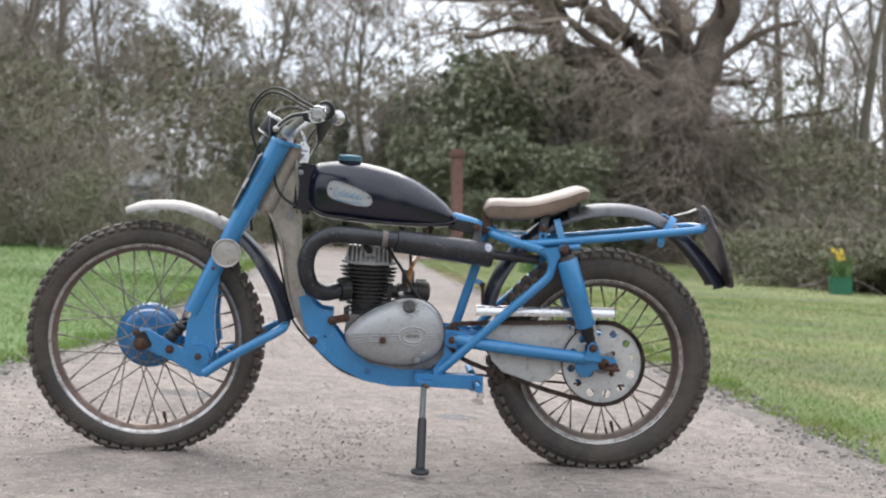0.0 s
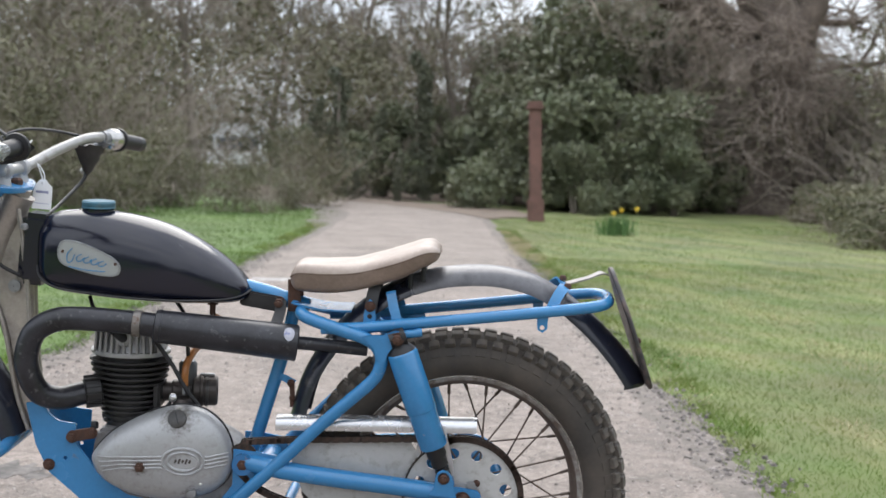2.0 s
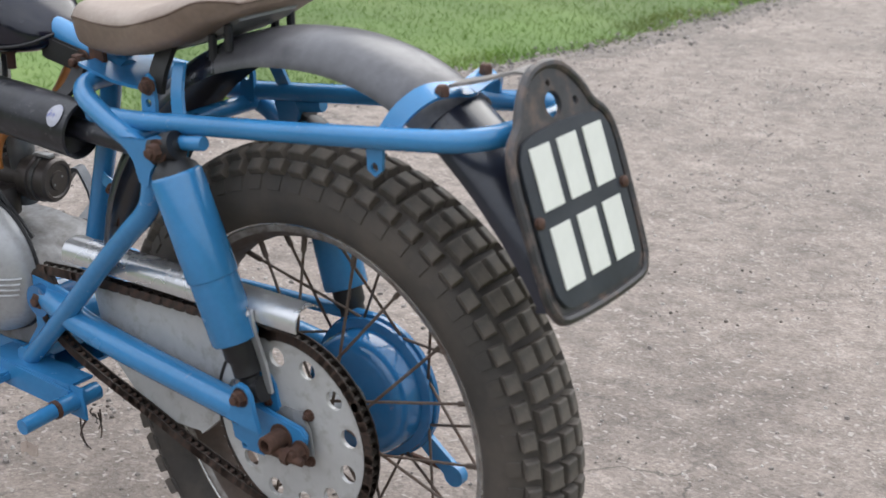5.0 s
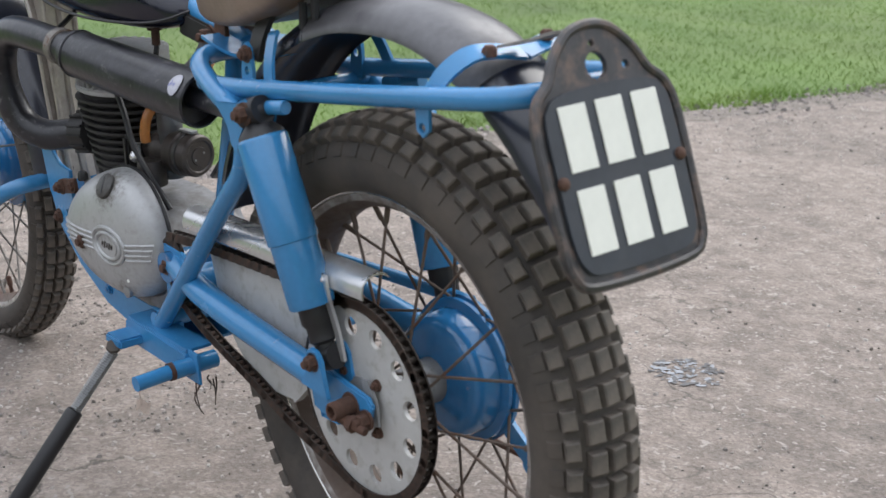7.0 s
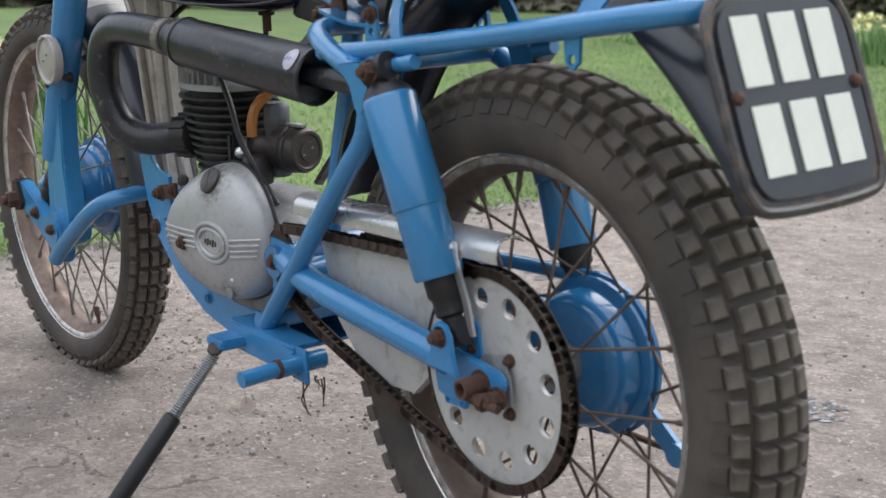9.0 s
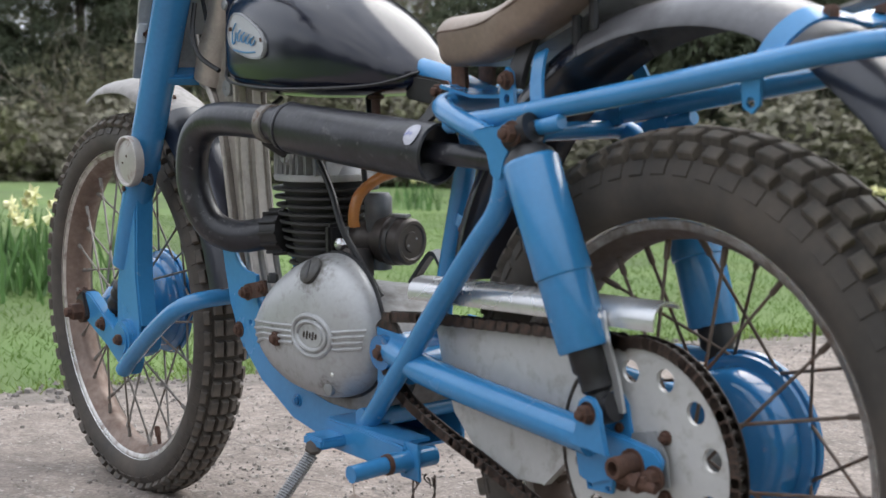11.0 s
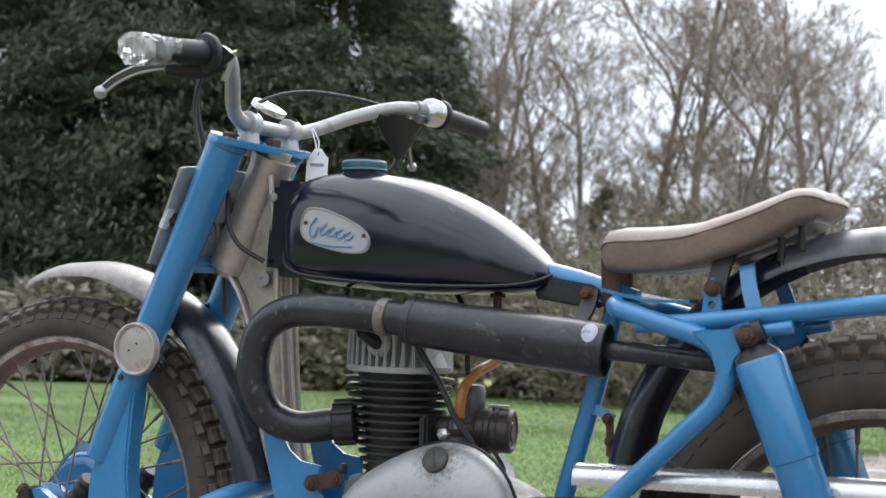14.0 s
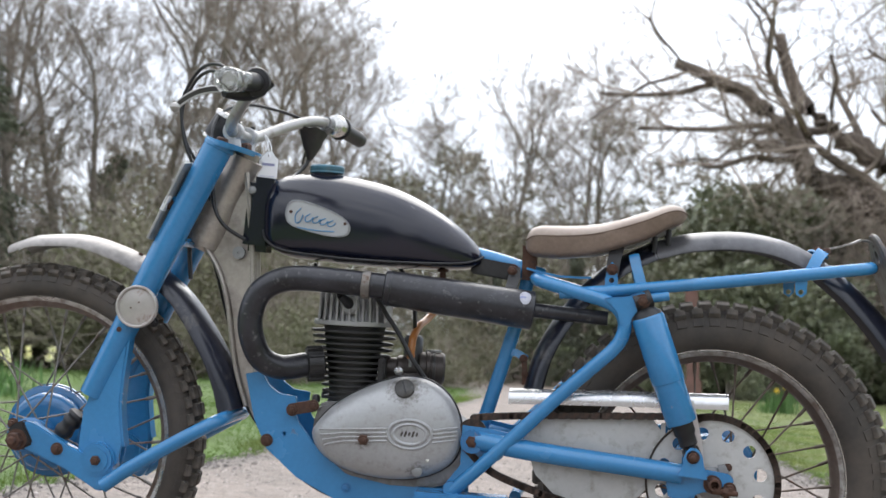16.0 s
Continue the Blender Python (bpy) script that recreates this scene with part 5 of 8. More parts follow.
    part("rack_tab", slab([(0.786, 0.713), (0.808, 0.716), (0.807, 0.69), (0.798, 0.682), (0.788, 0.688)], 0.088 * s - 0.002, 0.088 * s + 0.002, 0, holes=((0.797, 0.692, 0.005),)), BLUE, bike, smooth=20)
    part("bush", lathe([(0.0165, -0.012), (0.0175, -0.008), (0.0175, 0.008), (0.0165, 0.012)], 20), BLACK, bike, at=across(0.516, 0.105 * s, 0.662))
    part("pivot_peg", lathe([(0.0085, 0), (0.0085, 0.036), (0.0075, 0.038)], 14), BLUE, bike, at=Matrix.Translation((0.526, 0.098 * s, 0.667)) @ Matrix.Rotation(radians(80), 4, "Y"))
part("rack_tube", tube([(0.365, -0.086, 0.670), (0.43, -0.088, 0.674), (0.55, -0.088, 0.689), (0.70, -0.089, 0.709), (0.84, -0.090, 0.729), (0.89, -0.086, 0.736), (0.918, -0.068, 0.740), (0.930, -0.03, 0.742), (0.930, 0.03, 0.742), (0.918, 0.068, 0.740), (0.89, 0.086, 0.736),
                        (0.84, 0.090, 0.729), (0.70, 0.089, 0.709), (0.55, 0.088, 0.689), (0.43, 0.088, 0.674), (0.365, 0.086, 0.670)], 0.0115, 14), BLUE, bike, "blue tubular rear loop round the mudguard")
part("strap_bolt", lathe([(0.008, 0), (0.008, 0.007), (0.005, 0.011)], 6), RUSTY, bike, at=pose(0.846, -0.044, 0.764))
part("strap_bolt", lathe([(0.0075, 0), (0.0075, 0.007), (0.005, 0.010)], 6), RUSTY, bike, at=pose(0.842, 0.036, 0.770))
part("cross_tube", tube([(0.45, -0.11, 0.66), (0.45, 0.11, 0.66)], 0.011, 12, 1), BLUE, bike)
part("cross_brace", strap([(0.30, 0, 0.712), (0.36, 0, 0.70), (0.42, 0, 0.70)], 0.10, 0.004, (0, 1, 0), 2), BLUE, bike)
part("pivot_tube", tube([(0.216, -0.085, 0.386), (0.216, 0.085, 0.386)], 0.022, 18, 1), BLUE_DEEP, bike)
part("lower_cross_tube", tube([(0.181, -0.09, 0.297), (0.181, 0.09, 0.297)], 0.014, 14, 1), BLUE, bike)
part("seat_tube", tube([(0.300, 0.0, 0.69), (0.283, 0.0, 0.61), (0.253, 0.0, 0.502), (0.222, 0.0, 0.392)], 0.0135, 16), BLUE, bike, "blue central seat tube")
part("mudguard_clip", strap([(0.276, -0.008, 0.552), (0.286, -0.013, 0.551), (0.296, -0.013, 0.546), (0.306, -0.010, 0.540)], 0.014, 0.003, (0, 0.2, 1), 3), BLUE, bike)
part("mudguard_stay", strap([(0.300, -0.011, 0.545), (0.303, -0.014, 0.52), (0.304, -0.016, 0.492)], 0.010, 0.003, (1, 0, 0), 2), RUSTY, bike)
bolt(0.300, -0.016, 0.541, 0.006, 0.007)
bolt(0.304, -0.020, 0.512, 0.005, 0.006)

# -- seat --
TOP = [(0.296, 0.750, 0.770), (0.306, 0.738, 0.788), (0.326, 0.735, 0.794), (0.365, 0.735, 0.795), (0.42, 0.742, 0.799), (0.47, 0.757, 0.811), (0.52, 0.775, 0.828), (0.552, 0.793, 0.840), (0.571, 0.803, 0.842), (0.584, 0.810, 0.837), (0.591, 0.818, 0.828)]
WID = [0.044, 0.058, 0.066, 0.074, 0.083, 0.092, 0.098, 0.098, 0.092, 0.078, 0.058]
rows_ = curve_points(TOP, 4)
wid_ = [q.x for q in curve_points([(w, 0, 0) for w in WID], 4)]
HALF = [(0.0, 0.0), (0.60, 0.0), (0.82, 0.03), (0.91, 0.14), (0.95, 0.32), (0.985, 0.52), (1.0, 0.66), (0.985, 0.73), (0.93, 0.83), (0.80, 0.93), (0.55, 0.985), (0.25, 1.0)]
SECTION = [(q.x, q.z) for q in curve_points([(y, 0, z) for y, z in HALF] + [(0.0, 0, 1.005)] + [(-y, 0, z) for y, z in HALF[:0:-1]], 2, True)]
k = len(SECTION)
verts, faces, seam = [], [], []
for i, (q, w) in enumerate(zip(rows_, wid_)):
    x, bot, top = q
    for y, z in SECTION:
        crease = 0.0016 * noise.noise((x * 30, y * 4, 3.0)) + 0.0010 * noise.noise((x * 90, y * 9, 1.0))
        verts.append((x, y * w + crease, bot + (top - bot) * z + crease))
    seam.append((x, w * 1.0, bot + (top - bot) * 0.665))
n = len(rows_)
faces = [(i * k + j, i * k + (j + 1) % k, (i + 1) * k + (j + 1) % k, (i + 1) * k + j) for i in range(n - 1) for j in range(k)]
faces += [tuple(range(k))[::-1], tuple(range((n - 1) * k, n * k))]
bm = bmesh.new()
svs = [bm.verts.new(v) for v in verts]
for f in faces:
    bm.faces.new([svs[i] for i in f])
bmesh.ops.recalc_face_normals(bm, faces=bm.faces)
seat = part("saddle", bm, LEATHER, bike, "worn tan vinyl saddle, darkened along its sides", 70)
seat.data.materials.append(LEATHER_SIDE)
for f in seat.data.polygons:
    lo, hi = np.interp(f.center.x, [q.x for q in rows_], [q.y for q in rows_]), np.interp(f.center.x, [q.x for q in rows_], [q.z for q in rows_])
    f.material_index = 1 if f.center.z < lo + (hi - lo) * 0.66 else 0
part("piping", tube([(x, -y, z) for x, y, z in seam[::2]] + [(0.594, 0, 0.825)] + [(x, y, z) for x, y, z in seam[::-2]] + [(0.294, 0, 0.763)], 0.0013, 6, 3, True), SEAM, seat)
part("seat_pan", slab([(0.31, 0.740), (0.36, 0.734), (0.42, 0.740), (0.47, 0.753), (0.52, 0.771), (0.56, 0.790), (0.575, 0.802), (0.575, 0.808), (0.47, 0.764), (0.36, 0.746), (0.31, 0.748)], -0.048, 0.048, 0.002), ZINC, seat)
for x, z in ((0.56, 0.786), (0.535, 0.772)):
    for y in (-0.05, 0.05):
        part("seat_bolt", lathe([(0.005, -0.02), (0.005, 0.01)], 8), BLACK, seat, at=pose(x, y, z))

# -- chain, sprocket, guards, brake --
SP = (0.654, 0.338)
holes = [(SP[0] + 0.090 * math.cos(radians(30 * i + 12)), SP[1] + 0.090 * math.sin(radians(30 * i + 12)), 0.0118) for i in range(12)]
teeth = []
for i in range(56 * 2):
    a = 2 * math.pi * i / 112
    r = 0.121 if i % 2 else 0.1155
    teeth.append((SP[0] + r * math.cos(a), SP[1] + r * math.sin(a)))
spr = part("rear_sprocket", slab(teeth, -0.0725, -0.0675, 0, holes=holes), SHEET, bike, "dull alloy disc sprocket with a ring of holes", 30)
part("tooth_ring", lathe([(0.1145, 0.0665), (0.1185, 0.0665), (0.1185, 0.0735), (0.1145, 0.0735)], 64, True), CHAIN, spr, "oily toothed rim", at=across(SP[0], 0, SP[1]))
part("sprocket_boss", lathe([(0.03, 0.064), (0.03, 0.075), (0.018, 0.079)], 24), ZINC, spr, at=across(SP[0], 0, SP[1]))
for i in range(4):
    a = radians(45 + 90 * i)
    bolt(SP[0] + 0.042 * math.cos(a), -0.074, SP[1] + 0.042 * math.sin(a), 0.0055, 0.008, spr)
lines = [Vector((0.215, -0.070, 0.430)), Vector((0.30, -0.070, 0.438)), Vector((0.45, -0.070, 0.447)), Vector((0.60, -0.070, 0.4545))]
arc = [Vector((SP[0] + 0.1195 * math.cos(radians(a)), -0.070, SP[1] + 0.1195 * math.sin(radians(a)))) for a in range(104, -113, -6)]
low = [Vector((0.56, -0.070, 0.238)), Vector((0.48, -0.070, 0.258)), Vector((0.40, -0.070, 0.283)), Vector((0.32, -0.070, 0.306)), Vector((0.25, -0.070, 0.333)), Vector((0.205, -0.070, 0.372))]
run = curve_points(lines + arc + low, 8)
chain_pts, acc = [run[0]], 0.0
for a, b in zip(run, run[1:]):
    acc += (b - a).length
    if acc >= 0.0127:
        chain_pts.append(b)
        acc -= 0.0127
chain = part("drive_chain", tube([p for p in chain_pts[::2]], 0.0012, 4, 1), CHAIN, bike, "rusty oily drive chain")
one = None
for i in range(len(chain_pts) - 1):
    a, b = chain_pts[i], chain_pts[i + 1]
    if one is None:
        lk = bmesh.new()
        for y in (-0.0060, 0.0060):
            t2 = slab([(-0.0062 + 0.0062 * math.cos(c), 0.0062 * math.sin(c)) for c in [radians(90 + 45 * q) for q in range(5)]] + [(0.0062 + 0.0062 * math.cos(c), 0.0062 * math.sin(c)) for c in [radians(-90 + 45 * q) for q in range(5)]], y - 0.0009, y + 0.0009)
            tmp = bpy.data.meshes.new("t")
            t2.to_mesh(tmp)
            t2.free()
            lk.from_mesh(tmp)
            bpy.data.meshes.remove(tmp)
        rl = lathe([(0.0044, -0.0048), (0.0044, 0.0048)], 8)
        rv = [lk.verts.new(Matrix.Rotation(radians(90), 4, "X") @ Vector(v)) for v in rl[0]]
        for f in rl[1]:
            lk.faces.new([rv[q] for q in f])
    d = b - a
    m = Matrix.Translation((a + b) / 2) @ Matrix.Rotation(-math.atan2(d.z, d.x), 4, "Y")
    if one is None:
        one = part("chain_link", lk, CHAIN, chain, "", 40, at=m)
    else:
        again(one, m, chain)
part("inner_guard", slab([(0.30, 0.438), (0.545, 0.448), (0.565, 0.42), (0.560, 0.38), (0.535, 0.318), (0.49, 0.276), (0.44, 0.272), (0.375, 0.292), (0.335, 0.33), (0.315, 0.38)], -0.0625, -0.0600, 0.001), SHEET, bike, "white-grey sheet alloy inner chain guard", 30)
part("guard_lip", strap([(0.565, -0.061, 0.44), (0.562, -0.061, 0.39), (0.538, -0.061, 0.325), (0.495, -0.061, 0.28)], 0.012, 0.008, (0, 1, 0), 4), SHEET, bike)
cgv = []
prof = [(-0.0945, 0.4685), (-0.0955, 0.476), (-0.093, 0.486), (-0.086, 0.4935), (-0.075, 0.496), (-0.063, 0.4945), (-0.056, 0.489), (-0.056, 0.4872), (-0.0635, 0.4925), (-0.075, 0.494), (-0.0855, 0.4917), (-0.0915, 0.485), (-0.0937, 0.476), (-0.0927, 0.4685)]
for x, dz in ((0.280, -0.0085), (0.282, -0.008), (0.48, -0.001), (0.676, 0.004), (0.679, 0.004)):
    cgv += [(x, y + 0.008, z + dz) for y, z in prof]
np_ = len(prof)
cgf = [(i * np_ + j, i * np_ + (j + 1) % np_, (i + 1) * np_ + (j + 1) % np_, (i + 1) * np_ + j) for i in range(4) for j in range(np_)]
cgf += [tuple(range(np_))[::-1], tuple(range(4 * np_, 5 * np_))]
bm = bmesh.new()
gvs = [bm.verts.new(v) for v in cgv]
for f in cgf:
    bm.faces.new([gvs[i] for i in f])
bmesh.ops.recalc_face_normals(bm, faces=bm.faces)
cg = part("chain_guard", bm, BRIGHT, bike, "bright new sheet alloy chain guard", 40)
part("guard_stay", strap([(0.612, -0.0905, 0.486), (0.618, -0.091, 0.46), (0.628, -0.086, 0.42), (0.634, -0.084, 0.385)], 0.009, 0.004, (1, 0, 0), 3), BRIGHT, cg)
bolt(0.608, -0.092, 0.480, 0.006, 0.006, cg, mat=BRIGHT)
part("brake_arm", strap([(0.665, 0.085, 0.335), (0.72, 0.085, 0.29), (0.775, 0.083, 0.252)], 0.024, 0.006, (0.6, 0, 0.8), 3), BLUE, bike, "blue brake arm")
part("arm_eye", lathe([(0.014, -0.006), (0.014, 0.006)], 16), BLUE, bike, at=across(0.778, 0.083, 0.250))
part("brake_rod", tube([(0.775, 0.09, 0.25), (0.70, 0.094, 0.245), (0.50, 0.10, 0.25), (0.28, 0.10, 0.26)], 0.004, 8, 3), RUSTY, bike)
part("torque_arm", tube([(0.66, 0.088, 0.42), (0.50, 0.09, 0.41), (0.30, 0.09, 0.395)], 0.009, 10, 2), BLUE, bike)

# -- footrest, stand --
foot = part("footrest_bar", slab([(0.112, 0.268), (0.114, 0.284), (0.125, 0.290), (0.20, 0.288), (0.288, 0.284), (0.292, 0.256), (0.285, 0.250), (0.128, 0.252)], -0.104, -0.096, 0.002), BLUE, bike, "blue footrest bracket", 30)
part("footrest_shelf", block(0.17, 0.04, 0.005, 0.001, pose(0.20, -0.08, 0.287)), BLUE, foot)
part("peg", tube([(0.290, -0.06, 0.268), (0.291, -0.13, 0.268)], 0.0125, 14, 1), BLUE, foot)
part("peg", tube([(0.291, -0.128, 0.268), (0.292, -0.182, 0.266)], 0.0105, 14, 1), BLUE, foot, "chipped blue footpeg")
part("peg_collar", lathe([(0.0128, 0), (0.0128, 0.006)], 14), RUSTY, foot, at=across(0.291, -0.126, 0.268))
part("peg_plate", slab([(0.272, 0.29), (0.31, 0.29), (0.312, 0.245), (0.274, 0.245)], -0.098, -0.094, 0.001), BLUE, foot)
part("footpeg_far", tube([(0.291, 0.06, 0.268), (0.292, 0.182, 0.266)], 0.0115, 14, 1), BLUE, bike)
part("stand_lug", block(0.045, 0.05, 0.014, 0.003, pose(0.142, -0.115, 0.268)), BLUE, bike)
A, B = Vector((0.140, -0.130, 0.262)), Vector((0.133, -0.312, 0.058))
SL = (B - A).length
stand = part("side_stand", lathe([(0.0055, 0), (0.0055, SL * 0.4), (0.0115, SL * 0.41), (0.0125, SL * 0.43), (0.0125, SL * 0.97), (0.0105, SL * 0.985)], 16), BLACK, bike, "black side stand with a bare spring", 40, at=along(A, B))
coil = [(0.0075 * math.cos(t * 0.9), 0.0075 * math.sin(t * 0.9), 0.012 + t * SL * 0.37 / 200) for t in range(200)]
part("stand_spring", tube(coil, 0.0016, 5, 1), ZINC, stand)
part("stand_foot", lathe([(0.024, -0.004), (0.0255, 0.002), (0.022, 0.006), (0.012, 0.009)], 20), BLACK, stand, at=stand.matrix_basis.inverted() @ Matrix.Translation(B) @ pose(0, 0, 0, 3, 0, 0))
part("mud_clod", lathe([(0.006, -0.003), (0.012, -0.001), (0.011, 0.003), (0.004, 0.005)], 7), RUBBER, stand, at=stand.matrix_basis.inverted() @ pose(0.146, -0.14, 0.262, 20, 30, 0))
srng = random.Random(5)
for k in range(7):
    x, y, z = 0.300 + srng.uniform(-0.012, 0.02), -0.096 + srng.uniform(-0.006, 0.03), 0.247
    ln = srng.uniform(0.008, 0.045)
    part("grass_strand", tube([(x, y, z), (x + srng.gauss(0, 0.005), y + srng.gauss(0, 0.004), z - ln * 0.5), (x + srng.gauss(0, 0.009), y + srng.gauss(0, 0.006), z - ln)], lambda t: 0.0013 - 0.0006 * t, 4, 3), CHAIN, foot)

part("dry_leaf", strap([(0.276, -0.176, 0.228), (0.286, -0.174, 0.233), (0.297, -0.172, 0.229), (0.304, -0.171, 0.233)], 0.014, 0.0012, (0.2, 0.5, 1), 3), LEATHER, foot, "curled dead leaf hung on a thread")
part("leaf_thread", tube([(0.290, -0.178, 0.258), (0.289, -0.176, 0.246), (0.288, -0.175, 0.232)], 0.0006, 4, 2), LEATHER, foot)
part("hanging_cable", tube([(-0.205, -0.02, 0.43), (-0.192, -0.03, 0.389), (-0.181, -0.035, 0.363), (-0.162, -0.04, 0.337), (-0.125, -0.045, 0.303), (-0.077, -0.045, 0.273), (-0.021, -0.04, 0.254), (0.03, -0.03, 0.247), (0.08, -0.02, 0.262)], 0.0035, 8, 4), BLACK, bike, "black cable slung under the frame")
# -- rear number plate: raised characters become plain bars --
PM = Matrix.Translation((0.979, -0.003, 0.676)) @ Matrix.Rotation(radians(-20.5), 4, "Y")
PO = round_outline([(-0.097, -0.066), (-0.091, -0.084), (-0.074, -0.095), (0.0, -0.098), (0.074, -0.095), (0.091, -0.084), (0.097, -0.066), (0.099, -0.01), (0.098, 0.045), (0.088, 0.07), (0.070, 0.084), (0.055, 0.106), (0.03, 0.127), (0.0, 0.133), (-0.03, 0.127), (-0.055, 0.106), (-0.070, 0.084), (-0.088, 0.07), (-0.098, 0.045), (-0.099, -0.01)], 3)
PO = [(x * 0.94, z * (1.08 if z < 0 else 1.0)) for x, z in PO]
TURN = Matrix.Rotation(radians(90), 4, "Z")
plate = part("number_plate", slab(PO, -0.003, 0.003, 0.001, holes=((0.0, 0.094, 0.013), (0.038, 0.09, 0.004), (0.0, 0.115, 0.003))), PLATE_EDGE, bike, "black number plate with rusted edges and cream characters", 30, at=PM @ TURN)
part("plate_edge", tube([(x, -0.002, z) for x, z in PO[::1]], 0.0052, 8, 1, True), PLATE_EDGE, plate)
IN = round_outline([(-0.087, -0.06), (-0.080, -0.077), (-0.062, -0.087), (0.0, -0.089), (0.062, -0.087), (0.080, -0.077), (0.087, -0.06), (0.089, -0.02), (0.088, 0.045), (0.082, 0.062), (0.064, 0.073), (0.0, 0.077), (-0.064, 0.073), (-0.082, 0.062), (-0.088, 0.045), (-0.089, -0.02)], 3)
IN = [(x * 0.94, z * (1.08 if z < 0 else 1.0)) for x, z in IN]
face = part("plate_face", slab(IN, -0.0065, -0.003, 0.001), PLATE, plate, "black enamelled face")
for z in (0.0325, -0.0445):
    for i in range(3):
        part("plate_bar", slab(round_outline([(-0.0175, -0.0305), (0.0175, -0.0305), (0.0175, 0.0305), (-0.0175, 0.0305)], 1), -0.0018, 0.0, 0.0006), CREAM, face, "cream raised bar" if i == 0 and z > 0 else "",
             at=Matrix.Translation(((i - 1) * 0.0475, -0.0065, z)))
for x in (-0.078, 0.078):
    part("plate_bolt", lathe([(0.0065, 0), (0.006, 0.004), (0.003, 0.006)], 8), RUSTY, plate, at=across(x, -0.006, -0.005))
part("plate_stay", strap([(0.846, -0.02, 0.772), (0.885, -0.014, 0.783), (0.912, -0.006, 0.793), (0.924, 0.0, 0.792)], 0.034, 0.003, (0, 1, 0), 4), WORN_ALLOY, bike, "bent rusty plate stay")

# -- auction tag --
tag = part("card_tag", slab([(-0.02, -0.03), (0.02, -0.03), (0.02, 0.018), (0.012, 0.024), (0.006, 0.032), (-0.006, 0.032), (-0.012, 0.024), (-0.02, 0.018)], -0.0006, 0.0006, 0, holes=((0, 0.024, 0.003),)), PAPER, bike, "white card tag tied to the bars", 20, at=pose(-0.240, 0.082, 0.892, 0, 3, 0))
part("tag_line", block(0.026, 0.0006, 0.005, 0, Matrix.Translation((0, -0.001, 0.006))), PAPER_INK, tag)
part("tag_line", block(0.03, 0.0006, 0.001, 0, Matrix.Translation((0, -0.001, -0.018))), PAPER_INK, tag)
part("tag_string", tube([(-0.236, 0.074, 0.912), (-0.238, 0.074, 0.930), (-0.248, 0.074, 0.958), (-0.234, 0.076, 0.935), (-0.235, 0.074, 0.913)], 0.0012, 5, 4), PAPER, bike)

# ---- ground: lane, grass, and the slope of the place ----
def height(x, y):
    return 0.006 - 0.05 * 25 * math.tanh(x / 25)


ASPHALT = material("gritty_worn_tarmac", (0.242, 0.203, 0.177), 0.92, 0, 0.36, 1.6, 1.0, 95, (0.198, 0.164, 0.141), 0.45, 30.0, 0.95, soft_patch=0.2)
GRASS_SOIL = material("mown_grass_floor", (0.108, 0.150, 0.040), 0.95, 0, 0.5, 0.9, 0.8, 130, (0.20, 0.172, 0.085), 0.44, 2.6, 0.95, soft_patch=0.5)
LUSH_SOIL = material("lush_grass_floor", (0.086, 0.144, 0.034), 0.95, 0, 0.5, 0.9, 0.8, 130, (0.118, 0.160, 0.050), 0.4, 1.2, 0.95, soft_patch=0.5)
BLADE = material("grass_blades", (0.112, 0.198, 0.034), 0.6, 0, 0.42, 1.1, 0.0, 9, (0.235, 0.205, 0.095), 0.42, 2.6, 0.7, soft_patch=0.5)
LUSH = material("lush_grass_blades", (0.090, 0.168, 0.034), 0.6, 0, 0.35, 1.1, 0.0, 9, (0.145, 0.19, 0.055), 0.4, 1.4, 0.7, soft_patch=0.5)
DIRT = material("gravelly_verge", (0.185, 0.157, 0.138), 0.95, 0, 0.5, 12, 1.0, 85, (0.105, 0.092, 0.076), 0.5, 38, 0.95, soft_patch=0.2)


def streaks(m, turn, dark, light):
    """Mown swathes: long soft bands of duller and fresher grass."""
    n, l = m.node_tree.nodes, m.node_tree.links
    b = n["Principled BSDF"]
    was = b.inputs["Base Color"].links[0].from_socket
    co, mp, nz = n.new("ShaderNodeTexCoord"), n.new("ShaderNodeMapping"), n.new("ShaderNodeTexNoise")
    rp, mx = n.new("ShaderNodeValToRGB"), n.new("ShaderNodeMix")
    mp.vector_type = "TEXTURE"
    mp.inputs["Rotation"].default_value = (0, 0, radians(turn))
    mp.inputs["Scale"].default_value = (2.6, 0.42, 1)
    nz.inputs["Scale"].default_value, nz.inputs["Detail"].default_value = 1.0, 6
    rp.color_ramp.elements[0].position, rp.color_ramp.elements[0].color = 0.36, (*dark, 1)
    rp.color_ramp.elements[1].position, rp.color_ramp.elements[1].color = 0.64, (*light, 1)
    mx.data_type, mx.blend_type = "RGBA", "MULTIPLY"
    mx.inputs["Factor"].default_value = 1.0
    l.new(co.outputs["Object"], mp.inputs["Vector"])
    l.new(mp.outputs["Vector"], nz.inputs["Vector"])
    l.new(nz.outputs["Fac"], rp.inputs["Fac"])
    l.new(was, mx.inputs["A"])
    l.new(rp.outputs["Color"], mx.inputs["B"])
    l.new(mx.outputs["Result"], b.inputs["Base Color"])


TURN = -73
for m_ in (GRASS_SOIL, BLADE):
    streaks(m_, TURN, (0.7, 0.8, 0.62), (1.18, 1.1, 1.15))
for m_ in (LUSH_SOIL, LUSH):
    streaks(m_, TURN + 60, (0.8, 0.86, 0.75), (1.12, 1.08, 1.1))
STONE = material("grey_chippings", (0.275, 0.245, 0.222), 0.9, 0, 0.4, 9, 0.3, 90)


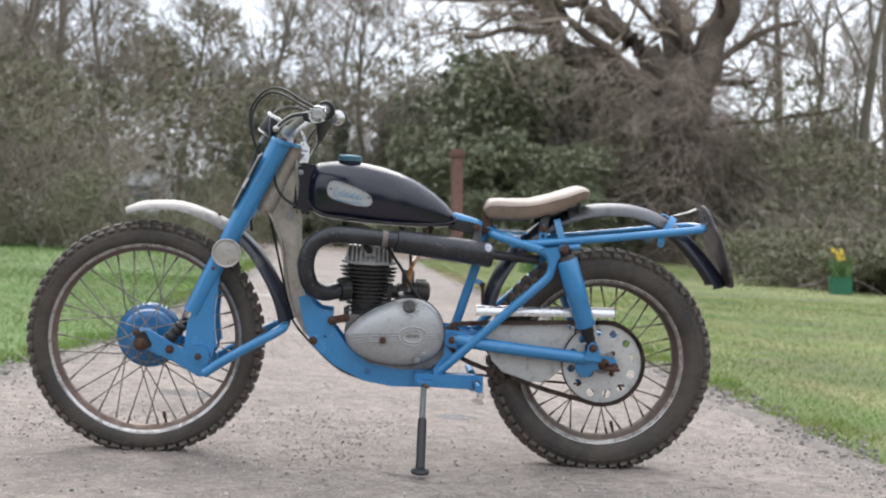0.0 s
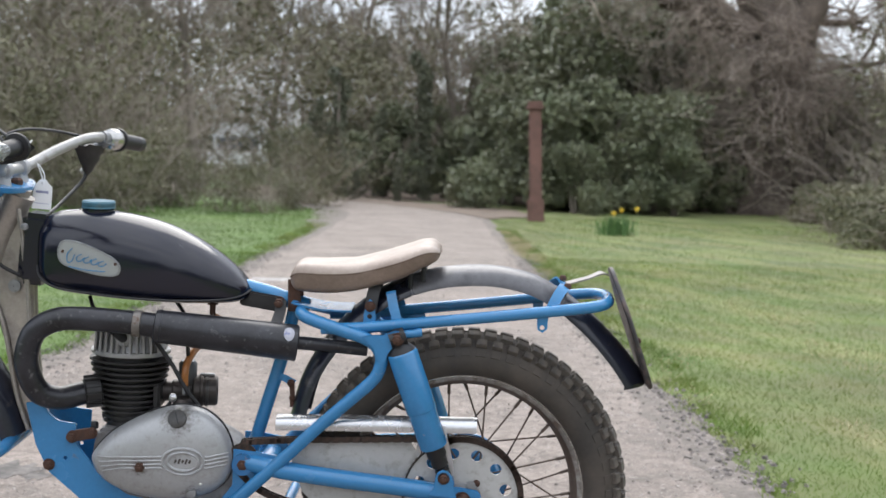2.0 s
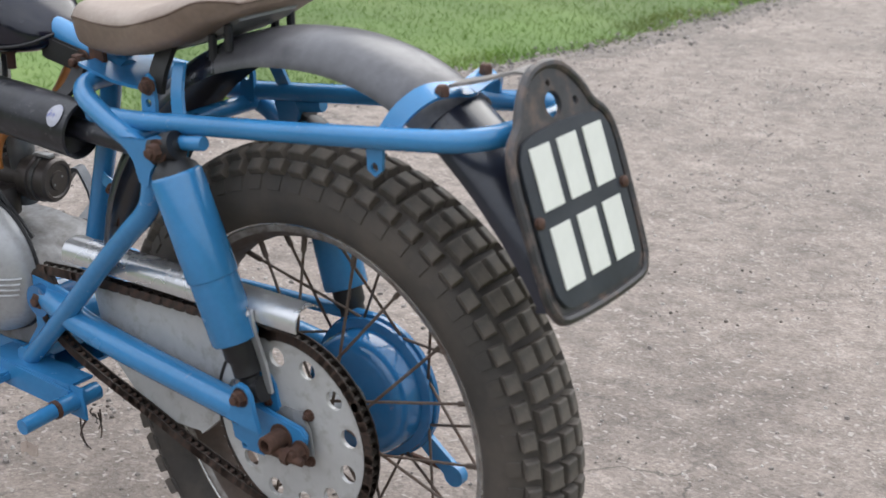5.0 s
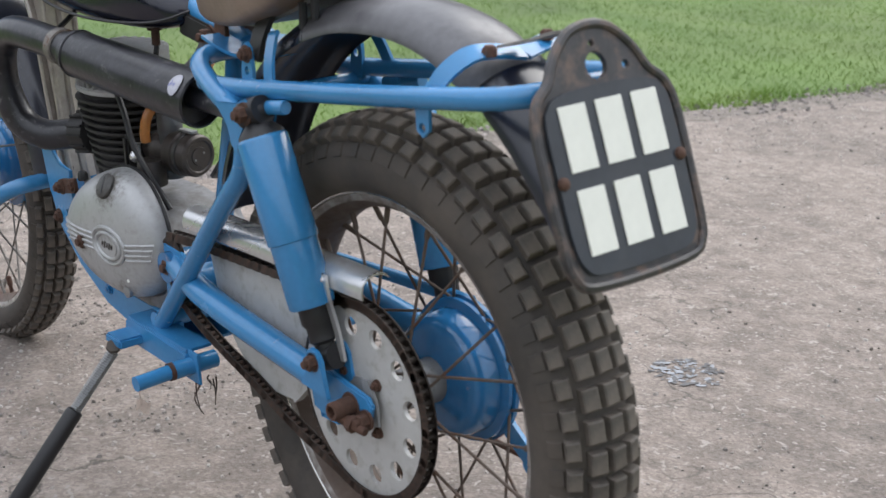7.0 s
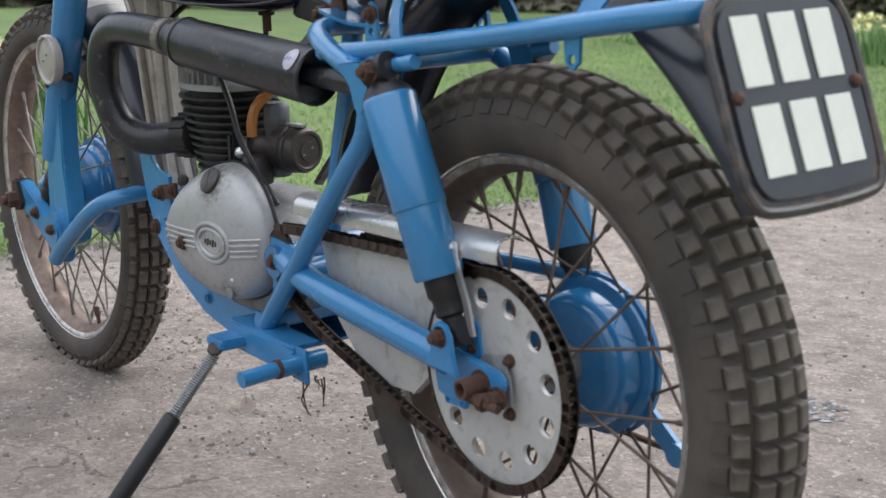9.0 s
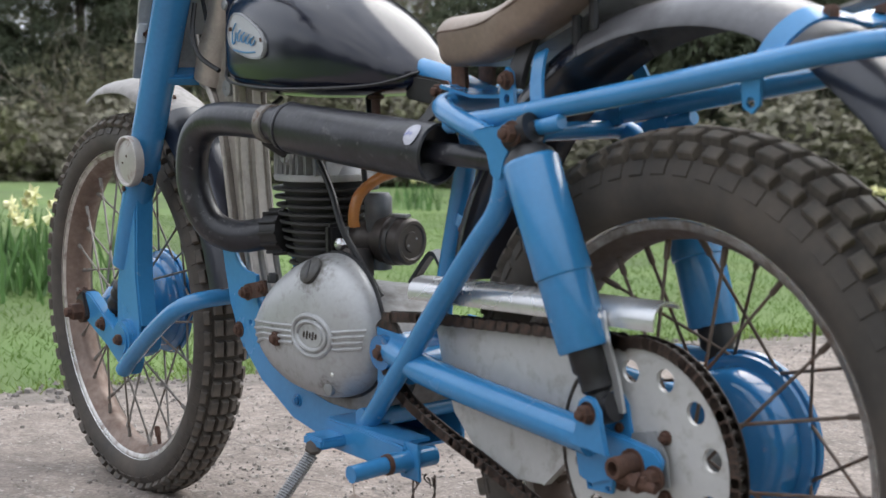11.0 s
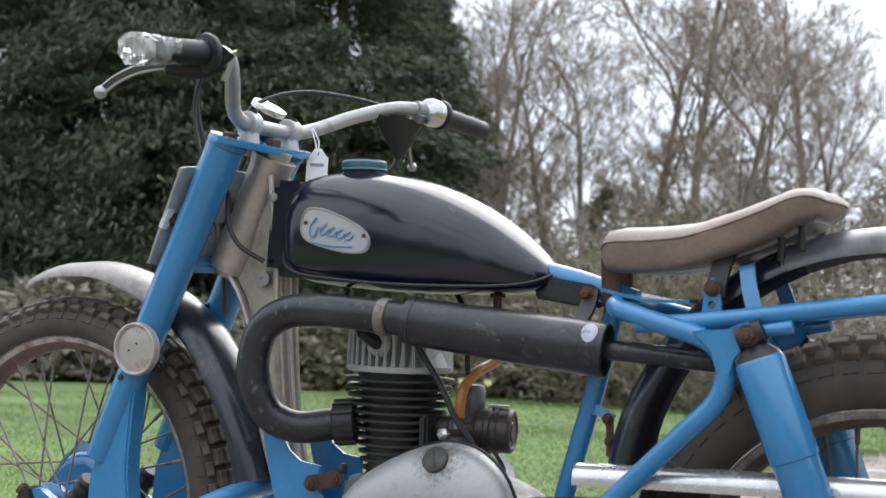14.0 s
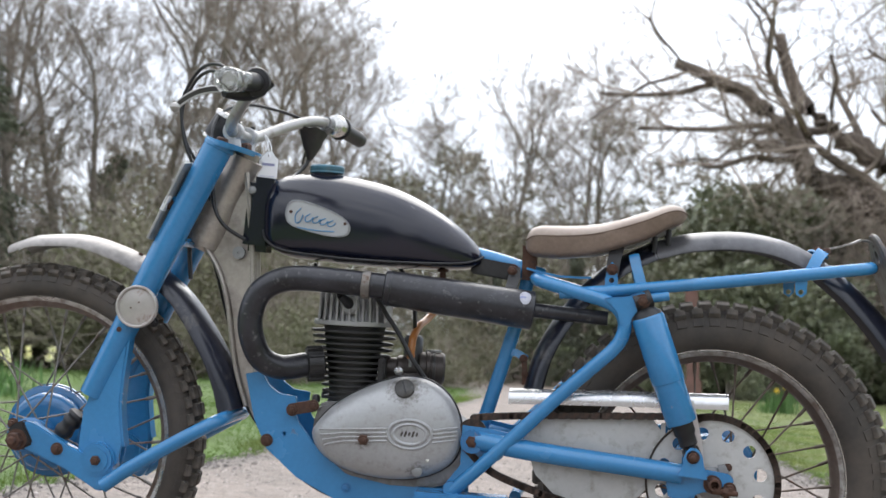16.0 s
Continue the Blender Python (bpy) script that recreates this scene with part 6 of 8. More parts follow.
def tarmac(m):
    """Stone speckle and a net of fine cracks over the worn tarmac."""
    n, l = m.node_tree.nodes, m.node_tree.links
    b = n["Principled BSDF"]
    src = b.inputs["Base Color"].links[0].from_socket
    co = n.new("ShaderNodeTexCoord")
    chip, crack, warp, add, where = n.new("ShaderNodeTexVoronoi"), n.new("ShaderNodeTexVoronoi"), n.new("ShaderNodeTexNoise"), n.new("ShaderNodeVectorMath"), n.new("ShaderNodeTexNoise")
    chip.inputs["Scale"].default_value = 190
    crack.feature = "DISTANCE_TO_EDGE"
    crack.inputs["Scale"].default_value = 4.2
    warp.inputs["Scale"].default_value, warp.inputs["Detail"].default_value = 7, 6
    where.inputs["Scale"].default_value = 1.3
    add.operation = "MULTIPLY_ADD"
    add.inputs[1].default_value = (0.22, 0.22, 0.22)
    l.new(co.outputs["Object"], chip.inputs["Vector"])
    l.new(co.outputs["Object"], warp.inputs["Vector"])
    l.new(co.outputs["Object"], where.inputs["Vector"])
    l.new(warp.outputs["Color"], add.inputs[0])
    l.new(co.outputs["Object"], add.inputs[2])
    l.new(add.outputs["Vector"], crack.inputs["Vector"])
    sep, tone, thin, amt, mul, mix = n.new("ShaderNodeSeparateColor"), n.new("ShaderNodeMapRange"), n.new("ShaderNodeMapRange"), n.new("ShaderNodeMapRange"), n.new("ShaderNodeMath"), n.new("ShaderNodeMix")
    l.new(chip.outputs["Color"], sep.inputs["Color"])
    l.new(sep.outputs["Red"], tone.inputs["Value"])
    tone.inputs["To Min"].default_value, tone.inputs["To Max"].default_value = 0.82, 1.2
    hsv = n.new("ShaderNodeHueSaturation")
    l.new(tone.outputs["Result"], hsv.inputs["Value"])
    l.new(src, hsv.inputs["Color"])
    thin.inputs["From Max"].default_value = 0.018
    thin.inputs["To Min"].default_value, thin.inputs["To Max"].default_value = 1, 0
    l.new(crack.outputs["Distance"], thin.inputs["Value"])
    amt.inputs["From Min"].default_value, amt.inputs["From Max"].default_value = 0.46, 0.6
    amt.inputs["To Max"].default_value = 0.85
    l.new(where.outputs["Fac"], amt.inputs["Value"])
    mul.operation = "MULTIPLY"
    l.new(thin.outputs["Result"], mul.inputs[0])
    l.new(amt.outputs["Result"], mul.inputs[1])
    mix.data_type = "RGBA"
    l.new(mul.outputs[0], mix.inputs["Factor"])
    l.new(hsv.outputs["Color"], mix.inputs["A"])
    mix.inputs["B"].default_value = (0.075, 0.066, 0.058, 1)
    mott, rough_, stone, pick, keep, lay, tint = n.new("ShaderNodeTexNoise"), n.new("ShaderNodeMapRange"), n.new("ShaderNodeTexVoronoi"), n.new("ShaderNodeSeparateColor"), n.new("ShaderNodeMapRange"), n.new("ShaderNodeMix"), n.new("ShaderNodeHueSaturation")
    mott.inputs["Scale"].default_value, mott.inputs["Detail"].default_value, mott.inputs["Roughness"].default_value = 13, 9, 0.72
    l.new(co.outputs["Object"], mott.inputs["Vector"])
    l.new(mott.outputs["Fac"], rough_.inputs["Value"])
    rough_.inputs["From Min"].default_value, rough_.inputs["From Max"].default_value = 0.32, 0.68
    rough_.inputs["To Min"].default_value, rough_.inputs["To Max"].default_value = 0.66, 1.26
    l.new(mix.outputs["Result"], tint.inputs["Color"])
    l.new(rough_.outputs["Result"], tint.inputs["Value"])
    # stones of about a centimetre, some pale, standing out of the worn binder
    stone.inputs["Scale"].default_value, stone.inputs["Randomness"].default_value = 75, 1.0
    l.new(add.outputs["Vector"], stone.inputs["Vector"])
    l.new(stone.outputs["Color"], pick.inputs["Color"])
    shape, both = n.new("ShaderNodeMapRange"), n.new("ShaderNodeMath")
    shape.inputs["From Min"].default_value, shape.inputs["From Max"].default_value = 0.30, 0.42
    shape.inputs["To Min"].default_value, shape.inputs["To Max"].default_value = 1, 0
    l.new(stone.outputs["Distance"], shape.inputs["Value"])
    keep.inputs["From Min"].default_value, keep.inputs["From Max"].default_value = 0.72, 0.86
    l.new(pick.outputs["Green"], keep.inputs["Value"])
    both.operation = "MULTIPLY"
    l.new(shape.outputs["Result"], both.inputs[0])
    l.new(keep.outputs["Result"], both.inputs[1])
    lay.data_type = "RGBA"
    l.new(both.outputs[0], lay.inputs["Factor"])
    l.new(tint.outputs["Color"], lay.inputs["A"])
    lay.inputs["B"].default_value = (0.345, 0.305, 0.275, 1)
    l.new(lay.outputs["Result"], b.inputs["Base Color"])
    bump, was = n.new("ShaderNodeBump"), b.inputs["Normal"].links[0].from_socket
    bump.inputs["Strength"].default_value, bump.inputs["Distance"].default_value = 0.7, 0.02
    l.new(mott.outputs["Fac"], bump.inputs["Height"])
    l.new(was, bump.inputs["Normal"])
    l.new(bump.outputs["Normal"], b.inputs["Normal"])


def by_island(m, least, most):
    """Each loose piece a little lighter or darker than the next."""
    n, l = m.node_tree.nodes, m.node_tree.links
    b = n["Principled BSDF"]
    src = b.inputs["Base Color"].links[0].from_socket
    geo, rng2, hsv = n.new("ShaderNodeNewGeometry"), n.new("ShaderNodeMapRange"), n.new("ShaderNodeHueSaturation")
    rng2.inputs["To Min"].default_value, rng2.inputs["To Max"].default_value = least, most
    l.new(geo.outputs["Random Per Island"], rng2.inputs["Value"])
    l.new(rng2.outputs["Result"], hsv.inputs["Value"])
    l.new(src, hsv.inputs["Color"])
    l.new(hsv.outputs["Color"], b.inputs["Base Color"])


tarmac(ASPHALT)
by_island(STONE, 0.5, 1.35)


def sheet(xs, ys, lift=0.0, warp=None):
    verts = []
    for y in ys:
        for x in xs:
            a, b = warp(x, y) if warp else (x, y)
            verts.append((a, b, height(a, b) + lift))
    n = len(xs)
    faces = [(j * n + i, j * n + i + 1, (j + 1) * n + i + 1, (j + 1) * n + i) for j in range(len(ys) - 1) for i in range(n - 1)]
    return verts, faces


def steps(a, b, n):
    return [a + (b - a) * i / n for i in range(n + 1)]


far = [-900, -300, -120]
tagged(part("ground", sheet(far + steps(-70, 70, 70) + [120, 300, 900], far + steps(-70, 90, 80) + [150, 300, 900]), GRASS_SOIL, None, "mown spring grass, lusher on one side of the lane"), category="grass", kind="structure")
bpy.data.objects["ground"].data.materials.append(LUSH_SOIL)
for f in bpy.data.objects["ground"].data.polygons:
    f.material_index = 1 if f.center.x < 0 else 0


LEFT_EDGE = ((-10, 0, 1.8, 3.2, 4.2, 6, 8, 15, 21), (-1.5, -1.56, -1.48, -1.25, -1.20, -1.28, -1.25, -1.3, -1.42))
RIGHT_EDGE = ((-10, 0, 1.6, 2.7, 5.7, 9.7, 18, 24), (1.62, 1.61, 1.57, 1.53, 1.45, 1.32, 1.12, 1.0))


def lane_mid(y):
    """The centre line of the lane: straight past the bike, bending away far off."""
    k = max(0.0, y - 20.5)
    return float(np.interp(y, *LEFT_EDGE) + np.interp(y, *RIGHT_EDGE)) / 2 - 0.05 * k * k


def lane_half(y):
    return float(np.interp(y, *RIGHT_EDGE) - np.interp(y, *LEFT_EDGE)) / 2


rng = random.Random(4)
lane_ys = steps(-60, -6, 27) + steps(-5.5, 10, 155) + steps(10.25, 30, 79)
us = [-1, -0.97, -0.9, -0.75, -0.5, -0.25, 0, 0.25, 0.5, 0.75, 0.9, 0.97, 1]
verts = []
for y in lane_ys:
    mid, half = lane_mid(y), lane_half(y)
    slope = (lane_mid(y + 0.1) - lane_mid(y - 0.1)) / 0.2
    nx, ny = 1 / math.hypot(1, slope), -slope / math.hypot(1, slope)
    for u in us:
        w = half * u + (0.10 * noise.noise((y * 0.5, u * 3, 4)) + 0.08 * noise.noise((y * 1.3, u * 3, 0)) + 0.06 * noise.noise((y * 4.1, u, 5)) if abs(u) > 0.95 else 0)
        x, yy = mid + nx * w, y + ny * w
        verts.append((x, yy, height(x, yy) + (0.012 if abs(u) < 0.98 else 0.005)))
nu = len(us)
faces = [(j * nu + i, j * nu + i + 1, (j + 1) * nu + i + 1, (j + 1) * nu + i) for j in range(len(lane_ys) - 1) for i in range(nu - 1)]
tagged(part("road", (verts, faces), ASPHALT, None, "narrow worn tarmac lane scattered with grit"), category="road", kind="structure")


def verge(side, wide):
    """A ragged strip of earth and grit where the tarmac meets the grass."""
    verts, ys = [], [-6 + 0.04 * i for i in range(500)] + [14 + 0.15 * i for i in range(75)]
    for y in ys:
        edge = lane_mid(y) + side * lane_half(y)
        a = edge - side * (0.13 + 0.07 * noise.noise((y * 1.7, side, 3)) + 0.04 * noise.noise((y * 7, side, 5)))
        b = edge + side * wide * (1 + (5 * min(1, max(0, (y - 15) / 5)) if side < 0 else 0)) * max(0.2, 0.75 + 0.6 * noise.noise((y * 0.9, side, 8)) + 0.4 * noise.noise((y * 4, side, 2)) + 0.16 * noise.noise((y * 13, side, 6)))
        for k in range(4):
            x = a + (b - a) * (0, 0.2, 0.85, 1)[k]
            verts.append((x, y, height(x, y) + (0.0108, 0.0140, 0.0130, 0.001)[k]))
    faces = [(4 * j + k, 4 * j + k + 1, 4 * j + k + 5, 4 * j + k + 4) for j in range(len(ys) - 1) for k in range(3)]
    return tagged(part("ground_verge", (verts, faces), DIRT, None, "ragged strip of earth and grit along the tarmac", 60), category="verge", kind="structure")


verge(1, 0.085)
verge(-1, 0.11)
LITTER = material("brown_leaf_litter", (0.17, 0.125, 0.095), 0.95, 0, 0.4, 1.5, 0.7, 40, (0.10, 0.085, 0.06), 0.4, 3, 0.95, soft_patch=0.3)


def ragged(x, y):
    n_ = 1.4 * noise.noise((x * 0.35, y * 0.35, 7))
    return x + n_, y + 0.6 * n_


tagged(part("ground_litter", sheet(steps(-6, 14, 40), steps(30.8, 40, 18), 0.03, ragged), LITTER, None, "bare brown earth and leaf litter under the trees", 60), category="ground", kind="structure")


def beside_lane(u, y):
    y += 1.7 * u + 0.7 * noise.noise((u, y * 0.3, 2))
    return lane_mid(y) + lane_half(y) + u + (0.35 * u + 0.25) * noise.noise((y * 0.6, u * 0.5, 3)), y


tagged(part("ground_litter", sheet(steps(0.0, 2.6, 12), steps(21.2, 30, 36), 0.020, beside_lane), LITTER, None, "brown earth and leaf litter where the lane bends", 60), category="ground", kind="structure")


def scatter(count, seed, box, keep):
    """Random spots in a box (x0, x1, y0, y1) for which keep(x, y) holds."""
    g = random.Random(seed)
    out = []
    while len(out) < count:
        x, y = g.uniform(box[0], box[1]), g.uniform(box[2], box[3])
        if keep(x, y, g):
            out.append((x, y, g))
    return out


def let_light_through(m, share):
    """Thin blades glow when lit from behind."""
    n, l = m.node_tree.nodes, m.node_tree.links
    b = n["Principled BSDF"]
    t, mix = n.new("ShaderNodeBsdfTranslucent"), n.new("ShaderNodeMixShader")
    mix.inputs["Fac"].default_value = share
    l.new(b.inputs["Base Color"].links[0].from_socket, t.inputs["Color"])
    l.new(b.outputs[0], mix.inputs[1])
    l.new(t.outputs[0], mix.inputs[2])
    l.new(mix.outputs[0], n["Material Output"].inputs["Surface"])


let_light_through(BLADE, 0.5)
let_light_through(LUSH, 0.5)


def off_lane(x, y, g):
    d = abs(x - lane_mid(y)) - lane_half(y)
    if 0 < x - lane_mid(y) - lane_half(y) < min(2.4, (y - 21) / 1.7):
        return False
    return d > 0.02 and g.random() < min(1.0, 0.25 + 0.9 / (0.6 + d)) if y < 18 else d > 0.1


def blades(spots, tall, wide):
    verts, faces = [], []
    for x, y, g in spots:
        a, h = g.uniform(0, 6.283), tall * g.uniform(0.5, 1.3)
        dx, dy = math.cos(a) * wide, math.sin(a) * wide
        lx, ly = g.gauss(0, 0.75) * h, g.gauss(0, 0.75) * h
        z = height(x, y) - 0.004
        i = len(verts)
        verts += [(x - dx, y - dy, z), (x + dx, y + dy, z), (x + lx, y + ly, z + h)]
        faces.append((i, i + 1, i + 2))
    return verts, faces


def grass_field(name, mat, label, *beds):
    return tagged(part(name, joined(*[blades(*q) for q in beds]), mat, None, label, 0), category="grass", kind="stuff")


grass_field("grass", BLADE, "short mown spring grass, thin and yellowish",
            (scatter(150000, 1, (1.0, 7.0, -2.0, 12.0), off_lane), 0.022, 0.0022),
            (scatter(60000, 3, (0.0, 12.0, 9.0, 24.0), off_lane), 0.02, 0.0055))
grass_field("lush_grass", LUSH, "short lush green lawn grass",
            (scatter(110000, 2, (-9.0, -1.0, -2.0, 11.0), off_lane), 0.025, 0.0026),
            (scatter(50000, 13, (-12.0, 0.0, 9.0, 24.0), off_lane), 0.03, 0.0055))
grass_field("verge_tufts", BLADE, "longer tufts along the lane's edge",
            (scatter(9000, 4, (1.0, 2.2, -2.0, 18.0), lambda x, y, g: 0 < x - lane_mid(y) - lane_half(y) < 0.28 and noise.noise((x * 3, y * 3, 2)) > -0.05), 0.042, 0.003),
            (scatter(9000, 5, (-2.4, -1.0, -2.0, 18.0), lambda x, y, g: 0 < lane_mid(y) - lane_half(y) - x < 0.28 and noise.noise((x * 3, y * 3, 2)) > -0.05), 0.042, 0.003))


def pebbles(spots, least, most):
    verts, faces = [], []
    for x, y, g in spots:
        r = least + (most - least) * g.random() ** 3
        z = height(x, y) + 0.0125
        i, a0 = len(verts), g.uniform(0, 6.28)
        n = 5
        for k in range(n):
            a = a0 + 6.283 * k / n
            q = r * g.uniform(0.7, 1.2)
            verts.append((x + q * math.cos(a), y + q * math.sin(a), z - 0.002))
        for k in range(n):
            a = a0 + 6.283 * k / n
            q = r * g.uniform(0.4, 0.75)
            verts.append((x + q * math.cos(a), y + q * math.sin(a), z + r * g.uniform(0.35, 0.8)))
        faces += [(i + k, i + (k + 1) % n, i + n + (k + 1) % n, i + n + k) for k in range(n)] + [tuple(range(i + n, i + 2 * n))]
    return verts, faces


def on_lane(x, y, g):
    d = lane_half(y) - abs(x - lane_mid(y))
    return d > 0 and (noise.noise((x * 0.9, y * 0.9, 7)) + 0.5 * noise.noise((x * 3, y * 3, 1)) > 0.05 or g.random() < 0.25 or d < 0.25)


EDGE_STONE = material("broken_edge_stones", (0.20, 0.178, 0.165), 0.9, 0, 0.5, 30, 0.3, 90)
by_island(EDGE_STONE, 0.45, 1.5)
STONE_PALE = material("pale_chippings", (0.42, 0.39, 0.36), 0.9, 0, 0.3, 9, 0.3, 90)
SOOT = material("dark_earth_crumbs", (0.11, 0.092, 0.08), 0.95, 0, 0.4, 9, 0.3, 90)
tagged(part("gravel", pebbles(scatter(9500, 6, (-1.6, 1.6, -3.0, 9.0), on_lane), 0.002, 0.008), STONE, None, "grey grit strewn over the lane", 0), category="gravel", kind="stuff")
tagged(part("fine_gravel", pebbles(scatter(9000, 16, (-1.6, 1.7, -3.0, 0.8), on_lane), 0.0018, 0.0055), STONE, None, "fine grit worked into the near tarmac", 0), category="gravel", kind="stuff")
tagged(part("pale_gravel", pebbles(scatter(5500, 7, (-1.6, 1.6, -3.0, 9.0), on_lane), 0.002, 0.006), STONE_PALE, None, "pale stone chips on the lane", 0), category="gravel", kind="stuff")
tagged(part("dirt_crumbs", pebbles(scatter(3000, 8, (-1.7, 1.7, -3.0, 14.0), lambda x, y, g: lane_half(y) - abs(x - lane_mid(y)) > -0.25 and (noise.noise((x * 1.6, y * 1.6, 3)) > 0.2 or abs(abs(x - lane_mid(y)) - lane_half(y)) < 0.2)), 0.002, 0.006), SOOT, None, "dark crumbs of earth along the lane", 0), category="dirt", kind="stuff")
tagged(part("edge_gravel", pebbles(scatter(6500, 17, (-1.9, 1.95, -3.0, 12.0), lambda x, y, g: abs(abs(x - lane_mid(y)) - lane_half(y) - g.gauss(0.0, 0.06)) < 0.05 and noise.noise((x * 2, y * 1.2, 9)) > -0.3), 0.004, 0.016), EDGE_STONE, None, "loose broken stones along the lane's edges", 0), category="gravel", kind="stuff")
STRAW = material("dry_straw_grass", (0.46, 0.39, 0.24), 0.85, 0, 0.35, 3, 0.0, 9, (0.34, 0.29, 0.18), 0.4, 3, 0.8, soft_patch=0.3)
grass_field("dry_grass", STRAW, "pale dead straw lying along the lane's edge",
            (scatter(5200, 41, (0.7, 2.0, 9.0, 17.6), lambda x, y, g: abs(x - lane_mid(y) - lane_half(y) - 0.10 - g.gauss(0, 0.05)) < 0.10 * math.sin((y - 8.8) / 9 * 3.14) and noise.noise((x * 2, y * 0.9, 4)) > -0.2), 0.03, 0.008),
            (scatter(1500, 42, (1.2, 3.2, 0.0, 10.0), lambda x, y, g: x - lane_mid(y) - lane_half(y) > 0.02 and noise.noise((x * 1.6, y * 0.8, 14)) > 0.28), 0.022, 0.003))
PAINT = material("worn_white_paint", (0.46, 0.44, 0.42), 0.85, 0, 0.2, 8, 0.3, 70, (0.2, 0.18, 0.165), 0.6, 40, 0.95, soft_patch=0.2)


def ground_patch(name, outline, label, mat):
    """A thin worn patch that follows the ground."""
    verts = [(x, y, height(x, y) + 0.0135) for x, y in outline]
    return tagged(part(name, (verts, [tuple(range(len(verts)))]), mat, None, label, 0), category="road marking", kind="structure")


ground_patch("trim_line", [(-1.0, 7.75), (-0.25, 7.95), (-0.26, 8.25), (-1.02, 8.05)], "worn white painted bar across the lane", PAINT)
SUMP = material("damp_broken_tarmac", (0.075, 0.068, 0.062), 0.8, 0, 0.5, 14, 0.6, 50, (0.2, 0.18, 0.165), 0.52, 16, 0.95, soft_patch=0.15)
for cx, cy, rad in ((-0.70, 1.26, 0.12), (-0.60, 1.20, 0.06)):
    ground_patch("trim_damp", [(cx + rad * (0.8 + 0.7 * noise.noise((math.cos(a * 0.157) * 3, math.sin(a * 0.157) * 3, cx * 30))) * math.cos(a * 0.157), cy + rad * (0.8 + 0.7 * noise.noise((math.cos(a * 0.157) * 3, math.sin(a * 0.157) * 3, cy * 30))) * math.sin(a * 0.157)) for a in range(40)], "small dark broken patch in the tarmac", SUMP)
SPX, SPY = 0.32, 0.90


def flakes(count, seed, least, most, ring):
    """Thin curled flakes lying close together on the tarmac, in a ring or all over a small patch."""
    g, verts, faces = random.Random(seed), [], []
    for i in range(count):
        a, q = g.uniform(0, 6.283), g.gauss(0.88, 0.12) if ring else g.random() ** 0.6
        x, y = SPX + 0.066 * q * math.cos(a) + 0.004 * math.sin(q * 40), SPY + 0.062 * q * math.sin(a)
        r, turn, n = g.uniform(least, most), g.uniform(0, 6.283), 6
        long, z, tip = g.uniform(1.0, 2.4), height(x, y) + 0.0128 + 0.0010 * g.random(), g.gauss(0, 0.05)
        i0 = len(verts)
        for k in range(n):
            b = 6.283 * k / n
            u, v = r * long * math.cos(b) * g.uniform(0.7, 1.2), r * math.sin(b) * g.uniform(0.6, 1.2)
            verts.append((x + u * math.cos(turn) - v * math.sin(turn), y + u * math.sin(turn) + v * math.cos(turn), z + abs(u * tip)))
        faces.append(tuple(range(i0, i0 + n)))
    return verts, faces


TAR = material("black_tar_flakes", (0.095, 0.092, 0.094), 0.6, 0, 0.4, 30, 0.2, 60)
CHALK = material("bluish_paint_flakes", (0.255, 0.265, 0.285), 0.75, 0, 0.4, 30, 0.2, 60)
tagged(part("tar_flakes", joined(flakes(42, 21, 0.003, 0.007, True), flakes(24, 22, 0.002, 0.006, False)), TAR, None, "dark tarry flakes spilt on the lane", 0), category="stain", kind="stuff")
tagged(part("paint_flakes", flakes(60, 23, 0.002, 0.007, False), CHALK, None, "bluish-white paint flakes spilt on the lane", 0), category="stain", kind="stuff")

# ---- trees, thickets and hedges round the lawn ----
BARK = material("grey_brown_bark", (0.19, 0.16, 0.135), 0.95, 0, 0.35, 3, 0.5, 24, (0.10, 0.115, 0.07), 0.3, 2.0, 0.95, soft_patch=0.3)
TWIG = material("bare_brown_twigs", (0.25, 0.211, 0.175), 0.95, 0, 0.35, 0.8, 0, 20)
OAK_TWIG = material("brown_oak_twigs", (0.305, 0.25, 0.208), 0.95, 0, 0.35, 0.8, 0, 20)
OAK = material("brown_oak_bark", (0.138, 0.106, 0.085), 0.95, 0, 0.5, 2, 1.0, 14, (0.06, 0.05, 0.042), 0.45, 4.0, 0.95, soft_patch=0.3)


def leaf_material(name, base, vary, second, amount, shine=0.45):
    m = material(name, base, shine, 0, vary, 0.7, 0, 8, second, amount, 1.1, 0.6, soft_patch=0.3)
    n, l = m.node_tree.nodes, m.node_tree.links
    b = n["Principled BSDF"]
    geo, rng2, hsv = n.new("ShaderNodeNewGeometry"), n.new("ShaderNodeMapRange"), n.new("ShaderNodeHueSaturation")
    link = b.inputs["Base Color"].links[0]
    src = link.from_socket
    l.remove(link)
    l.new(geo.outputs["Random Per Island"], rng2.inputs["Value"])
    rng2.inputs["To Min"].default_value, rng2.inputs["To Max"].default_value = 0.7, 1.3
    l.new(rng2.outputs["Result"], hsv.inputs["Value"])
    l.new(src, hsv.inputs["Color"])
    l.new(hsv.outputs["Color"], b.inputs["Base Color"])
    return m


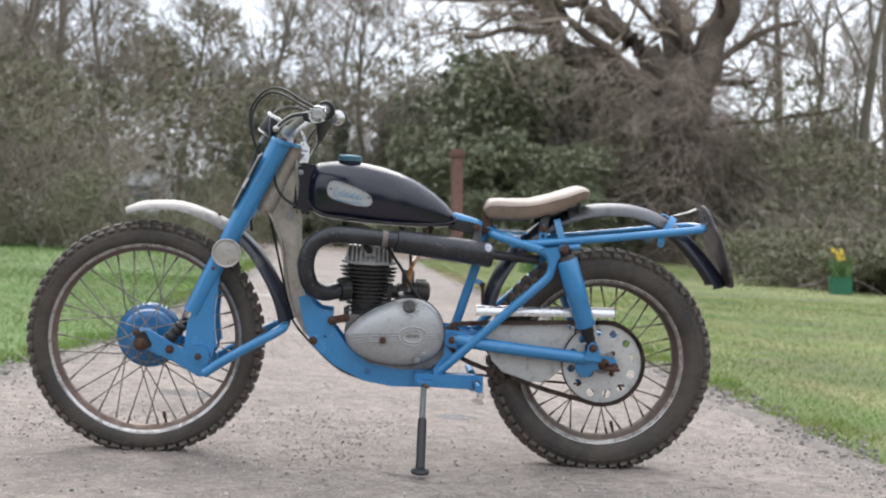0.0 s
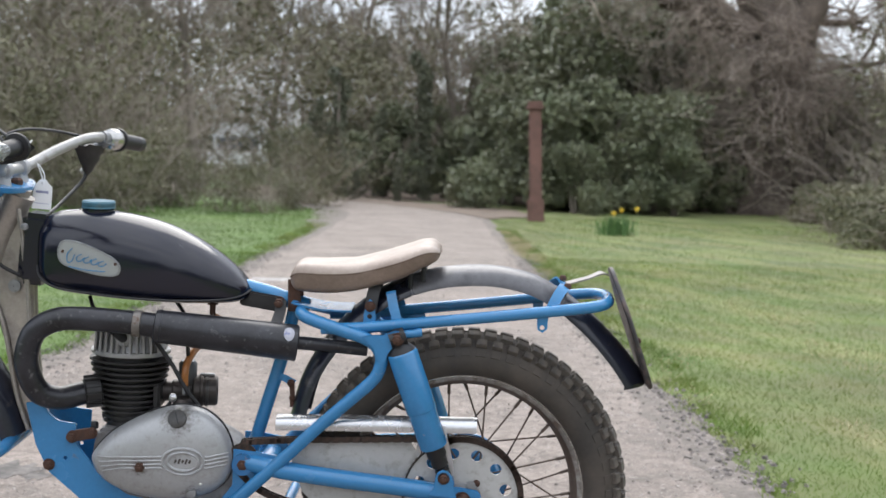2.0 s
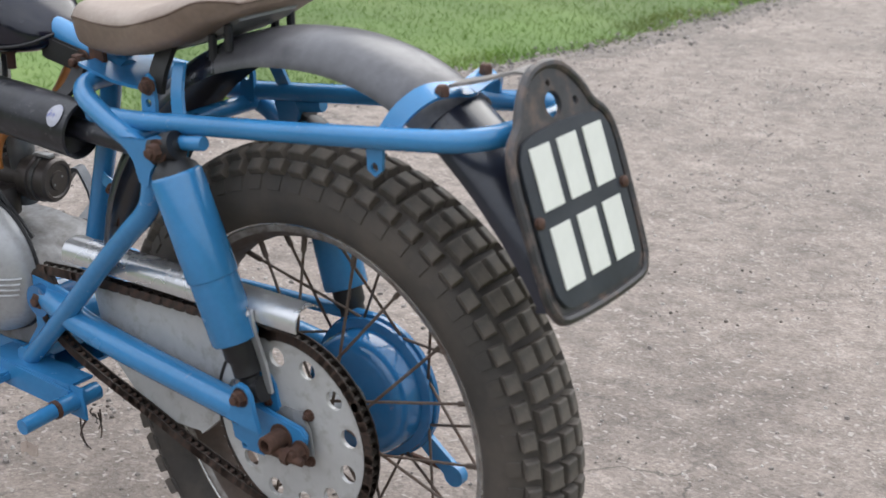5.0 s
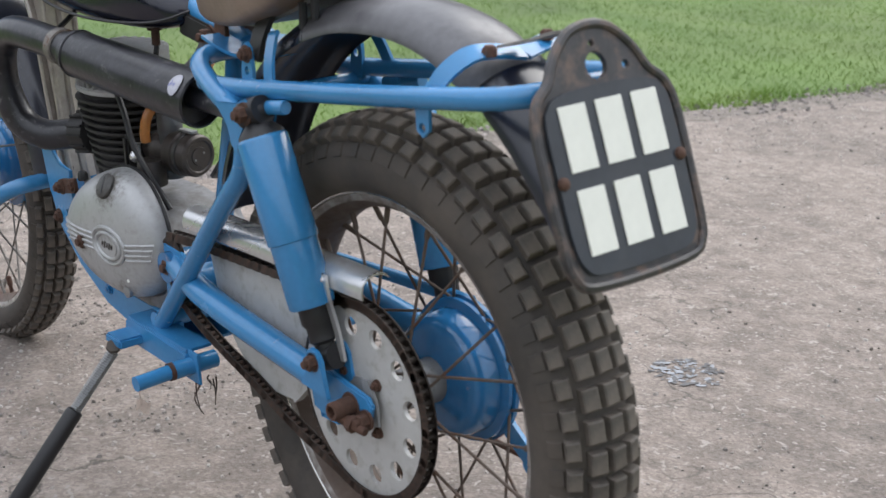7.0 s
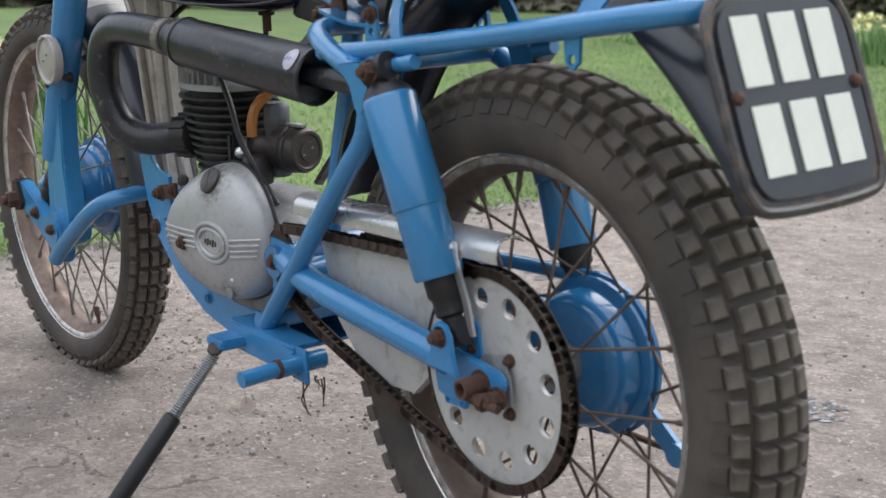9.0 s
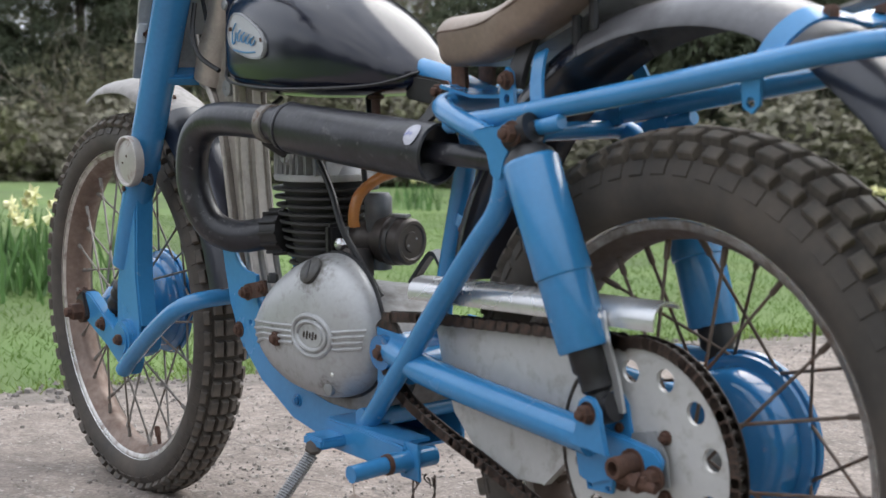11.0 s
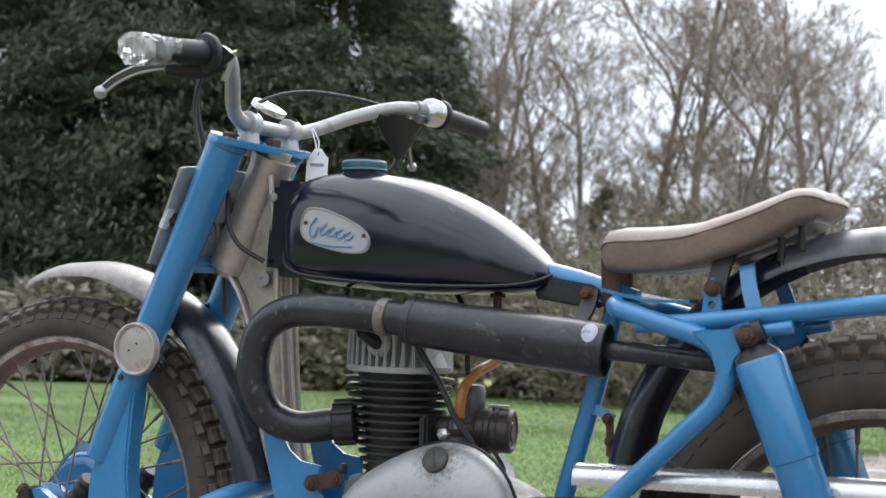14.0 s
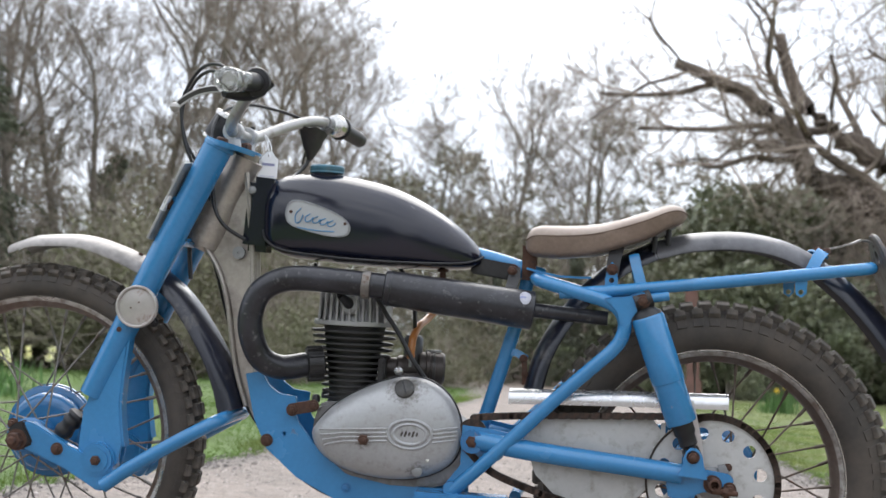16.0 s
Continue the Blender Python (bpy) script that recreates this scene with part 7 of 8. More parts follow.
LAUREL = leaf_material("glossy_evergreen_leaves", (0.125, 0.148, 0.08), 0.35, (0.23, 0.22, 0.135), 0.42, 0.4)
IVY = leaf_material("dark_ivy_leaves", (0.115, 0.125, 0.082), 0.3, (0.155, 0.155, 0.10), 0.35, 0.5)
YEW = leaf_material("dark_conifer_needles", (0.060, 0.076, 0.043), 0.3, (0.105, 0.105, 0.05), 0.35, 0.75)
FAR = leaf_material("far_brown_woods", (0.225, 0.195, 0.152), 0.3, (0.155, 0.165, 0.108), 0.45, 0.9)
BRAMBLE = leaf_material("olive_bramble_leaves", (0.15, 0.155, 0.085), 0.35, (0.2, 0.165, 0.11), 0.45, 0.7)

HEDGE = leaf_material("grey_brown_hedge_leaves", (0.19, 0.178, 0.13), 0.35, (0.25, 0.215, 0.165), 0.45, 0.7)


def limbs(rng, start, way, length, radius, depth, out, droop=0.0, split=(3, 5), bend=0.35, shrink=0.66, least=0.006, pts_n=5):
    """Grows a branch and its side branches; each is a list of (point, radius)."""
    p, d = Vector(start), Vector(way).normalized()
    line = [(p.copy(), radius)]
    end = radius * (0.55 if depth else 0.25)
    for i in range(pts_n):
        d = (d + Vector((rng.gauss(0, bend), rng.gauss(0, bend), rng.gauss(0, bend) - droop)) * 0.5).normalized()
        p = p + d * (length / pts_n)
        line.append((p.copy(), radius + (end - radius) * (i + 1) / pts_n))
    out.append((line, depth))
    if depth == 0:
        return
    for k in range(rng.randint(*split)):
        t = rng.uniform(0.3, 1.0)
        i = min(int(t * pts_n), pts_n - 1)
        q, r = line[i][0].lerp(line[i + 1][0], t * pts_n - i), line[i][1]
        side = Vector((rng.gauss(0, 1), rng.gauss(0, 1), rng.gauss(0.15, 0.8))).normalized()
        dd = (d * rng.uniform(0.6, 1.1) + side * 0.75 + Vector((0, 0, 0.12))).normalized()
        limbs(rng, q, dd, length * rng.uniform(0.5, 0.85) * shrink * 1.15, max(least, r * rng.uniform(0.4, 0.62)), depth - 1, out, droop, split, bend, shrink, least, max(1, pts_n - 1))


def limb_mesh(branches, sides_of):
    verts, faces = [], []
    for line, depth in branches:
        s = sides_of(depth)
        n = len(line)
        base = len(verts)
        for i, (q, r) in enumerate(line):
            d = (line[min(i + 1, n - 1)][0] - line[max(i - 1, 0)][0]).normalized()
            u = d.orthogonal().normalized()
            v = d.cross(u)
            for k in range(s):
                a = 2 * math.pi * k / s
                verts.append(q + (u * math.cos(a) + v * math.sin(a)) * r)
        for i in range(n - 1):
            for k in range(s):
                faces.append((base + i * s + k, base + i * s + (k + 1) % s, base + (i + 1) * s + (k + 1) % s, base + (i + 1) * s + k))
    return verts, faces


def leaf_cloud(seed, blobs, count, size, stretch=1.0, hang=0.0):
    """Small pointed leaves scattered over uneven blobs (x, y, z, rx, ry, rz)."""
    g = np.random.default_rng(seed)
    vol = np.array([b[3] * b[4] + b[4] * b[5] + b[3] * b[5] for b in blobs])
    pick = g.choice(len(blobs), count, p=vol / vol.sum())
    b = np.array(blobs)[pick]
    d = g.normal(size=(count, 3))
    d /= np.linalg.norm(d, axis=1)[:, None]
    rad = g.uniform(0.55, 1.0, count) ** 0.5 * (0.85 + 0.3 * np.sin(d[:, 0] * 9 + b[:, 0] * 5) * np.cos(d[:, 2] * 8 + b[:, 1] * 3))
    c = b[:, :3] + d * b[:, 3:] * rad[:, None]
    a = g.normal(size=(count, 3)) + d * 0.5
    a[:, 2] -= hang
    a /= np.linalg.norm(a, axis=1)[:, None]
    s = np.cross(a, g.normal(size=(count, 3)))
    s /= np.linalg.norm(s, axis=1)[:, None]
    sz = size * g.uniform(0.6, 1.35, count)[:, None]
    v = np.stack([c + s * sz * 0.62 - a * sz * stretch * 0.6, c + a * sz * stretch * 1.2, c - s * sz * 0.62 - a * sz * stretch * 0.5], 1).reshape(-1, 3)
    f = np.arange(count * 3).reshape(-1, 3)
    return v.tolist(), f.tolist()


def plant(name, label, category, group, trunk=None, crown=None, crown_mat=None, trunk_mat=None, extra=None):
    ob = tagged(new(name), label, category, group)
    for stem in (trunk if isinstance(trunk, list) else [trunk] if trunk else []):
        part("stem" if isinstance(trunk, list) else "trunk", stem, trunk_mat or BARK, ob, "", 60)
    if crown:
        part("crown", crown, crown_mat, ob, "", 0)
    if extra:
        part(extra[0], extra[1], extra[2], ob, "", 0)
    return ob


def bare_tree(seed, tall, spread=0.55, depth=5, lean=0.0, split=(3, 5)):
    rng = random.Random(seed)
    out = []
    trunk = []
    p, d = Vector((0, 0, -0.2)), Vector((lean, 0, 1))
    r0 = tall * 0.0135
    line = [(p.copy(), r0 * 1.35)]
    for i in range(9):
        d = (d + Vector((rng.gauss(0, 0.06), rng.gauss(0, 0.06), 0.1))).normalized()
        p = p + d * tall * 0.085
        line.append((p.copy(), r0 * (1 - 0.085 * i)))
        if i > 1:
            for k in range(2):
                side = Vector((rng.gauss(0, 1), rng.gauss(0, 1), rng.uniform(0.2, 1.1))).normalized()
                limbs(rng, p, side + Vector((0, 0, spread)), tall * rng.uniform(0.17, 0.33), r0 * rng.uniform(0.14, 0.36), depth - 1, out, -0.02, split, 0.24, 0.70, 0.009, 4)
    trunk.append((line, 9))
    big = trunk + [b for b in out if b[1] >= depth - 1]
    small = [b for b in out if b[1] < depth - 1]
    return limb_mesh(big, lambda q: 10 if q == 9 else 6), limb_mesh(small, lambda q: 3)


def thicket(seed, wide, tall, count):
    """Tangled bare stems arching out of the ground."""
    rng = random.Random(seed)
    out = []
    for i in range(count):
        p = Vector((rng.uniform(-0.5, 0.5) * wide, rng.gauss(0, wide * 0.22), -0.1))
        d = Vector((rng.gauss(0, 0.55), rng.gauss(0, 0.45), 1))
        limbs(rng, p, d, tall * rng.uniform(0.35, 0.75), rng.uniform(0.008, 0.022), 2, out, rng.uniform(-0.05, 0.12), (4, 5), 0.5, 0.72, 0.0042, 4)
    return limb_mesh(out, lambda q: 3)


def put(kinds, spots, seed):
    """Copies of the given plants at (x, y, size), turned and leaning at random."""
    rng = random.Random(seed)
    used = set()
    for i, (x, y, size, *which) in enumerate(spots):
        ob = kinds[which[0] if which else i % len(kinds)]
        m = Matrix.Translation((x, y, height(x, y))) @ Matrix.Rotation(rng.uniform(0, 6.28), 4, "Z") @ Matrix.Diagonal((size * rng.uniform(0.9, 1.1), size * rng.uniform(0.9, 1.1), size, 1))
        if ob.name not in used:
            used.add(ob.name)
            ob.matrix_basis = m
        else:
            copy_thing(ob, m)


def polar(az, dist):
    """A spot by its bearing from +y (to +x) and its distance from the bike's near side."""
    return 0.3 + dist * math.sin(radians(az)), -2.5 + dist * math.cos(radians(az))


rng = random.Random(11)
# tall bare trees
trees = []
for s, (h, d) in enumerate(((13, 5), (12, 5), (14, 5))):
    t, c = bare_tree(20 + s, h, 0.7, d, 0, (3, 5))
    trees.append(plant("bare_tree", "tall bare deciduous tree with fine grey-brown twigs", "tree", "bare trees beyond the lawn", t, c, TWIG))
spots = [(*polar(a, d), s) for a, d, s in ((-25.5, 44, 1.05), (-22.5, 41, 0.95), (-20, 43, 1.0), (-17.5, 40, 1.1), (-15.0, 42, 1.05), (-13.8, 44, 1.0), (-56, 40, 0.85), (-51, 38, 1.05), (-62, 42, 0.9), (-24.6, 36, 0.85), (-21.3, 37, 0.9), (-53.5, 43, 1.0), (-47.5, 39, 0.95), (-58.5, 45, 1.0), (0.5, 40, 0.6), (18, 40, 0.95), (22, 42, 1.0), (-16, 32, 0.62), (-23.8, 33, 0.6), (-67, 40, 0.8), (-48.5, 43, 1.0), (-10.6, 39, 0.75), (-7.8, 52, 0.95), (-4.2, 54, 0.9), (-1.2, 53, 0.85), (19.2, 36, 0.85), (21.0, 33.5, 0.8))]
put(trees, spots, 3)


# big oak: fluted trunk, crooked limbs, fine crown and a skirt of twigs round the trunk
def fluted(rng, rings, sides=30):
    """An upright trunk of (z, radius, x, y) rings with buttressed, lumpy sides."""
    verts = []
    for z, r, x, y in rings:
        for k in range(sides):
            a = 2 * math.pi * k / sides
            f = 1 + 0.17 * math.sin(5 * a + 0.35 * z) * max(0.35, 1 - z / 5) + 0.05 * math.sin(13 * a + 0.8 * z) + 0.16 * noise.noise((math.cos(a) * 1.6, math.sin(a) * 1.6, z * 0.55)) + 0.07 * noise.noise((math.cos(a) * 5, math.sin(a) * 5, z * 1.4))
            verts.append((x + r * f * math.cos(a), y + r * f * math.sin(a), z))
    n = sides
    faces = [(j * n + k, j * n + (k + 1) % n, (j + 1) * n + (k + 1) % n, (j + 1) * n + k) for j in range(len(rings) - 1) for k in range(n)]
    return verts, faces


out, orng = [], random.Random(7)
stem = joined(fluted(orng, [(-0.4, 0.72, -0.75, 0), (0.1, 0.52, -0.66, 0), (0.7, 0.42, -0.56, 0), (1.6, 0.40, -0.42, 0), (2.6, 0.44, -0.25, 0), (3.6, 0.40, -0.1, 0)], 22),
              fluted(orng, [(-0.4, 0.60, -0.02, 0.1), (0.1, 0.46, -0.02, 0.1), (0.7, 0.40, 0.0, 0.1), (1.6, 0.40, 0.02, 0.08), (2.6, 0.46, 0.05, 0.05), (3.6, 0.5, 0.1, 0)], 22),
              fluted(orng, [(-0.4, 0.74, 0.92, -0.1), (0.1, 0.54, 0.86, -0.1), (0.7, 0.46, 0.78, -0.08), (1.6, 0.46, 0.62, -0.05), (2.6, 0.50, 0.42, 0), (3.6, 0.44, 0.3, 0)], 22),
              fluted(orng, [(1.3, 0.50, 0.12, 0.05), (2.2, 0.68, 0.12, 0.05), (3.0, 0.80, 0.12, 0.05), (3.7, 0.80, 0.12, 0.05), (4.4, 0.72, 0.14, 0.05), (5.0, 0.46, 0.16, 0), (5.5, 0.15, 0.2, 0)]))


def bough(points, r0, r1, shoots, long):
    """A thick crooked limb through the given points, with side branches along it."""
    pts = [Vector(p) for p in points]
    line = []
    for i in range(len(pts) - 1):
        for k in range(4):
            u = (i + k / 4) / (len(pts) - 1)
            line.append((pts[i].lerp(pts[i + 1], k / 4) + Vector((orng.gauss(0, 0.05), orng.gauss(0, 0.05), orng.gauss(0, 0.05))), r0 + (r1 - r0) * u))
    line.append((pts[-1], r1))
    out.append((line, 4))
    for k in range(shoots):
        i = orng.randint(3, len(line) - 2)
        d = (line[i + 1][0] - line[i][0]).normalized()
        limbs(orng, line[i][0], d * 0.7 + Vector((orng.gauss(0, 0.7), orng.gauss(0, 0.7), orng.gauss(0.25, 0.6))), long * orng.uniform(0.6, 1.2), line[i][1] * orng.uniform(0.25, 0.5), 3, out, 0.0, (4, 6), 0.46, 0.68, 0.008, 6)


bough([(-0.1, 0, 3.6), (-0.9, -0.1, 4.6), (-1.95, -0.2, 5.1), (-3.15, -0.3, 5.5), (-3.5, -0.4, 6.5), (-4.6, -0.5, 7.6), (-6.2, -0.6, 8.3)], 0.46, 0.13, 9, 3.2)
bough([(0.0, 0, 4.2), (-0.55, 0.1, 5.2), (-1.4, 0.2, 6.0), (-2.2, 0.2, 6.5), (-3.2, 0.4, 7.6), (-3.6, 0.5, 9.2)], 0.44, 0.14, 7, 3.0)
bough([(0.3, 0, 4.0), (0.75, 0, 5.2), (1.3, 0, 6.5), (1.6, -0.2, 8.0), (1.3, -0.3, 9.6), (1.7, -0.3, 11.2)], 0.50, 0.15, 7, 3.0)
bough([(0.1, 0.1, 4.6), (-0.1, 0.2, 5.8), (-0.15, 0.3, 7.0), (0.2, 0.3, 8.6), (-0.2, 0.3, 10.4)], 0.30, 0.12, 6, 2.6)
bough([(0.3, 0.3, 4.2), (0.5, 1.2, 5.2), (0.2, 2.4, 6.6), (0.6, 3.4, 8.4)], 0.28, 0.1, 5, 2.6)
bough([(-3.3, -0.35, 6.0), (-4.4, -0.6, 6.2), (-5.6, -0.8, 5.9), (-6.8, -0.9, 5.6)], 0.06, 0.02, 3, 1.5)
for start, way, ln, r in (((0.7, -0.2, 3.4), (0.95, -0.2, 0.12), 3.6, 0.08), ((0.8, 0.0, 2.9), (0.95, 0.1, -0.05), 3.2, 0.07), ((1.4, 0, 7.0), (0.9, -0.1, 0.3), 3.4, 0.11)):
    limbs(orng, start, way, ln, r, 3, out, 0.0, (3, 5), 0.46, 0.68, 0.008, 7)
skirt = []
for i in range(360):
    z, a = 1.7 + 3.0 * orng.random() ** 0.8, orng.uniform(0, 6.28)
    p = Vector((0.1 + 0.66 * math.cos(a), 0.66 * math.sin(a), z))
    limbs(orng, p, (math.cos(a), math.sin(a), orng.uniform(-0.5, 0.5)), orng.uniform(0.7, 2.1), 0.013, 2, skirt, orng.uniform(0.08, 0.3), (2, 4), 0.35, 0.72, 0.006, 4)
for i in range(150):
    u = orng.random()
    p = Vector((-0.4 - 4.2 * u, -0.2 - 0.9 * u, 4.0 + 3.2 * u + orng.gauss(0, 0.3)))
    limbs(orng, p, (orng.gauss(-0.3, 0.6), orng.gauss(-0.2, 0.6), orng.uniform(-0.7, 0.4)), orng.uniform(0.9, 2.2), 0.012, 2, skirt, orng.uniform(0.08, 0.3), (2, 4), 0.35, 0.72, 0.006, 4)
oak = plant("oak_tree", "huge old bare oak with a gnarled fluted trunk skirted in twigs", "tree", "", joined(stem, limb_mesh([b for b in out if b[1] >= 3], lambda q: 7)), limb_mesh([b for b in out if b[1] < 3], lambda q: 3), OAK_TWIG, OAK,
            ("twig_skirt", limb_mesh(skirt, lambda q: 3), OAK_TWIG))
oak.matrix_basis = Matrix.Translation((8.35, 31.0, height(8.35, 31.0)))
# thickets of bare stems, with sparse olive leaves
ths = []
for s in range(2):
    ths.append(plant("thicket", "tangled bare brown thicket with sparse olive leaves", "bush", "thickets along the lane", None, thicket(40 + s, 2.6, 3.2, 30), TWIG, None,
                     ("leaves", leaf_cloud(50 + s, [(rng.uniform(-1.2, 1.2), rng.gauss(0, 0.5), rng.uniform(0.2, 1.9), 0.75, 0.7, 0.7) for _ in range(11)], 4600, 0.026, 2.6), BRAMBLE)))
spots = []
for a, d, s in ((-16.0, 24, 1.15), (-14.6, 22.5, 0.7), (-18, 25, 1.15), (-15.6, 28, 1.35), (-17, 31, 1.7), (-20, 26, 1.0), (-20, 30, 1.4), (-13.6, 30, 1.2), (-12.8, 25, 0.75), (-14.6, 34, 1.5), (-19, 35, 1.6), (-22, 28, 0.9), (9.5, 35, 1.4), (12.5, 38, 1.8), (18.6, 34, 1.0), (20.2, 30, 1.05), (20.8, 31, 1.25), (22.8, 29, 1.1), (11.0, 38.0, 1.5),
                (15.3, 37, 1.6), (19, 35, 1.7), (25, 30, 1.3), (-24, 30, 0.9), (-22, 32, 1.1), (-27.5, 30, 0.85), (-48, 30, 1.1), (-53, 31, 1.3), (-57, 30, 1.1), (-62, 31, 1.2), (-66, 31, 1.0), (17.5, 35, 1.2), (-3.6, 41, 1.3), (-1.5, 42, 1.6), (2.5, 41, 1.7), (7, 41, 1.8), (-5.5, 68, 2.4), (-4.6, 46, 2.2), (-2.4, 45, 1.9), (-9.5, 72, 2.6), (-12.0, 70, 2.8), (-14.3, 41, 2.2), (0.3, 45, 2.0), (-8.3, 23.2, 0.4), (-6.5, 25.2, 0.55), (-6.0, 27.8, 0.6), (-12, 25, 0.6), (-55.5, 38, 2.3)):
    spots.append((*polar(a, d), s))
put(ths, spots, 5)
# low brambles along the lawn between the oak and the planter
brs = []
for s in range(2):
    stems, g_ = [], random.Random(140 + s)
    for i in range(26):
        limbs(g_, (g_.gauss(0, 0.5), g_.gauss(0, 0.35), -0.05), (g_.gauss(0, 0.8), g_.gauss(0, 0.6), 1), g_.uniform(0.6, 1.3), 0.007, 1, stems, 0.35, (2, 4), 0.4, 0.7, 0.004, 5)
    blobs = [(g_.gauss(0, 0.55), g_.gauss(0, 0.35), g_.uniform(0.12, 0.5), g_.uniform(0.22, 0.4), g_.uniform(0.2, 0.35), g_.uniform(0.12, 0.24)) for _ in range(20)]
    brs.append(plant("bramble_mound", "low grey-green bramble mound with arching bare stems", "bush", "brambles at the lawn's edge", None, leaf_cloud(150 + s, blobs, 9000, 0.024, 1.3, 0.2), BRAMBLE, None, ("tangle", limb_mesh(stems, lambda q: 3), TWIG)))
put(brs, [(7.1, 16.3, 1.05), (7.9, 15.8, 1.15), (8.9, 15.3, 1.25), (7.4, 18.0, 1.1), (8.4, 17.4, 1.3), (7.9, 19.8, 1.2), (9.4, 18.6, 1.5), (8.4, 22.0, 1.2), (9.5, 22.4, 1.5), (9.0, 25.2, 1.2), (10.1, 26.4, 1.5), (10.0, 29.2, 1.2), (10.8, 20.0, 1.7), (11.4, 24.0, 1.8)], 15)
# glossy evergreen shrubs
shr = []
for s in range(2):
    blobs = [(rng.gauss(0, 0.75), rng.gauss(0, 0.5), rng.uniform(0.4, 2.5), rng.uniform(0.4, 0.9), rng.uniform(0.4, 0.8), rng.uniform(0.35, 0.7)) for _ in range(15)]
    shr.append(plant("evergreen_shrub", "dense glossy evergreen shrub, dark inside", "shrub", "evergreens behind the pillar", [limb_mesh([([(Vector((0.15 * k, 0.1 * k, -0.1)), 0.09), (Vector((0.3 * k, 0.15, 1.2)), 0.06), (Vector((0.5 * k, 0.1, 2.2)), 0.03)], 3)], lambda q: 6) for k in (-1, 0.2, 1)],
                     leaf_cloud(60 + s, blobs, 24000, 0.052, 1.1, 0.3), LAUREL))
spots = [(*polar(a, d), s) for a, d, s in ((2.4, 33.5, 0.8), (4.2, 31, 1.0), (6.2, 31, 1.25), (8.2, 32, 1.1), (10.2, 38, 1.5), (3.6, 36, 1.35), (5.6, 37, 1.8), (7.8, 37, 2.05), (10.0, 37, 1.7), (5.4, 29.5, 0.6), (0.2, 36, 0.9), (-23.5, 34, 0.9), (-17.5, 35, 0.95), (-5.6, 37, 0.75), (-3, 36, 1.05), (-13.5, 36, 0.9), (9.4, 30.5, 0.75), (14.8, 37, 1.5), (21, 37, 1.6), (-48.5, 34, 1.3), (-52, 33, 1.3), (-56, 33, 1.2), (-61, 32, 1.1), (-5.0, 45, 0.8), (-4.0, 42, 0.9), (-1.0, 42, 1.1), (1.6, 43, 1.6), (3.6, 43, 1.9), (5.2, 42, 2.25), (7.2, 43, 2.5), (9.2, 42, 2.2))]
put(shr, spots, 6)
# ivy-clad stems
ivs = []
for s in range(2):
    blobs = []
    for z in range(16):
        w = (0.30 + 0.22 * rng.random()) * (1 - 0.022 * z)
        blobs.append((rng.gauss(0, 0.2), rng.gauss(0, 0.2), z * 0.36 + 0.2, w, w, rng.uniform(0.3, 0.6)))
    ivs.append(plant("ivy_tree", "slender tree wrapped in dark ivy", "tree", "ivy-clad trees at the bend", limb_mesh([([(Vector((0, 0, -0.2)), 0.13), (Vector((0.1, 0, 3)), 0.1), (Vector((0, 0.1, 5.6)), 0.04)], 3)], lambda q: 8), leaf_cloud(70 + s, blobs, 6000, 0.085, 1.0, 0.5), IVY))
spots = [(*polar(a, d), s) for a, d, s in ((-5.6, 33.5, 0.42), (-4.7, 34, 0.55), (-3.0, 35, 0.95), (-1.3, 34, 1.15), (-0.3, 36, 0.8), (-20.5, 38, 1.75), (-23.2, 40, 1.6), (-4.0, 32.5, 0.4), (-2.2, 32.2, 0.45), (-17.8, 37, 0.9), (0.9, 34, 0.7), (-14.6, 35, 0.8))]
put(ivs, spots, 8)


# dark conifers: tiers of drooping boughs set with narrow sprays
def conifer(seed, tall, wide, boughs, sprays):
    g = np.random.default_rng(seed)
    z0 = tall * (0.04 + 0.94 * g.uniform(0, 1, boughs) ** 1.15)
    az = g.uniform(0, 6.283, boughs)
    reach = np.minimum(wide, (tall * 1.03 - z0) * 0.36) * g.uniform(0.55, 1.12, boughs)
    pick = g.integers(0, boughs, sprays)
    u = g.uniform(0.12, 1.0, sprays) ** 0.7
    ca, sa, r = np.cos(az[pick]), np.sin(az[pick]), reach[pick] * u
    swing = g.normal(0, 0.16, sprays) * (0.4 + r)
    c = np.stack([ca * r - sa * swing, sa * r + ca * swing, z0[pick] + 0.16 * r - 0.13 * r * r + g.normal(0, 0.10, sprays)], 1)
    d = np.stack([ca, sa, -0.55 + 0 * ca], 1) + g.normal(0, 0.45, (sprays, 3))
    d /= np.linalg.norm(d, axis=1)[:, None]
    s = np.cross(d, g.normal(size=(sprays, 3)))
    s /= np.linalg.norm(s, axis=1)[:, None]
    k = g.uniform(0.6, 1.4, sprays)[:, None]
    v = np.stack([c - d * 0.05 * k + s * 0.020 * k, c + d * 0.11 * k, c - d * 0.05 * k - s * 0.020 * k], 1).reshape(-1, 3)
    return v.tolist(), np.arange(sprays * 3).reshape(-1, 3).tolist()


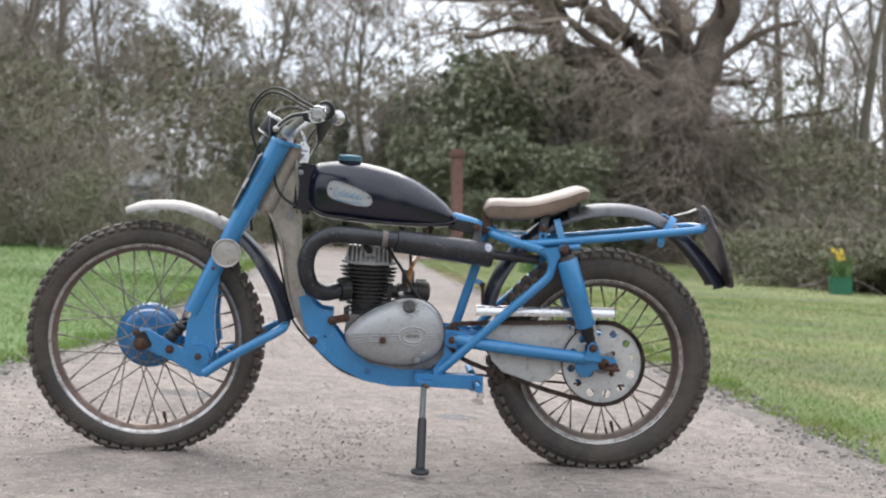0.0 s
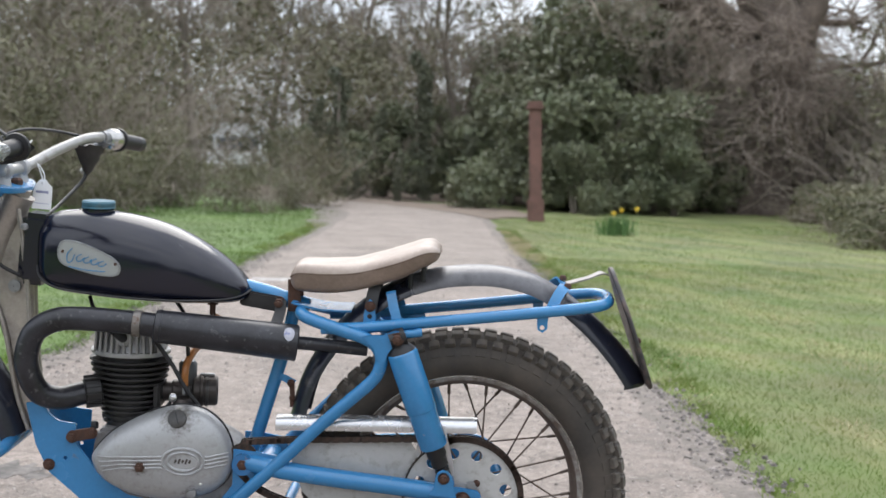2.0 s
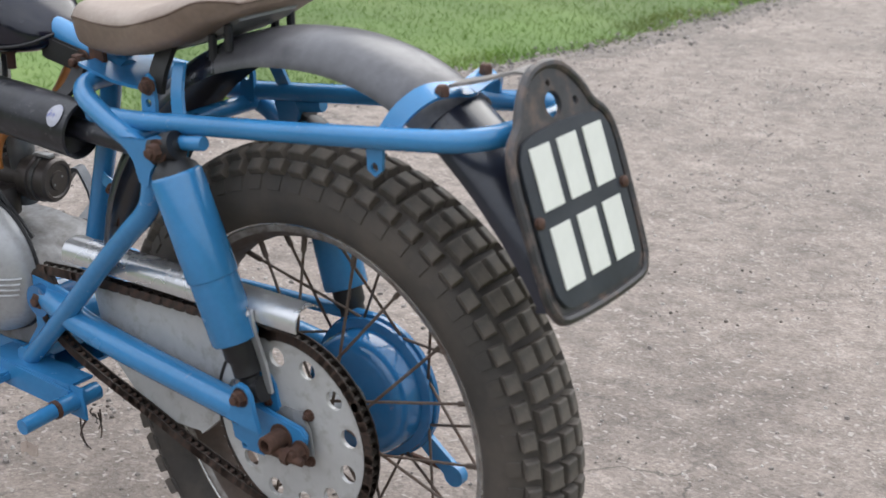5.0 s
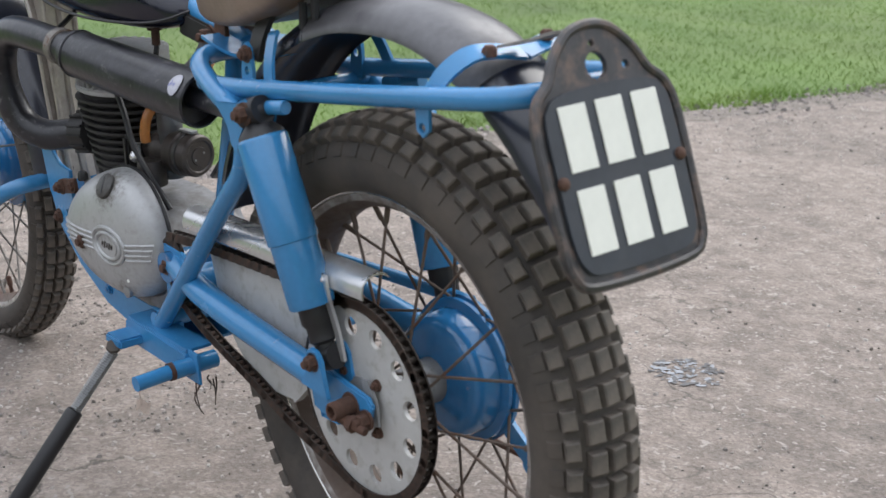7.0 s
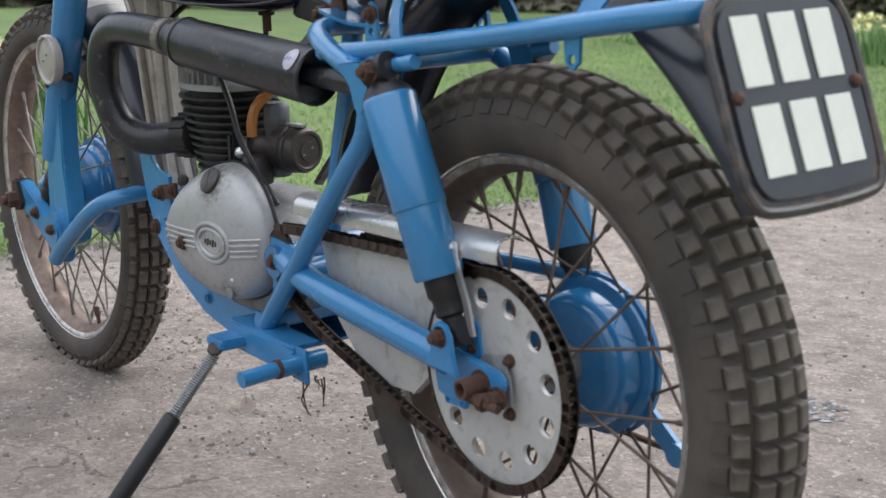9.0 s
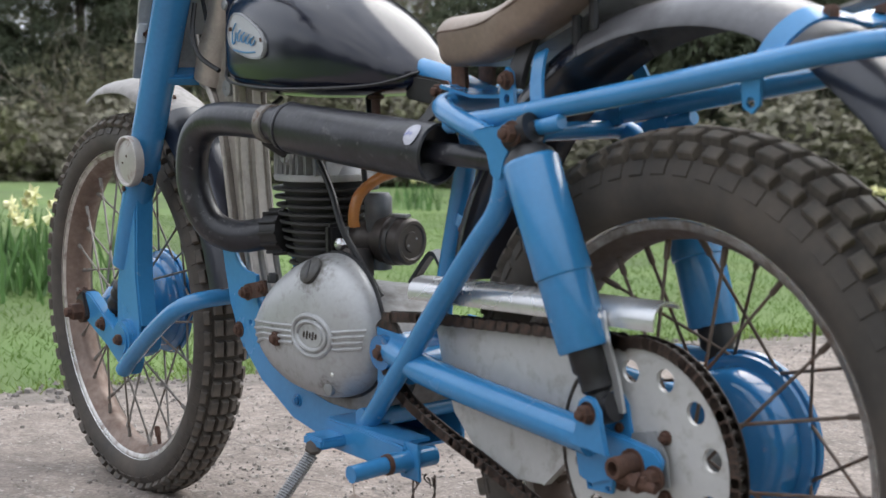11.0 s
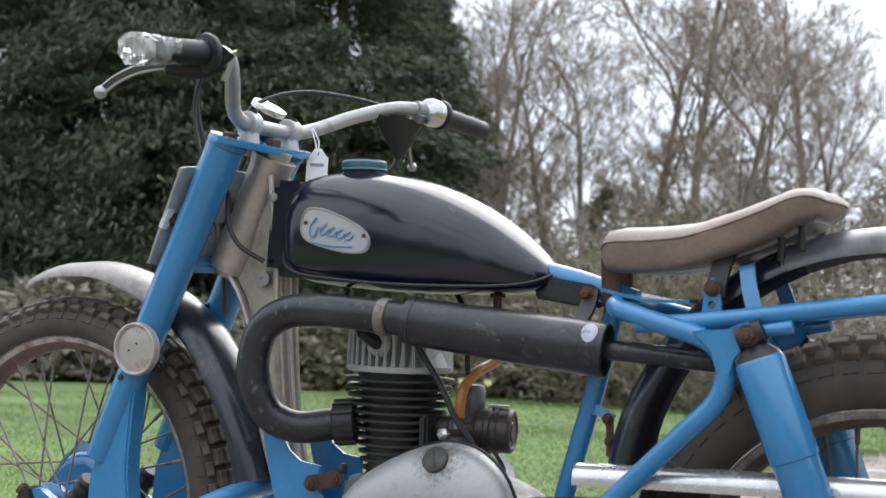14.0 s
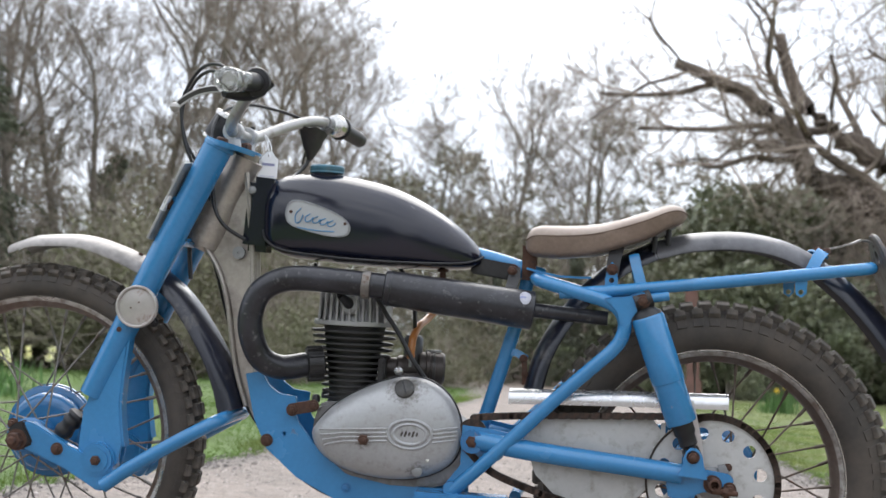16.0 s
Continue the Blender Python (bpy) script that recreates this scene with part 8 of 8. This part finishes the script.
DARK_BARK = material("dark_conifer_bark", (0.07, 0.058, 0.048), 0.95, 0, 0.35, 3, 0.5, 24)
cons = []
for s in range(2):
    cons.append(plant("conifer", "dense dark evergreen conifer with drooping boughs", "tree", "conifers beyond the lawn", limb_mesh([([(Vector((0, 0, -0.2)), 0.25), (Vector((0, 0, 6)), 0.14), (Vector((0, 0, 12)), 0.03)], 3)], lambda q: 8), conifer(80 + s, 13.0, 2.9, 420, 110000), YEW, DARK_BARK))
spots = [(*polar(a, d), s) for a, d, s in ((-28.0, 33, 0.95), (-31, 31, 1.15), (-34.5, 33, 1.3), (-38, 31, 1.3), (-41.5, 33, 1.35), (-44.5, 32, 1.05), (-36, 38, 1.4), (-59.5, 36, 0.72), (-64, 34, 0.8), (-69, 34, 0.85), (-61.6, 40, 1.0), (-57.0, 36, 0.65), (-60.8, 33.5, 0.85))]
put(cons, spots, 9)
# brown woods further back, closing the view between the nearer trees
g = np.random.default_rng(5)
blobs = []
for i in range(560):
    a = g.uniform(-85, 40)
    top = 8.9 + 1.0 * math.sin(a * 0.7) + 0.9 * math.sin(a * 1.9 + 1) + (2.5 if a < -45 else 0)
    x, y = polar(a, g.uniform(52, 66))
    z = g.uniform(0.0, 1.0) ** 0.8 * top
    if 11 < a < 24:
        z *= 0.55
    if -12.2 < a < -5.0 and z < 4.3:
        continue
    blobs.append((x, y, height(x, y) + z, g.uniform(0.8, 2.2), g.uniform(0.8, 2.2), g.uniform(0.6, 1.4)))
for i in range(56):
    a = g.uniform(-9.5, -1.5) if i % 2 else g.uniform(1.5, 9.5)
    x, y = polar(a, g.uniform(52, 66))
    z = g.uniform(0.35, 1.0) * (7.4 + 1.0 * math.sin(a * 1.7))
    if not (-12.2 < a < -5.0 and z < 4.3):
        blobs.append((x, y, height(x, y) + z, g.uniform(0.8, 1.9), g.uniform(0.8, 1.9), g.uniform(0.7, 1.5)))
tagged(part("far_woods", leaf_cloud(31, blobs, 120000, 0.08, 3.6, -0.5), FAR, None, "brown leafless woods with dull evergreen undergrowth", 0), category="woods", kind="stuff")
# unseen trees added behind the viewer; they darken reflections in tank and pipes
blobs = []
for i in range(170):
    a = g.uniform(75, 250)
    x, y = polar(a, g.uniform(22, 30))
    blobs.append((x, y, height(x, y) + g.uniform(0.1, 1.0) * (3.6 + 1.0 * math.sin(a * 0.35)), g.uniform(1.0, 2.2), g.uniform(1.0, 2.2), g.uniform(0.8, 1.6)))
tagged(part("near_woods", leaf_cloud(32, blobs, 26000, 0.30, 1.0, 0.3), IVY, None, "unseen dark evergreens added behind the viewer to block low sky", 0), category="woods", kind="stuff")
# low dark hedge at the lawn's edge
hed = []
for s in range(2):
    blobs = [(rng.uniform(-1.9, 1.9), rng.gauss(0, 0.3), rng.uniform(0.3, 1.25), 0.7, 0.5, 0.5) for _ in range(14)]
    hed.append(plant("hedge_clump", "low grey-brown mixed hedge at the lawn's edge", "hedge", "hedge round the lawn", [limb_mesh([([(Vector((k, 0, -0.1)), 0.04), (Vector((k + 0.2, 0, 1.0)), 0.02)], 3)], lambda q: 5) for k in (-1.2, 0, 1.2)], leaf_cloud(90 + s, blobs, 6500, 0.068, 1.0, 0.2), BRAMBLE if s else HEDGE))
spots = [(*polar(a, 27.5 + 1.5 * math.sin(a)), 1.0 + 0.15 * math.sin(a * 3)) for a in (-75, -70.5, -66, -61.5, -57, -52.5, -48, -43.5, -39, -34.5, -30, -26, -22)]
spots += [(*polar(a, 33), 1.2) for a in (-100, -130, -165, 160, 125, 90, 55)]
for i, (x, y, s) in enumerate(spots):
    ob = hed[i % 2]
    m = Matrix.Translation((x, y, height(x, y))) @ Matrix.Rotation(-math.atan2(x, y), 4, "Z") @ Matrix.Diagonal((s * 1.2, s, s, 1))
    if i < 2:
        ob.matrix_basis = m
    else:
        copy_thing(ob, m)


# ---- pillar, flowers, parked vehicles ----
POST = material("weathered_red_brown_post", (0.175, 0.092, 0.076), 0.85, 0, 0.3, 5, 0.3, 40, (0.10, 0.065, 0.055), 0.35, 7, 0.9, soft_patch=0.2)
px_, py_ = 1.93, 21.7
post = tagged(new("gate_post"), "weathered red-brown timber gate post with a moulded cap", "post")
post.matrix_basis = Matrix.Translation((px_, py_, height(px_, py_)))
part("shaft", block(0.22, 0.22, 1.9, 0.02, Matrix.Translation((0, 0, 1.05))), POST, post, smooth=30)
part("base", block(0.29, 0.29, 0.5, 0.02, Matrix.Translation((0, 0, 0.15))), POST, post, smooth=30)
part("cap", block(0.32, 0.32, 0.07, 0.02, Matrix.Translation((0, 0, 2.03))), POST, post, smooth=30)
part("cap_block", block(0.26, 0.26, 0.08, 0.015, Matrix.Translation((0, 0, 2.10))), POST, post, smooth=30)
STEM = leaf_material("daffodil_leaves", (0.10, 0.2, 0.06), 0.3, (0.13, 0.22, 0.08), 0.3, 0.5)
PETAL = leaf_material("yellow_petals", (0.8, 0.6, 0.06), 0.15, (0.8, 0.68, 0.18), 0.3, 0.6)
PALE_PETAL = leaf_material("pale_yellow_petals", (0.82, 0.77, 0.42), 0.12, (0.8, 0.8, 0.62), 0.4, 0.6)


def daffodils(x, y, size, count, pale, label, seed, lift=0.0, dense=7):
    """A clump: strap leaves, stems, and six-petalled flowers with a trumpet."""
    g = random.Random(seed)
    ob = tagged(new("daffodil_clump"), label, "flowers", "daffodils in the grass")
    ob.matrix_basis = Matrix.Translation((x, y, height(x, y) + lift))
    lv, lf, fv, ff = [], [], [], []
    for i in range(count * dense):
        bx, by = g.gauss(0, size * 0.35), g.gauss(0, size * 0.28)
        h, a = g.uniform(0.2, 0.36), g.uniform(0, 6.28)
        w = 0.008
        i0 = len(lv)
        ex_, ey_ = bx + g.gauss(0, 0.07), by + g.gauss(0, 0.07)
        lv += [(bx - w * math.cos(a), by - w * math.sin(a), -0.02), (bx + w * math.cos(a), by + w * math.sin(a), -0.02), ((bx + ex_) / 2 + w * math.cos(a), (by + ey_) / 2 + w * math.sin(a), h * 0.6), (ex_, ey_, h), ((bx + ex_) / 2 - w * math.cos(a), (by + ey_) / 2 - w * math.sin(a), h * 0.6)]
        lf.append(tuple(range(i0, i0 + 5)))
    for i in range(count):
        cx, cy, cz = g.gauss(0, size * 0.42), g.gauss(0, size * 0.32), g.uniform(0.28, 0.42)
        d = Vector((g.gauss(0, 0.6), -1, g.gauss(0.1, 0.4))).normalized()
        u = d.orthogonal().normalized()
        v = d.cross(u)
        c = Vector((cx, cy, cz))
        for k in range(6):
            a0, a1, a2 = (radians(60 * k + q) for q in (-26, 0, 26))
            i0 = len(fv)
            fv += [c, c + (u * math.cos(a0) + v * math.sin(a0)) * 0.026 + d * 0.004, c + (u * math.cos(a1) + v * math.sin(a1)) * 0.046, c + (u * math.cos(a2) + v * math.sin(a2)) * 0.026 + d * 0.004]
            ff.append((i0, i0 + 1, i0 + 2, i0 + 3))
            b0 = len(fv)
            a3 = radians(60 * k + 60)
            fv += [c + (u * math.cos(a1) + v * math.sin(a1)) * 0.012, c + (u * math.cos(a3) + v * math.sin(a3)) * 0.012, c + (u * math.cos(a3) + v * math.sin(a3)) * 0.019 + d * 0.034, c + (u * math.cos(a1) + v * math.sin(a1)) * 0.019 + d * 0.034]
            ff.append((b0, b0 + 1, b0 + 2, b0 + 3))
    part("leaves", (lv, lf), STEM, ob, "", 0)
    for k in range(count):
        part("flower", (fv[k * 48:k * 48 + 48], [tuple(q - k * 48 for q in f) for f in ff[k * 12:k * 12 + 12]]), PALE_PETAL if pale else PETAL, ob, "", 0)
    return ob


daffodils(2.95, 17.6, 0.34, 3, False, "yellow daffodils in long green leaves by the post", 1, 0.0, 50)
daffodils(-3.75, 0.95, 0.55, 16, True, "pale yellow daffodils on the lawn near the lane", 2)
daffodils(-5.2, 9.0, 0.85, 34, True, "cream daffodils in a wide green clump", 3)
daffodils(-8.2, 9.2, 0.5, 9, True, "small clump of cream daffodils", 4)
daffodils(-9.8, 7.4, 0.4, 8, True, "few cream daffodils in the grass", 5)
TUB = material("green_plastic_tub", (0.02, 0.13, 0.07), 0.45, 0, 0.15, 6, 0.05, 60)
tub = tagged(new("planter_box"), "square green plastic planter filled with daffodils", "planter")
tx, ty = 6.74, 14.6
tub.matrix_basis = Matrix.Translation((tx, ty, height(tx, ty))) @ Matrix.Rotation(radians(-14), 4, "Z")
for k in range(4):
    turn = Matrix.Rotation(radians(90 * k), 4, "Z")
    part("side", block(0.29, 0.012, 0.24, 0.004, turn @ Matrix.Translation((0, -0.138, 0.118))), TUB, tub, smooth=30)
    part("rim", block(0.30, 0.024, 0.022, 0.005, turn @ Matrix.Translation((0, -0.137, 0.232))), TUB, tub, smooth=30)
part("soil", block(0.27, 0.27, 0.012, 0.003, Matrix.Translation((0, 0, 0.20))), DIRT, tub, "dark potting soil", 30)
daffodils(tx, ty, 0.20, 7, False, "yellow daffodils growing from the green planter", 6, 0.20, 9)
WHITE = material("white_vehicle_paint", (0.72, 0.73, 0.74), 0.35, 0, 0.05, 3, 0, 50, coat=0.3)
GLASS = material("dark_window_glass", (0.05, 0.06, 0.07), 0.08, 0, 0.1, 3, 0, 50)


def van(x, y, turn, label):
    """A parked box van: body, cab, windows, wheels."""
    ob = tagged(new("parked_van"), label, "van", "vehicles behind the thicket")
    ob.matrix_basis = Matrix.Translation((x, y, height(x, y))) @ Matrix.Rotation(radians(turn), 4, "Z")
    part("body", block(2.0, 3.6, 1.75, 0.12, Matrix.Translation((0, 0.6, 1.35))), WHITE, ob, smooth=40)
    bm = block(1.9, 1.5, 1.35, 0.15, Matrix.Translation((0, -1.6, 1.12)))
    for v in bm.verts:
        if v.co.z > 1.3 and v.co.y < -1.9:
            v.co.y += 0.45
    part("cab", bm, WHITE, ob, smooth=40)
    part("windscreen", block(1.6, 0.04, 0.6, 0.02, pose(0, -2.1, 1.42, -32, 0, 0)), GLASS, ob)
    for sx in (-0.965, 0.965):
        part("side_window", block(0.03, 0.8, 0.45, 0.01, Matrix.Translation((sx, -1.45, 1.45))), GLASS, ob)
        part("headlight", lathe([(0.12, 0), (0.1, 0.04)], 14), GLASS, ob, at=Matrix.Translation((sx * 0.72, -2.33, 0.8)) @ Matrix.Rotation(radians(90), 4, "X"))
        for wy in (-1.5, 1.5):
            w = part("wheel", lathe([(0.2, -0.1), (0.34, -0.09), (0.34, 0.09), (0.2, 0.1)], 24), BLACK, ob, at=Matrix.Translation((sx * 0.93, wy, 0.34)) @ Matrix.Rotation(radians(90), 4, "Y"))
            part("rim", lathe([(0.2, -0.105), (0.2, 0.105)], 16), ZINC, w)
    return ob


van(*polar(-9.15, 56), 10, "white box van parked behind the trees")
van(*polar(-7.0, 61), 100, "white van parked side-on behind the trees")
